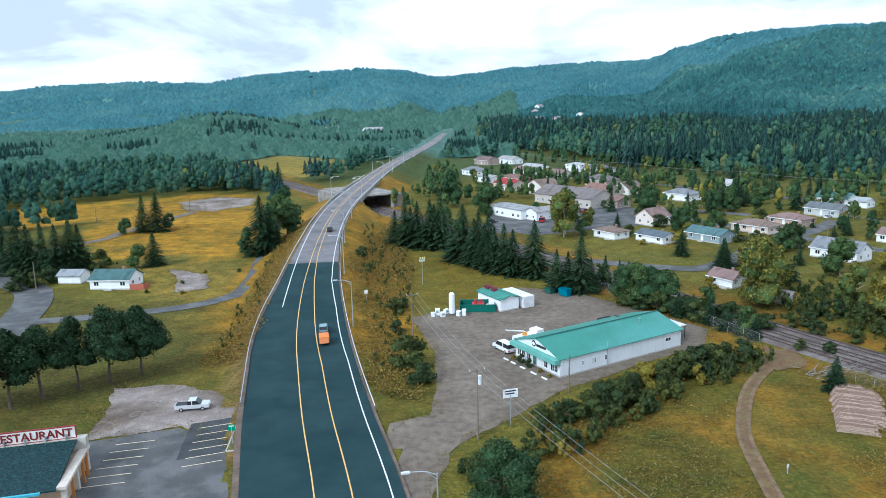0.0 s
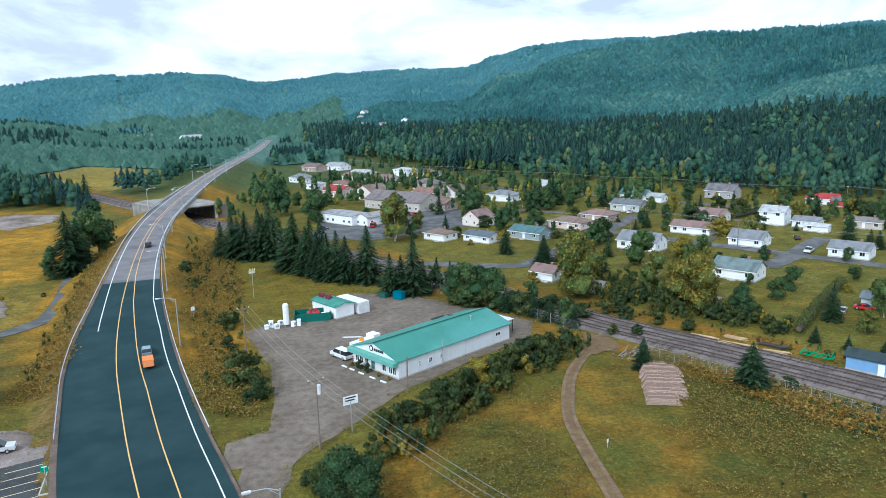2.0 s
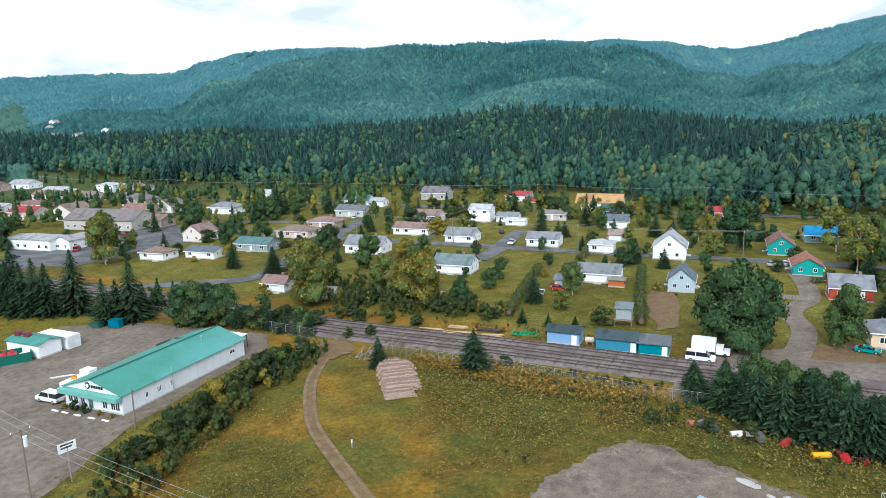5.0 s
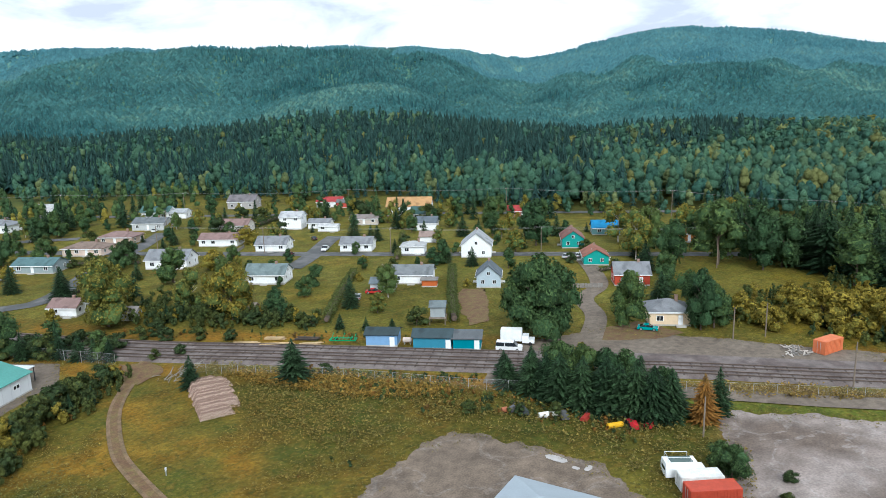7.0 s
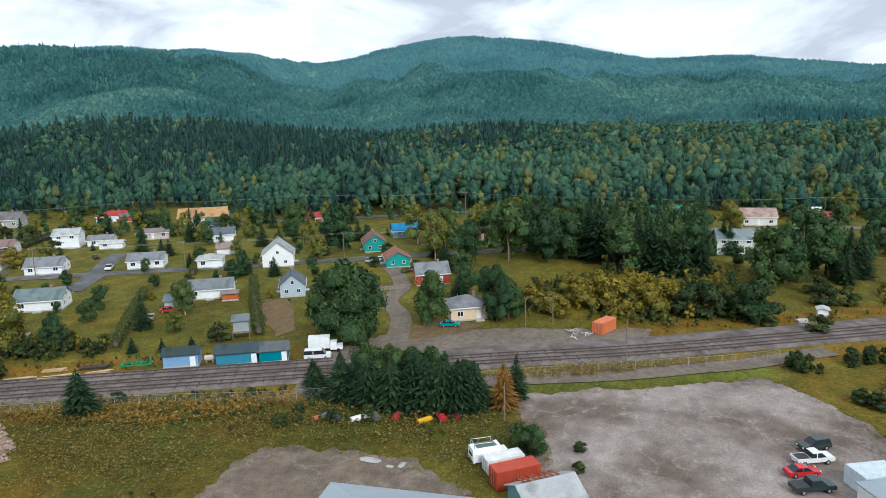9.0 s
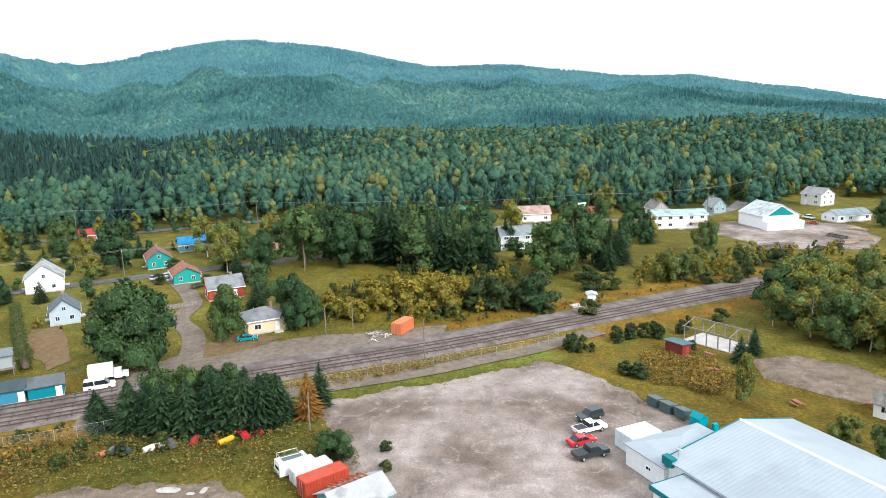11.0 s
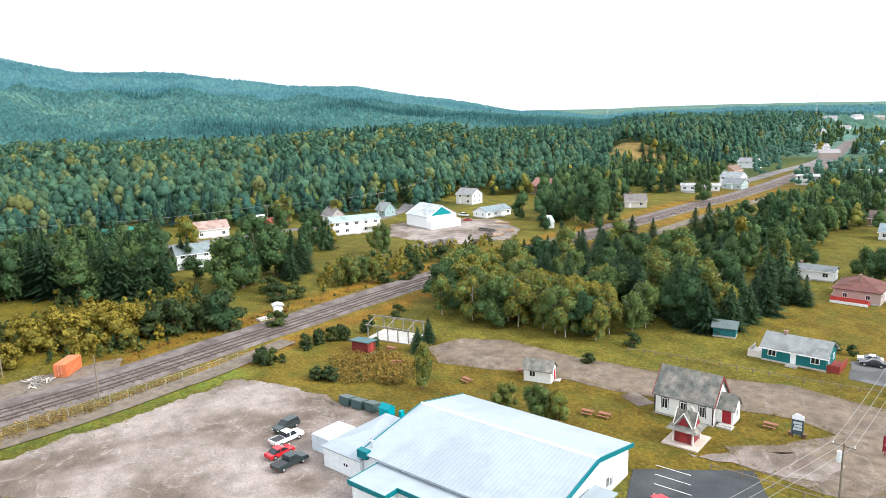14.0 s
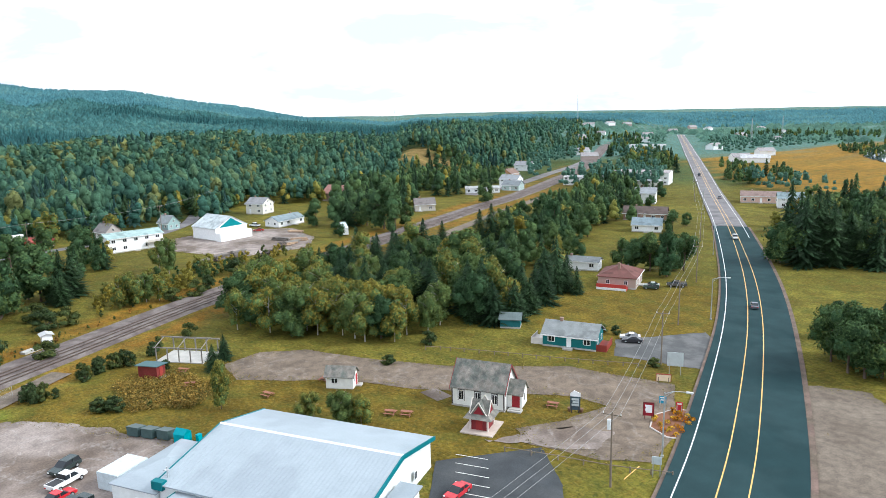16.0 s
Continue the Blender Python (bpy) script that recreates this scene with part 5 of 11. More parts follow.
house("white garage with a low roof", 40, 283, R + 90, 9, 7, 3.4, 1.4, WHITE, (0.42, 0.4, 0.4), chimney=False, name="garage", category="garage")



# ---- vehicles ----
WHEEL = Shape().tube((0, -0.11, 0), (0, 0.11, 0), 0.36, 0.36, 14).mesh("wheel", TYRE)
RIM = Shape().tube((0, -0.13, 0), (0, 0.13, 0), 0.2, 0.2, 10).mesh("rim", STEEL)
LIGHT_RED, LIGHT_WHITE = paint((0.35, 0.02, 0.02), 0.3), paint((0.8, 0.8, 0.78), 0.2)
BODIES = {
    # length, width, lower outline (x, z), cabin outline (x, z)
    "sedan": (4.6, 1.78, [(-2.3, 0.45), (-2.25, 0.3), (2.25, 0.3), (2.3, 0.55), (2.2, 0.74), (0.95, 0.9), (-1.6, 0.95), (-2.25, 0.88)], [(-1.75, 0.92), (-0.95, 1.4), (0.25, 1.43), (1.15, 0.88)]),
    "suv": (4.7, 1.85, [(-2.35, 0.5), (-2.3, 0.38), (2.3, 0.38), (2.35, 0.6), (2.28, 0.92), (1.1, 1.05), (-2.3, 1.05)], [(-2.25, 1.03), (-2.0, 1.68), (0.3, 1.7), (1.15, 1.03)]),
    "pickup": (5.7, 1.98, [(-2.85, 0.62), (-2.8, 0.48), (2.8, 0.48), (2.85, 0.7), (2.78, 1.05), (1.45, 1.16), (-2.85, 1.14)], [(-0.75, 1.12), (-0.62, 1.82), (0.75, 1.85), (1.55, 1.13)]),
    "van": (5.6, 2.0, [(-2.8, 0.55), (-2.75, 0.42), (2.75, 0.42), (2.8, 0.7), (2.7, 1.12), (1.8, 1.2), (-2.8, 1.2)], [(-2.78, 1.18), (-2.7, 2.05), (1.0, 2.08), (1.85, 1.18)]),
}


def car(kind, label, x, y, rot, color, z=None, bed=True):
    """A parked vehicle, its nose along x before turning."""
    length, wide, low, cabin = BODIES[kind]
    ob = thing("pickup_truck" if kind == "pickup" else "van" if kind == "van" else "car", label, "truck" if kind == "pickup" else "van" if kind == "van" else "car", x, y, (ground_z(x, y) + 0.06) if z is None else z, rot)
    ob.scale = (0.92, 0.92, 0.92)
    coat = paint(color, 0.25, 0.03, spec=0.6)
    h = wide / 2
    s = Shape()
    k = len(low)
    s.add([(a, -h, b) for a, b in low] + [(a, h, b) for a, b in low], [tuple(range(k)), tuple(reversed(range(k, 2 * k)))] + [(i, k + i, k + (i + 1) % k, (i + 1) % k) for i in range(k)])
    part("body", s, coat, ob)
    if kind == "pickup" and bed:
        part("cargo_bed", Shape().box(-2.7, -0.85, -h + 0.14, h - 0.14, 1.1, 1.16), paint(DARK, 0.8), ob)
    k, t = len(cabin), h - 0.16
    zt = cabin[1][1]
    glass = [(a, z_) for a, z_ in cabin]
    s = Shape().add([(a, -(h - 0.04) if z_ < zt - 0.1 else -t, z_) for a, z_ in glass] + [(a, (h - 0.04) if z_ < zt - 0.1 else t, z_) for a, z_ in glass],
                    [tuple(range(k)), tuple(reversed(range(k, 2 * k)))] + [(i, k + i, k + (i + 1) % k, (i + 1) % k) for i in range(k)])
    part("window_glass", s, GLASS, ob)
    part("roof", Shape().box(cabin[1][0] + 0.05, cabin[2][0] - 0.02, -t - 0.01, t + 0.01, zt - 0.04, zt + 0.05), coat, ob)
    px = (cabin[1][0] + cabin[2][0]) / 2
    part("door_frame", Shape().box(px - 0.06, px + 0.06, -h + 0.03, h - 0.03, cabin[0][1], zt), coat, ob)
    for sx in (-1, 1):
        for sy in (-1, 1):
            w = part("wheel", WHEEL, None, ob, m=pose(sx * length * 0.31, sy * (h - 0.1), 0.36))
            part("rim", RIM, None, w)
            part("headlight" if sx > 0 else "tail_light", Shape().box(sx * length / 2 - 0.06, sx * length / 2 + 0.03, sy * h * 0.75 - 0.16, sy * h * 0.75 + 0.16, 0.62, 0.8), LIGHT_WHITE if sx > 0 else LIGHT_RED, ob)
    return ob


def container(label, x, y, rot, color, l=6.1, w=2.44, h=2.6, z=None):
    """A ribbed steel box with end doors."""
    ob = thing("shipping_container", label, "container", x, y, ground_z(x, y) if z is None else z, rot)
    part("body", Shape().box(-l / 2, l / 2, -w / 2, w / 2, 0.1, h), paint(color, 0.6, 0.14), ob)
    s = Shape()
    for i in range(int(l / 0.4)):
        px = -l / 2 + 0.25 + i * 0.4
        s.box(px, px + 0.18, -w / 2 - 0.05, w / 2 + 0.05, 0.25, h - 0.1)
    part("ribs", s, paint(color, 0.6, 0.14), ob)
    for sy in (-1, 1):
        d = part("door", Shape().box(-l / 2 - 0.07, -l / 2, sy * w / 4 - w / 4 + 0.05, sy * w / 4 + w / 4 - 0.05, 0.2, h - 0.1), paint(color, 0.55, 0.1), ob)
        part("lock_bar", Shape().tube((-l / 2 - 0.1, sy * 0.3, 0.25), (-l / 2 - 0.1, sy * 0.3, h - 0.15), 0.03), STEEL, d)
    return ob


# Vehicles on the highway.
def on_road(y0, off):
    i = int(np.argmin(np.abs(road[:, 1] - y0)))
    n = normals(road)[i]
    d = math.degrees(math.atan2(n[0], -n[1]))
    return road[i, 0] + n[0] * off, road[i, 1] + n[1] * off, road[i, 2] + 0.02, d


for kind, label, y0, off, turn, color in (
    ("suv", "black sport utility car on the highway", 231, 1.9, 0, (0.02, 0.02, 0.025)),
    ("suv", "blue-grey off-road car towing an orange trailer", 135.2, 4.4, 0, (0.16, 0.27, 0.3)),
    ("sedan", "grey car on the highway", -161, -0.2, 180, (0.12, 0.13, 0.15)),
    ("suv", "white car on the highway", -237, 0.2, 0, (0.6, 0.6, 0.6)),
    ("sedan", "silver car on the far highway", -333, -2.5, 180, (0.4, 0.41, 0.42)),
    ("van", "dark van on the far highway", -433, 2.5, 0, (0.06, 0.06, 0.07)),
):
    x, y, z, d = on_road(y0, off)
    car(kind, label, x, y, d + turn, color, z)
x, y, z, d = on_road(129.4, 4.4)
trailer = thing("cargo_trailer", "small orange cargo trailer with two wheels", "trailer", x, y, z, d)
part("box", Shape().box(-1.5, 1.5, -0.95, 0.95, 0.5, 1.75), paint((0.75, 0.2, 0.03), 0.5), trailer)
part("tailgate", Shape().box(-1.55, -1.5, -0.85, 0.85, 0.55, 1.6), paint((0.8, 0.3, 0.12), 0.5), trailer)
part("drawbar", Shape().tube((1.5, 0, 0.5), (2.6, 0, 0.5), 0.05), STEEL, trailer)
for sy in (-1, 1):
    part("wheel", WHEEL, None, trailer, m=pose(0, sy * 1.02, 0.36))

for kind, label, x, y, rot, color in (
    ("pickup", "silver pickup with a dark red cargo cap", -40.2, 103.6, 8, (0.55, 0.56, 0.57)),
    ("van", "white van parked at the garage front", 11.2, 127.2, 120, (0.75, 0.76, 0.77)),
    ("sedan", "dark car beside the white garage", 14.5, 129.5, 120, (0.04, 0.05, 0.06)),
    ("suv", "black car parked on the gravel", 98.0, -16.6, 122, (0.03, 0.045, 0.045)),
    ("pickup", "white pickup with clutter in its bed", 93.8, -16.0, -62, (0.75, 0.75, 0.75)),
    ("sedan", "bright red car on the gravel", 89.9, -14.4, -63, (0.55, 0.02, 0.03)),
    ("pickup", "black pickup on the gravel", 86.2, -15.2, -63, (0.02, 0.035, 0.035)),
    ("van", "white van beside the railway garages", 108.5, 68.2, -63, (0.78, 0.78, 0.78)),
    ("sedan", "turquoise car on the drive of the cream house", 135, 50.8, -72, (0.0, 0.27, 0.27)),
    ("sedan", "white car behind the teal house", 80.2, -120.6, 36, (0.7, 0.71, 0.72)),
    ("sedan", "black car on the asphalt drive", 78.6, -119.2, 36, (0.03, 0.03, 0.035)),
    ("sedan", "silver car beside the red house", 103, -160.5, 36, (0.5, 0.52, 0.5)),
    ("sedan", "dark green car beside the red house", 101.8, -158.6, 36, (0.05, 0.08, 0.07)),
    ("pickup", "dark grey pickup by the highway", 98.4, -165.3, 36, (0.08, 0.08, 0.08)),
    ("sedan", "red car in the hall's paved lot", 57.2, -54.2, 105, (0.5, 0.03, 0.04)),
    ("sedan", "silver car outside the teal house", 196, 93, 10, (0.55, 0.56, 0.57)),
    ("sedan", "white car outside the teal bungalow", 193, 96.5, 10, (0.7, 0.7, 0.7)),
    ("sedan", "grey car by the village houses", 190, 99, 10, (0.4, 0.41, 0.42)),
    ("suv", "dark red car on the paved drive", 146, 178, 30, (0.15, 0.02, 0.02)),
    ("sedan", "black car on the paved drive", 171, 194, 60, (0.03, 0.03, 0.03)),
    ("pickup", "white pickup on the paved drive", 159, 175, 215, (0.7, 0.7, 0.7)),
    ("pickup", "red pickup outside the workshop", 62, 297, 20, (0.4, 0.03, 0.03)),
    ("van", "red van on the workshop yard", 40, 276, 70, (0.45, 0.03, 0.03)),
    ("suv", "dark car by the shop", 20, 276, 25, (0.05, 0.06, 0.06)),
    ("sedan", "white car on the village street", 150, 268, 40, (0.7, 0.7, 0.7)),
    ("sedan", "red car under the garden spruce", 126, 121, -58, (0.45, 0.03, 0.03)),
    ("sedan", "old silver car in the garden", 120, 121, 40, (0.4, 0.42, 0.42)),
    ("sedan", "white car at the works yard", 312, -120, 80, (0.7, 0.7, 0.7)),
    ("pickup", "old red flatbed truck beside the lane", -118, 170, 95, (0.32, 0.06, 0.05)),
):
    car(kind, label, x, y, rot, color)
box_van = thing("box_truck", "white box truck beside the railway garages", "truck", 112.6, 69.2, 0.07, -63)
part("cargo_box", Shape().box(-3.0, 1.2, -1.15, 1.15, 0.9, 3.1), paint(WHITE, 0.4), box_van)
part("cab", Shape().side([(-1.0, 0.5), (1.0, 0.5), (1.0, 1.3), (0.9, 2.0), (-0.9, 2.0), (-1.0, 1.3)], 1.3, 2.6).box(2.6, 3.7, -0.98, 0.98, 0.5, 1.25), paint(WHITE, 0.3), box_van)
part("windscreen", Shape().box(2.58, 2.66, -0.85, 0.85, 1.3, 1.9), GLASS, box_van)
for sx in (-2.0, 2.9):
    for sy in (-1, 1):
        part("wheel", WHEEL, None, box_van, m=pose(sx, sy * 0.95, 0.38))
container("rusty red container with a junk-strewn yard", 76.5, 19.6, -48, (0.42, 0.06, 0.03))
container("orange container beside the railway lane", 141, 18.2, -22, (0.6, 0.17, 0.07), 5.6)
camper = thing("camper", "old white camper shell with a roof rack", "camper", 81.2, 24.6, 0, -52)
part("body", Shape().side([(-1.1, 0.4), (1.1, 0.4), (1.1, 1.6), (0.85, 2.3), (-0.85, 2.3), (-1.1, 1.6)], -2.6, 1.4).box(1.4, 2.6, -1.0, 1.0, 0.4, 1.3), paint(WHITE, 0.4, 0.1), camper)
part("rear_window", Shape().box(-2.66, -2.6, -0.6, 0.6, 1.2, 1.6), GLASS, camper)
part("roof_hatch", Shape().box(-1.9, 0.9, -0.72, 0.72, 2.3, 2.38), paint((0.1, 0.14, 0.13)), camper)
part("roof_rack", Shape().tube((-2.3, -0.8, 2.3), (-2.3, -0.8, 3.0), 0.04).tube((-2.3, 0.8, 2.3), (-2.3, 0.8, 3.0), 0.04).tube((-2.3, -0.8, 3.0), (-2.3, 0.8, 3.0), 0.04).tube((0.6, -0.8, 2.3), (0.6, -0.8, 2.9), 0.04).tube((0.6, 0.8, 2.3), (0.6, 0.8, 2.9), 0.04).tube((0.6, -0.8, 2.9), (-2.3, -0.8, 3.0), 0.04).tube((0.6, 0.8, 2.9), (-2.3, 0.8, 3.0), 0.04), STEEL, camper)
container("white storage box with a flat top", 79.4, 22.0, -50, (0.7, 0.7, 0.68), 5.2, 2.2, 2.1)

# ---- the white garage on the gravel lot ----
garage = thing("garage_building", "long white garage with a sea-green metal roof", "garage", 29.1, 125.7, 0, 29.7)
part("foundation", Shape().box(-14.75, 14.75, -6.55, 6.55, -0.2, 0.3), CONCRETE, garage)
part("wall", Shape().side([(-6.5, 0.3), (6.5, 0.3), (6.5, 3.4), (0, 5.3), (-6.5, 3.4)], -14.7, 14.7), material("white_metal_siding", (0.72, 0.74, 0.76), 0.55, 0.05, 0.5, 9.0), garage)
for i in range(-14, 15, 2):
    part("siding_seam", Shape().box(i - 0.02, i + 0.02, -6.53, -6.5, 0.35, 3.3), paint((0.6, 0.62, 0.64)), garage)
ROOF_GREEN = material("sea_green_metal", (0.055, 0.225, 0.175), 0.5, 0.12, 0.15, 3.0, second=(0.075, 0.25, 0.215), amount=0.4, patch=0.06)
part("roof", roof_gable(29.4, 13, 3.4, 1.9, 0.35, 0.12), ROOF_GREEN, garage)
part("ridge_cap", Shape().side([(-0.25, 5.42), (0.25, 5.42), (0, 5.56)], -15, 15), paint((0.02, 0.1, 0.08)), garage)
part("canopy", Shape().side([(-6.6, 2.55), (6.6, 2.55), (6.6, 3.3), (-6.6, 3.3)], -16.0, -14.7), paint((0.16, 0.4, 0.34)), garage, "sea-green canopy over the shop front")
for i, (py, w) in enumerate(((-5.4, 1.0), (-4.4, 1.0), (-2.6, 1.1), (0.6, 1.1), (2.4, 1.0), (4.0, 1.0), (5.2, 1.0))):
    (door if i in (3,) else window)(garage, -14.7, py, 0.35 if i == 3 else 0.6, *((-90, (0.1, 0.2, 0.18)) if i == 3 else (w, 1.8, -90)))
for px in (-9.8, -7.3, -7.0, -4.4, 11.2):
    window(garage, px, -6.5, 1.2 if px < 10 else 1.7, 0.55 if px < 10 else 1.6, 1.0 if px < 10 else 0.7, 0)
sign = part("sign_emblem", Shape().tube((-14.78, 0.9, 4.15), (-14.7, 0.9, 4.15), 0.55, 0.55, 18), paint((0.02, 0.02, 0.02)), garage, "black emblem and lettering bars on the gable")
part("emblem_ring", Shape().tube((-14.82, 0.9, 4.15), (-14.76, 0.9, 4.15), 0.33, 0.33, 16), paint(WHITE), sign)
for i in range(5):
    part("lettering_bar", Shape().box(-14.8, -14.7, -0.3 - i * 0.55, 0.08 - i * 0.55, 3.85, 4.3), paint((0.02, 0.02, 0.02)), garage)
part("roof_vent", Shape().tube((8, -2.2, 4.6), (8, -2.2, 5.6), 0.1).tube((8, -2.2, 5.6), (8, -2.2, 5.7), 0.2), STEEL, garage)
part("vent_stack", Shape().tube((-4.2, -6.7, 0.4), (-4.2, -6.7, 4.6), 0.07), STEEL, garage)
part("roof_saddle", Shape().box(9, 9.3, 0.5, 5.5, 4.0, 4.3), paint((0.08, 0.1, 0.09)), garage)
for i in range(8):
    part("roof_lamp", Shape().box(5.4 + i * 0.45, 5.6 + i * 0.45, 6.4, 6.7, 3.6, 3.9), paint((0.06, 0.07, 0.07)), garage)
for i, (px, py) in enumerate(((-17.2, -5.3), (-17.3, -2.4), (-17.3, 0.8), (-17.3, 3.6), (-17.3, 5.9))):
    a = Vector((29.1, 125.7, 0)) + Matrix.Rotation(radians(29.7), 3, "Z") @ Vector((px, py, 0))
    tagged(part("parking_stop", Shape().box(-0.15, 0.15, -0.7, 0.7, 0.05, 0.22), paint(WHITE), None, "white concrete parking stop on gravel", m=pose(a.x, a.y, 0, 0, 0, 29.7)), category="parking stop", group="stops before the garage")
lean_to = thing("lean_to_shelter", "dark lean-to with a pale roof at the garage end", "shelter", 44.5, 133.0, 0, 29.7)
part("roof", Shape().box(-2.2, 2.2, -2.6, 2.6, 2.7, 2.85), paint((0.6, 0.62, 0.63)), lean_to)
for sx in (-2, 2):
    for sy in (-2.4, 2.4):
        part("post", Shape().box(sx - 0.07, sx + 0.07, sy - 0.07, sy + 0.07, 0, 2.7), paint(DARK), lean_to)
part("stored_goods", Shape().box(-1.8, 1.6, -2.0, 2.1, 0, 1.3).box(-1.2, 0.4, -1.2, 1.0, 1.3, 1.9), paint((0.06, 0.1, 0.09)), lean_to)

lift = thing("boom_truck", "white bucket truck with an orange-tipped ladder boom", "truck", 16.5, 132.2, 0.06, 35)
part("body", Shape().box(-3.2, 1.2, -1.15, 1.15, 0.7, 1.5).box(1.3, 3.1, -1.1, 1.1, 0.55, 2.2), paint(WHITE, 0.4), lift)
part("windscreen", Shape().box(3.08, 3.14, -0.9, 0.9, 1.4, 2.05), GLASS, lift)
part("turntable", Shape().tube((-1, 0, 1.5), (-1, 0, 2.2), 0.5, 0.4, 12), paint((0.7, 0.3, 0.03)), lift)
boom = Shape()
for sy in (-0.35, 0.35):
    boom.tube((-1, sy, 2.3), (-5.6, sy, 3.4), 0.07)
for i in range(12):
    f = i / 11
    boom.tube((-1 - 4.6 * f, -0.35, 2.3 + 1.1 * f), (-1 - 4.6 * f, 0.35, 2.3 + 1.1 * f), 0.04)
part("ladder_boom", boom, paint((0.75, 0.75, 0.73)), lift)
for sx in (-2.2, 2.2):
    for sy in (-1, 1):
        part("wheel", WHEEL, None, lift, m=pose(sx, sy * 0.95, 0.36))

# ---- gas plant at the lot's back ----
house("white tool shed with a green roof and garage doors", 12.6, 158.0, -61, 9.6, 5.0, 2.9, 0.6, WHITE, (0.1, 0.34, 0.27), chimney=False, windows=False, name="tool_shed", category="shed", group="")
container("white container beside the tool shed", 17.4, 159.6, -61, (0.7, 0.71, 0.72), 9.0, 3.0, 2.8)
pen = thing("fenced_pen", "dark green board pen with red machinery inside", "enclosure", 7.6, 155.0, 0, -3)
for a in ((-4, 4, -2.2, -2.1), (-4, 4, 2.1, 2.2), (-4, -3.9, -2.1, 2.1), (3.9, 4, -2.1, 2.1)):
    part("fence_panel", Shape().box(*a, 0, 1.9), paint((0.01, 0.12, 0.09)), pen)
part("machine", Shape().box(-1.2, 1.6, -1, 1, 0, 1.7).tube((-0.4, -0.6, 1.7), (-0.4, -0.6, 2.6), 0.4, 0.3).tube((0.8, 0.4, 1.7), (0.8, 0.4, 2.4), 0.35), paint((0.4, 0.04, 0.05)), pen)
part("white_drum", Shape().tube((2.6, -1, 0), (2.6, -1, 1.6), 0.6, 0.6, 12), paint(WHITE), pen)
for px, py in ((10.4, 161.0), (11.8, 158.6)):
    spool = thing("roof_fan", "dark red drum fan on the shed roof", "fan", px, py, 3.3, 30)
    part("drum", Shape().tube((-0.5, 0, 0.45), (0.5, 0, 0.45), 0.75, 0.75, 14), paint((0.16, 0.03, 0.04)), spool)
    part("leg", Shape().box(-0.3, 0.3, -0.5, 0.5, -0.5, 0.1), paint(DARK), spool)
tank = thing("upright_gas_tank", "tall white cylindrical gas tank with domed top", "tank", 1.7, 151.2, 0.05, 0)
part("shell", Shape().tube((0, 0, 0.5), (0, 0, 4.9), 0.65, 0.65, 16).tube((0, 0, 4.9), (0, 0, 5.2), 0.65, 0.4, 16), paint((0.8, 0.81, 0.8), 0.35), tank)
for i in range(3):
    a = i * 2.094
    part("leg", Shape().box(0.5 * math.cos(a) - 0.06, 0.5 * math.cos(a) + 0.06, 0.5 * math.sin(a) - 0.06, 0.5 * math.sin(a) + 0.06, 0, 0.6), STEEL, tank)
for i, (px, py, pz) in enumerate(((-1.6, 151.4, 1.5), (-0.4, 150.2, 1.0), (0.4, 152.8, 0.9), (3.2, 150.6, 1.1), (4.4, 151.0, 1.3), (-2.6, 150.6, 0.8))):
    c = thing("pump_cabinet", "small white pump cabinet beside the gas tank", "cabinet", px, py, 0.05, 20 * i, group="pump cabinets")
    part("case", Shape().box(-0.5, 0.5, -0.4, 0.4, 0, pz).box(-0.54, 0.54, -0.44, 0.44, pz, pz + 0.06), paint(WHITE), c)
    part("panel", Shape().box(-0.3, 0.3, -0.43, -0.4, pz * 0.4, pz * 0.8), paint((0.3, 0.35, 0.4)), c)
for px, py, w, h, col, lab in ((26.3, 168.0, 1.9, 1.2, (0.03, 0.12, 0.09), "dark green waste skip by the spruces"), (29.6, 165.2, 2.6, 1.8, (0.0, 0.16, 0.24), "blue waste skip by the spruces")):
    c = thing("waste_skip", lab, "skip", px, py, 0.05, -50)
    part("tub", Shape().side([(-0.8, 0.1), (0.8, 0.1), (1.0, h), (-1.0, h)], -w / 2, w / 2), paint(col, 0.6, 0.12), c)
    part("lid", Shape().box(-w / 2 - 0.05, w / 2 + 0.05, -1.05, 1.05, h, h + 0.08), paint(tuple(q * 0.7 for q in col)), c)


# ---- guard rails, lamps, poles, signs ----
POST = Shape().box(-0.08, 0.08, -0.1, 0.1, -0.6, 0.78).mesh("post", WOOD_POLE)


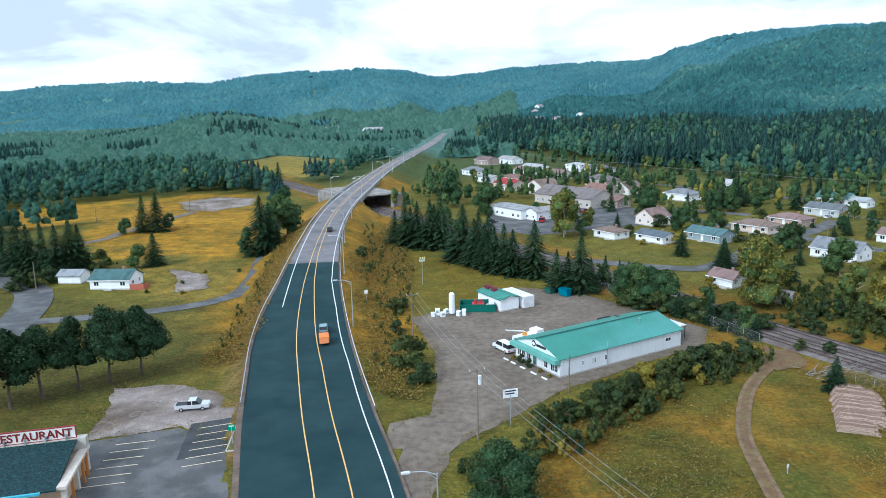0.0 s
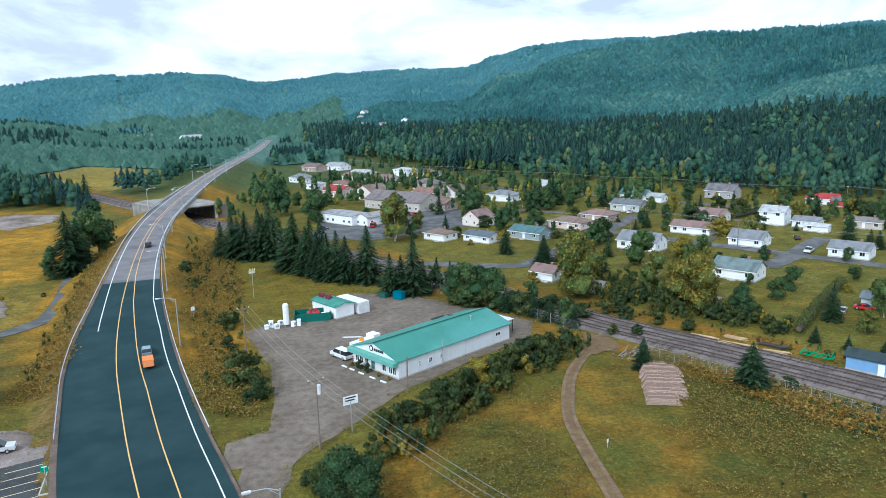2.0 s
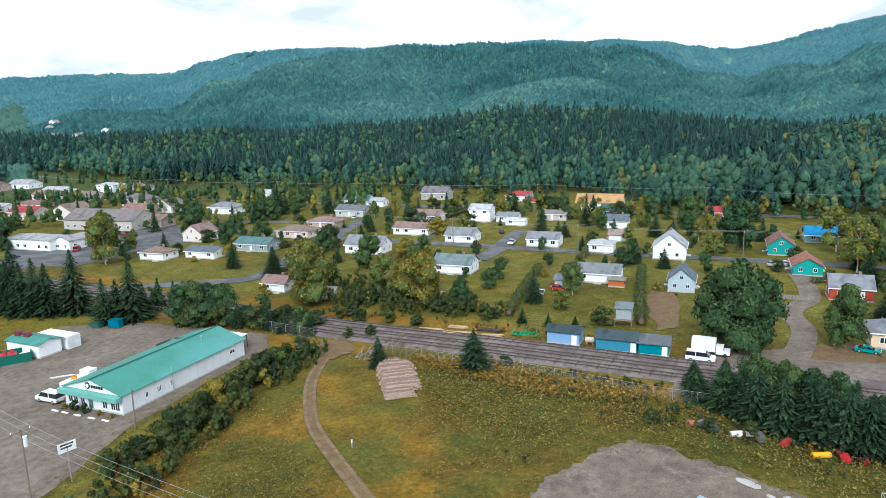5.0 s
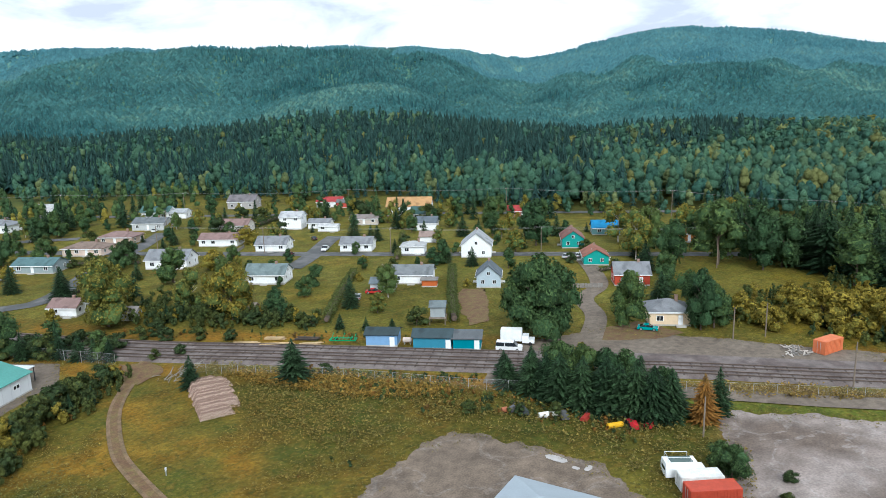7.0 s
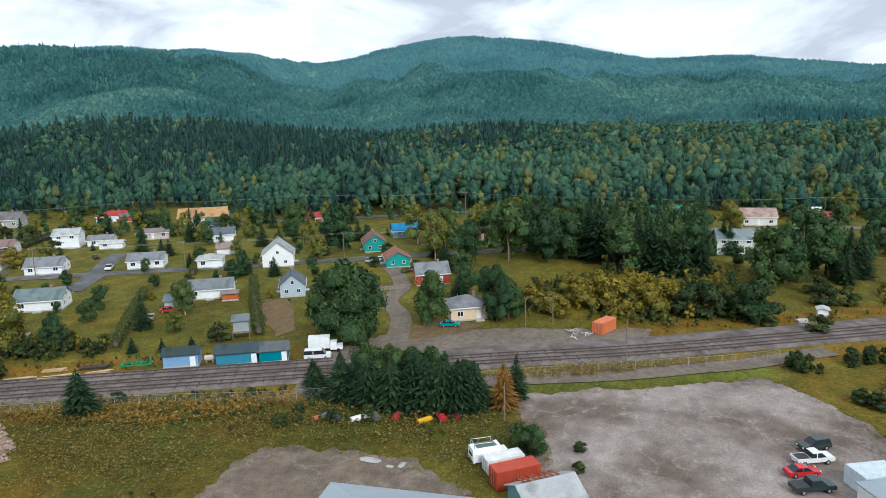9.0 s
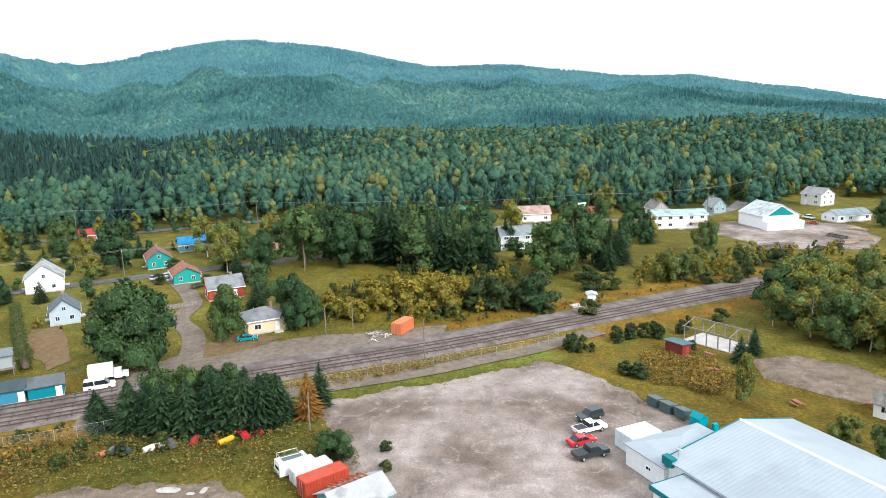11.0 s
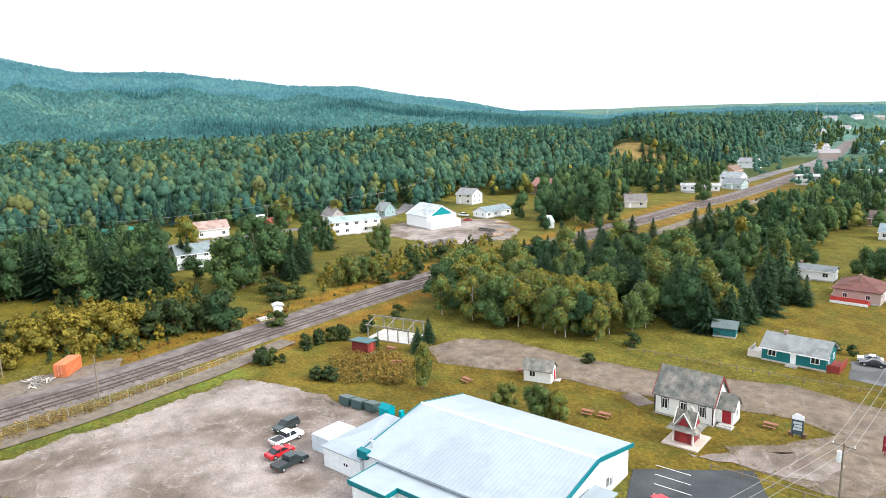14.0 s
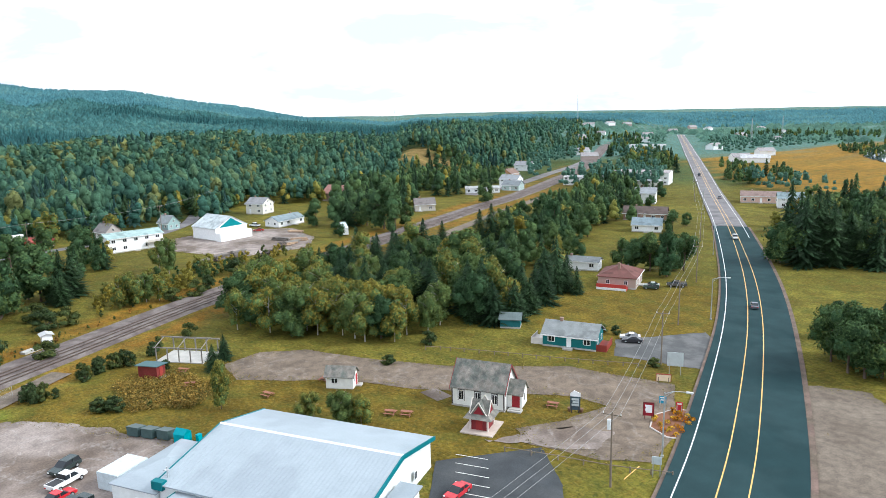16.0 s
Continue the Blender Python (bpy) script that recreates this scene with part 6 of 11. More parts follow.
def guard_rail(y0, y1, side, label):
    line = road[(road[:, 1] >= y0) & (road[:, 1] <= y1)]
    n = normals(line)
    off = side * (line[:, 3] + 0.45)
    path = np.column_stack([line[:, :2] + n * off[:, None], line[:, 2]])
    ob = thing("guard_rail", label, "guard rail", group="highway guard rails")
    ob.matrix_basis = pose(0, 0, 0)
    s, k = Shape(), len(path)
    for a, b in ((0.42, 0.56), (0.6, 0.74)):
        s.add([(p[0], p[1], p[2] + a) for p in path] + [(p[0] + side * q[0] * 0.05, p[1] + side * q[1] * 0.05, p[2] + b) for p, q in zip(path, n)] + [(p[0] + side * q[0] * 0.1, p[1] + side * q[1] * 0.1, p[2] + a) for p, q in zip(path, n)],
              [(i, i + 1, k + i + 1, k + i) for i in range(k - 1)] + [(k + i, k + i + 1, 2 * k + i + 1, 2 * k + i) for i in range(k - 1)])
    part("rail", s, material("rail_zinc", (0.78, 0.79, 0.79), 0.5, 0.08), ob)
    for i in range(0, k, 1):
        p = path[i] + np.array([*(n[i] * side * 0.15), 0])
        part("post", POST, None, ob, m=pose(p[0], p[1], p[2], 0, 0, math.degrees(math.atan2(n[i][1], n[i][0]))))
    return ob


guard_rail(97, 420, 1, "zinc guard rail along the highway embankment")
guard_rail(104, 420, -1, "zinc guard rail along the highway's west edge")

LAMP_POLE = Shape().tube((0, 0, -0.5), (0, 0, 9.6), 0.13, 0.08, 8).box(-0.2, 0.2, -0.2, 0.2, -0.3, 0.25).mesh("pole", STEEL)
LAMP_ARM = Shape().tube((0, 0, 9.4), (-1.2, 0, 9.95), 0.06, 0.055).tube((-1.2, 0, 9.95), (-2.9, 0, 10.1), 0.055, 0.05).tube((0, 0, 8.9), (-1.2, 0, 9.9), 0.035).mesh("arm", STEEL)
LAMP_HEAD = Shape().box(-3.7, -2.8, -0.16, 0.16, 10.0, 10.18).box(-3.6, -2.95, -0.12, 0.12, 9.93, 10.0).mesh("lamp_head", paint((0.6, 0.61, 0.62), 0.4))
for y0, side in ((62, 1), (140, 1), (178, 1), (215, 1), (255, 1), (300, 1), (345, 1), (395, 1), (450, 1), (520, 1), (600, 1), (690, 1), (310, -1), (380, -1), (460, -1), (550, -1), (-87, 1), (-150, 1), (-215, 1), (-300, 1), (-400, 1)):
    i = int(np.argmin(np.abs(road[:, 1] - y0)))
    n = normals(road)[i] * side
    x, y = road[i, :2] + n * (road[i, 3] + 1.5)
    lamp = thing("street_lamp", "galvanised highway lamp post with a curved arm", "street lamp", x, y, max(ground_z(x, y), 0), math.degrees(math.atan2(n[1], n[0])), group="highway lamps")
    part("pole", LAMP_POLE, None, lamp)
    part("arm", LAMP_ARM, None, lamp)
    part("lamp_head", LAMP_HEAD, None, lamp)


def power_pole(x, y, high, rot=0.0, arms=True, can=False, label="weathered wooden power pole with a crossarm", lean=0.0):
    ob = thing("power_pole", label, "utility pole", x, y, ground_z(x, y), rot, group="power poles")
    part("shaft", Shape().tube((0, 0, -0.3), (lean, 0, high), 0.15, 0.1, 8), WOOD_POLE, ob)
    if arms:
        part("crossarm", Shape().box(-1.2, 1.2, -0.06, 0.06, high - 0.45, high - 0.32), WOOD_POLE, ob)
        for px in (-1.1, 0, 1.1):
            part("insulator", Shape().tube((px, 0, high - 0.32), (px, 0, high - 0.1), 0.06), paint(WHITE), ob)
    if can:
        part("transformer", Shape().tube((0.35, 0, high - 2.4), (0.35, 0, high - 1.1), 0.28, 0.28, 12), paint((0.7, 0.72, 0.74)), ob)
    return ob


def wires(points, offsets, name="power_line"):
    """Sagging cables from pole top to pole top."""
    ob = thing(name, "sagging power cables between wooden poles", "cable")
    for o in offsets:
        s = Shape()
        for (x0, y0, z0, r0), (x1, y1, z1, r1) in zip(points, points[1:]):
            a = Vector((x0 + o * math.cos(radians(r0)), y0 + o * math.sin(radians(r0)), z0))
            b = Vector((x1 + o * math.cos(radians(r1)), y1 + o * math.sin(radians(r1)), z1))
            k, span = 8, (b - a).length
            for i in range(k):
                u, v = i / k, (i + 1) / k
                s.tube(a.lerp(b, u) - Vector((0, 0, span * 0.06 * u * (1 - u))), a.lerp(b, v) - Vector((0, 0, span * 0.06 * v * (1 - v))), 0.022, None, 4)
        part("cable", s, paint((0.3, 0.3, 0.3)), ob)
    return ob


LINE_A = [(-6.5, 135.5, 9.6, 15), (4.3, 91.1, 10.6, 20), (22, 48, 10.4, 22), (34, -10, 10.4, 20), (45.8, -70.4, 10.4, 25), (67.3, -112.8, 10.4, 30), (79.1, -136.5, 10.4, 30), (97.6, -173.4, 10.4, 30), (130, -228, 10.4, 30), (190, -320, 10.4, 30)]
for i, (x, y, h, rot) in enumerate(LINE_A):
    power_pole(x, y, h, rot, can=i in (1, 4))
wires(LINE_A, (-1.1, 0.0, 1.1))
LINE_B = [(60, 520, 11, 60), (112, 418, 11, 60), (150, 350, 11, 60), (183, 298, 11, 60), (227, 232, 11, 60), (263, 168, 11, 60), (284, 100, 11, 60), (276, 40, 11, 80), (288, -40, 11, 100), (302, -92, 11, 110), (345, -130, 11, 110)]
for x, y, h, rot in LINE_B:
    power_pole(x, y, h, rot)
wires([(x, y, h + ground_z(x, y), r) for x, y, h, r in LINE_B], (-1.1, 1.1))
LINE_C = [(152, 262, 9, 40), (128, 228, 9, 40), (145, 190, 9, 0), (165, 150, 9, 30), (190, 108, 9, 30), (232, 44, 9, 30)]
for x, y, h, rot in LINE_C:
    power_pole(x, y, h, rot)
wires(LINE_C, (-1.0, 1.0))
for x, y, h in ((138.9, 34.7, 6.5), (143.7, 29.8, 7.0), (123.8, 11.6, 8.0), (93.4, 26.0, 6.0), (19.8, 106.4, 6.5), (-110, 183, 8), (199, 56, 7), (-150, 300, 9), (-120, 330, 9)):
    power_pole(x, y, h, 0, False, label="bare weathered wooden pole standing alone", lean=0.15)


def sign_board(label, x, y, rot, w, h, z, face, posts=(-0.35, 0.35), bars=2, bar=(0.05, 0.05, 0.05), post=STEEL, thick=0.08, frame=None, name="road_sign"):
    ob = thing(name, label, "sign", x, y, ground_z(x, y), rot)
    part("board", Shape().box(-w / 2, w / 2, -thick / 2, thick / 2, z, z + h), paint(face, 0.5), ob)
    if frame:
        part("frame", Shape().box(-w / 2 - 0.1, w / 2 + 0.1, -thick, thick, z + h, z + h + 0.14).box(-w / 2 - 0.1, -w / 2, -thick, thick, z - 0.1, z + h).box(w / 2, w / 2 + 0.1, -thick, thick, z - 0.1, z + h), paint(frame), ob)
    for px in posts:
        part("post", Shape().box(px * w - 0.06, px * w + 0.06, -0.06, 0.06, -0.2, z + h * 0.6), post, ob)
    for i in range(bars):
        q = z + h * (0.8 - 0.62 * i / max(1, bars))
        for sy in (-1, 1):
            part("lettering_bar", Shape().box(-w * 0.36, w * (0.36 - 0.1 * (i % 2)), sy * (thick / 2 + 0.012) - 0.01, sy * (thick / 2 + 0.012) + 0.01, q - h * 0.09, q + h * 0.07), paint(bar), ob)
    return ob


sign_board("white two-line board on a black and white post", 9.3, 95.4, 15, 2.3, 1.3, 4.3, WHITE, posts=(0.0,), bars=2)
sign_board("small green road sign on the verge", -30.4, 91.5, 10, 0.9, 0.9, 1.9, (0.0, 0.3, 0.16), posts=(0.0,), bars=1, bar=WHITE)
pole_sign = sign_board("tall pole with a small board and lamps on the lawn", -5.6, 179.1, 10, 1.6, 0.8, 6.4, (0.55, 0.55, 0.5), posts=(0.0,), bars=1)
for sx in (-0.5, 0.1, 0.6):
    part("lamp", Shape().tube((sx, 0, 7.2), (sx + 0.15, 0, 7.6), 0.12, 0.2), paint((0.8, 0.75, 0.3)), pole_sign)
sign_board("bare metal back of a large roadside board", 62.6, -110.2, 36, 2.8, 2.6, 1.6, (0.5, 0.54, 0.55), bars=0)
sign_board("low cream notice board with a red cap", 61.4, -104.9, 36, 2.4, 1.2, 0.5, (0.75, 0.6, 0.42), bars=0, frame=(0.3, 0.05, 0.03), post=WOOD_POLE)
sign_board("pale roadside sign seen from behind", 43.4, -76.9, 36, 1.3, 1.1, 1.8, (0.5, 0.55, 0.57), bars=0)
sign_board("dark red upright welcome board with white lines", 54.6, -90.9, 36, 1.5, 2.1, 0.6, (0.3, 0.015, 0.03), bars=4, bar=WHITE, frame=(0.12, 0.02, 0.02), post=paint((0.2, 0.02, 0.03)))
sign_board("small blue sign with a white bar", 55.5, -96.0, 36, 1.1, 1.2, 0.9, (0.02, 0.28, 0.45), bars=2, bar=WHITE)
sign_board("small red square sign near the flower bed", 52.4, -95.9, 36, 1.0, 1.3, 0.8, (0.45, 0.03, 0.04), bars=1, bar=WHITE)
panel = sign_board("dark information panel with a white peaked top", 63.7, -84.2, 36, 1.6, 2.3, 0.5, (0.05, 0.08, 0.1), bars=3, bar=(0.5, 0.55, 0.55), post=paint(DARK))
part("peak", Shape().add([(-0.8, -0.06, 2.8), (0.8, -0.06, 2.8), (0.8, -0.06, 3.3), (0.2, -0.06, 3.8), (-0.8, -0.06, 3.4), (-0.8, 0.06, 2.8), (0.8, 0.06, 2.8), (0.8, 0.06, 3.3), (0.2, 0.06, 3.8), (-0.8, 0.06, 3.4)], [(0, 1, 2, 3, 4), (9, 8, 7, 6, 5), (0, 5, 6, 1), (1, 6, 7, 2), (2, 7, 8, 3), (3, 8, 9, 4), (4, 9, 5, 0)]), paint(WHITE), panel)
for px in (-0.9, 0.9):
    part("planter", Shape().tube((px, -0.5, 0), (px, -0.5, 0.6), 0.3, 0.4, 10), paint(BROWN), panel)
sign_board("small white marker post in the meadow", 42.5, 80.0, 30, 0.35, 0.5, 0.7, WHITE, posts=(0.0,), bars=0, name="marker_post")
sign_board("white board on a tall pole by the works", 284, -36, 100, 5.0, 2.4, 5.5, WHITE, posts=(-0.4,), bars=0)
sign_board("small road sign on the embankment", -18.8, 163, 10, 0.8, 0.9, 1.6, (0.7, 0.7, 0.68), posts=(0.0,), bars=0)

# ---- overpass ----
RAIL_FINE = spline(RAIL, 2.0)
under = RAIL_FINE[(RAIL_FINE[:, 1] > 292) & (RAIL_FINE[:, 1] < 392)]
un = normals(np.column_stack([under, np.zeros(len(under))]))
inner = np.abs(nearest(ROAD_LINE, under[:, 0], under[:, 1])[0]) < 11.0
OLD_CONCRETE = material("weathered_concrete", (0.3, 0.285, 0.26), 0.9, 0.2, 0.4, 6.0, second=(0.2, 0.185, 0.165), amount=0.35, patch=0.3, soft=0.3)
bridge = thing("overpass", "pale concrete road bridge over the railway", "bridge")


def wall_along(line, n, off, thick, z0, z1):
    s, k = Shape(), len(line)
    a, b = line + n * (off - thick / 2), line + n * (off + thick / 2)
    s.add([(*p, z0) for p in a] + [(*p, z1) for p in a] + [(*p, z1) for p in b] + [(*p, z0) for p in b],
          [(j * k + i, j * k + i + 1, ((j + 1) % 4) * k + i + 1, ((j + 1) % 4) * k + i) for i in range(k - 1) for j in range(4)] + [(0, k, 2 * k, 3 * k), (k - 1, 4 * k - 1, 3 * k - 1, 2 * k - 1)])
    return s


for o in (-11.2, 11.2):
    part("abutment", wall_along(under[inner], un[inner], o, 5.0, -0.2, 6.4), OLD_CONCRETE, bridge)
part("roof_slab", wall_along(under[inner], un[inner], 0, 21.0, 6.3, 6.95), OLD_CONCRETE, bridge)
for k in (np.where(inner)[0][0], np.where(inner)[0][-1]):
    a, b = under[k] - un[k] * 9.6, under[k] + un[k] * 9.6
    part("portal_beam", Shape().tube((*a, 6.4), (*b, 6.4), 0.55, None, 4), OLD_CONCRETE, bridge)
    for o in (-8.6, 8.6):
        c = under[k] + un[k] * o
        part("portal_post", Shape().box(c[0] - 0.6, c[0] + 0.6, c[1] - 0.6, c[1] + 0.6, 0, 6.9), OLD_CONCRETE, bridge)
for p, q in list(zip(under[inner], un[inner]))[::2]:
    for o in (6.6,):
        c = p + q * o
        part("column", Shape().box(c[0] - 0.4, c[0] + 0.4, c[1] - 0.4, c[1] + 0.4, 0, 6.4), OLD_CONCRETE, bridge)
deck = road[(road[:, 1] > 296) & (road[:, 1] < 384)]
part("deck", ribbon(deck, -deck[:, 3] - 0.8, deck[:, 3] + 0.8, -0.06, 1.2), OLD_CONCRETE, bridge)
part("deck_underside", ribbon(deck, deck[:, 3] + 0.8, -deck[:, 3] - 0.8, -1.2), OLD_CONCRETE, bridge)
for side in (-1, 1):
    n = normals(deck)
    part("parapet", wall_along(deck[:, :2] + n * (side * (deck[:, 3] + 0.9))[:, None], n, 0, 0.3, 6.2, 8.2), OLD_CONCRETE, bridge)

# ---- fences ----
FENCE_STEEL = material("dull_fence_steel", (0.38, 0.38, 0.37), 0.7, 0.15, 1.0, 12.0, metal=0.2)
FENCE_WIRE = bpy.data.materials.new("wire_mesh")
FENCE_WIRE.use_nodes = True
fn, fl = FENCE_WIRE.node_tree.nodes, FENCE_WIRE.node_tree.links
f_mix, f_clear = fn.new("ShaderNodeMixShader"), fn.new("ShaderNodeBsdfTransparent")
f_mix.inputs[0].default_value = 0.07
fn["Principled BSDF"].inputs["Base Color"].default_value = (0.4, 0.42, 0.42, 1)
fl.new(f_clear.outputs[0], f_mix.inputs[1])
fl.new(fn["Principled BSDF"].outputs[0], f_mix.inputs[2])
fl.new(f_mix.outputs[0], fn["Material Output"].inputs[0])
FENCE_POST = Shape().tube((0, 0, 0), (0, 0, 1), 0.032, None, 6).mesh("post", FENCE_STEEL)


def wire_fence(points, high, gap=3.0):
    line = spline(np.array([(*p, 0) for p in points], float), gap)
    ob = thing("wire_fence", "chain-link fence on galvanised posts", "fence", group="chain-link fences")
    for p in line:
        part("post", FENCE_POST, None, ob, m=pose(p[0], p[1], 0) @ Matrix.Diagonal((1, 1, high, 1)))
    s, k = Shape(), len(line)
    s.add([(p[0], p[1], 0.05) for p in line] + [(p[0], p[1], high - 0.05) for p in line], [(i, i + 1, k + i + 1, k + i) for i in range(k - 1)])
    part("mesh_panel", s, FENCE_WIRE, ob)
    t = Shape()
    for a, b in zip(line, line[1:]):
        t.tube((a[0], a[1], high), (b[0], b[1], high), 0.018, None, 4)
    part("top_rail", t, FENCE_STEEL, ob)


wire_fence([(35, 176), (37.5, 171.5), (45.7, 158.2), (50.5, 149.5), (55.4, 138.0), (60, 127)], 2.3)
wire_fence([(66, 111), (72, 99.5), (80, 85), (90, 61), (101, 44), (109, 31), (114.2, 21.0), (119.1, 11.8), (128.7, -7.1), (134.2, -14.9)], 1.9)


def rail_fence(points):
    line = spline(np.array([(*p, 0) for p in points], float), 2.6)
    ob = thing("rail_fence", "low weathered post-and-rail wooden fence", "fence", group="wooden rail fences")
    for p in line:
        part("post", Shape().box(-0.07, 0.07, -0.07, 0.07, 0, 0.85), WOOD_POLE, ob, m=pose(p[0], p[1], 0))
    for a, b in zip(line, line[1:]):
        part("rail", Shape().tube((a[0], a[1], 0.7), (b[0], b[1], 0.7), 0.06), WOOD_POLE, ob)


rail_fence([(61.7, -66.7), (55, -70.6), (48.6, -73.9), (42.0, -78.5)])
rail_fence([(104, -84.5), (101.8, -86.7), (90, -94.5), (80.4, -100.5), (69.2, -108.4)])



# ---- the hall ----
hall = thing("village_hall", "large white hall with a pale metal roof and teal trim", "hall", 72.4, -41.2, 0, 29.4)
METAL_ROOF = material("pale_metal_roof", (0.35, 0.395, 0.43), 0.5, 0.05, 0.3, 4.0, metal=0.1, second=(0.31, 0.35, 0.385), amount=0.3, patch=0.12)
HALL_WHITE, HALL_TEAL = paint((0.74, 0.77, 0.78), 0.6), paint((0.0, 0.15, 0.175), 0.5)
part("wall", Shape().side([(-9.3, 0), (12.4, 0), (12.4, 3.9), (0, 6.2), (-9.3, 4.3)], -13.6, 13.6), HALL_WHITE, hall)
part("roof_slope", Shape().side([(-9.8, 4.25), (0, 6.35), (0, 6.5), (-9.8, 4.4)], -14, 14), METAL_ROOF, hall)
part("roof_slope", Shape().side([(0, 6.35), (12.8, 3.95), (12.8, 4.1), (0, 6.5)], -14, 14), METAL_ROOF, hall)
for i in range(46):
    part("roof_seam", Shape().side([(0.05, 6.49), (12.8, 4.1), (12.8, 4.13), (0.05, 6.52)], -13.9 + i * 0.61, -13.87 + i * 0.61), METAL_ROOF, hall)
part("ridge_cap", Shape().side([(-0.3, 6.46), (0.3, 6.46), (0, 6.6)], -14.05, 14.05), paint((0.7, 0.73, 0.75)), hall)
for sx in (-14.05, 14.05):
    s = Shape().side([(-9.9, 3.9), (0, 5.95), (0, 6.56), (-9.9, 4.46)], sx - 0.08, sx + 0.08).side([(0, 5.95), (12.9, 3.6), (12.9, 4.16), (0, 6.56)], sx - 0.08, sx + 0.08)
    part("bargeboard", s, HALL_TEAL, hall, "teal trim board along the gable")
part("porch", Shape().box(-17.2, -14.2, 1.5, 9.5, 3.6, 3.8), METAL_ROOF, hall)
part("porch_wall", Shape().box(-16.9, -14.2, 1.9, 9.2, 0, 3.6), HALL_WHITE, hall)
part("front_annex", Shape().prism([(-13.6, 12.4), (10.4, 12.4), (10.4, 17.6), (4.8, 17.6), (4.8, 15.4), (-13.6, 15.4)], 0, 3.3), HALL_WHITE, hall)
part("annex_roof", Shape().prism([(-13.9, 12.45), (10.7, 12.45), (10.7, 17.9), (4.5, 17.9), (4.5, 15.7), (-13.9, 15.7)], 3.3, 3.55), METAL_ROOF, hall)
part("fascia", Shape().box(4.4, 10.8, 17.9, 18.0, 3.0, 3.62).box(4.4, 4.5, 15.7, 17.9, 3.0, 3.62).box(-13.9, 4.4, 15.7, 15.8, 3.0, 3.62).box(10.7, 10.8, 12.6, 17.9, 3.0, 3.62), HALL_TEAL, hall)
part("end_annex", Shape().box(13.7, 20.9, 0.5, 13.0, 0, 2.9), HALL_WHITE, hall)
part("end_annex_roof", roof_hip(7.2, 12.5, 2.9, 1.2, 0.25), METAL_ROOF, hall, m=pose(17.3, 6.75, 0, 0, 0, 0))
part("corner_trim", Shape().box(12.6, 14.3, 12.0, 12.9, 3.4, 4.5), HALL_TEAL, hall)
part("roof_vent", Shape().tube((13.4, 11.0, 4.2), (13.4, 11.0, 5.6), 0.09).tube((13.1, 11.3, 4.2), (13.1, 11.3, 5.3), 0.07).box(13.0, 13.6, 10.9, 11.4, 5.2, 5.3), STEEL, hall)
window(hall, 16.5, 13.0, 1.3, 1.0, 0.5, 180)
window(hall, -14.0, 7.6, 1.0, 0.8, 1.4, -90)
window(hall, -14.0, -3.4, 1.4, 0.8, 1.2, -90)
door(hall, -13.62, 10.6, 0.05, -90, (0.1, 0.12, 0.13))
container("pale blue storage container against the hall", 89.2, -22.2, 119, (0.55, 0.62, 0.66), 5.2, 3.6, 2.6)
flat_patch("hall_car_park", [(66, -57.5), (59, -71.5), (50, -66), (42, -58), (48, -44), (58, -50)], ASPHALT_DARK, "dark paved car park beside the hall", "car park", lift=0.08, ragged=0.1)
for i in range(5):
    a = Vector((63.5 - i * 1.9, -62 + i * 1.6, 0.1))
    structure("bay_line", Shape().box(-2.4, 2.4, -0.06, 0.06, 0, 0.012), paint((0.7, 0.7, 0.66)), "painted parking bay line", "road marking").matrix_basis = pose(a.x, a.y, a.z, 0, 0, 30)
structure("bay_line", Shape().box(-2.2, 2.2, -0.08, 0.08, 0, 0.012), LINE_YELLOW, "painted yellow bay line", "road marking").matrix_basis = pose(46.2, -75.4, 0.02, 0, 0, 100)
for i, (x, y) in enumerate(((103.2, -27.6), (101.0, -29.1), (98.9, -30.8))):
    c = thing("waste_bin", "dark grey-green waste bin with a sloped lid", "bin", x, y, 0.06, 32, group="bins behind the hall")
    part("tub", Shape().side([(-0.9, 0.1), (0.9, 0.1), (0.9, 1.5), (-0.9, 1.15)], -1.05, 1.05), paint((0.06, 0.1, 0.1), 0.6, 0.15), c)
    part("lid", Shape().side([(-0.98, 1.15), (0.98, 1.53), (0.98, 1.62), (-0.98, 1.24)], -1.1, 1.1), paint((0.09, 0.12, 0.12)), c)
c = thing("recycling_bin", "tall turquoise recycling bin with a peaked lid", "bin", 95.6, -32.2, 0.06, 32)
part("tub", Shape().box(-1.0, 1.0, -0.8, 0.8, 0, 1.6), paint((0.0, 0.3, 0.36), 0.5, 0.12), c)
part("lid", Shape().side([(-0.85, 1.6), (0.85, 1.6), (0, 2.3)], -1.05, 1.05), paint((0.0, 0.24, 0.29)), c)
c = thing("waste_cart", "small turquoise wheeled bin", "bin", 94.3, -34.2, 0, 20)
part("tub", Shape().box(-0.32, 0.32, -0.35, 0.35, 0.05, 1.15), paint((0.0, 0.35, 0.42)), c)
part("lid", Shape().box(-0.35, 0.35, -0.4, 0.4, 1.15, 1.22), paint((0.0, 0.28, 0.34)), c)

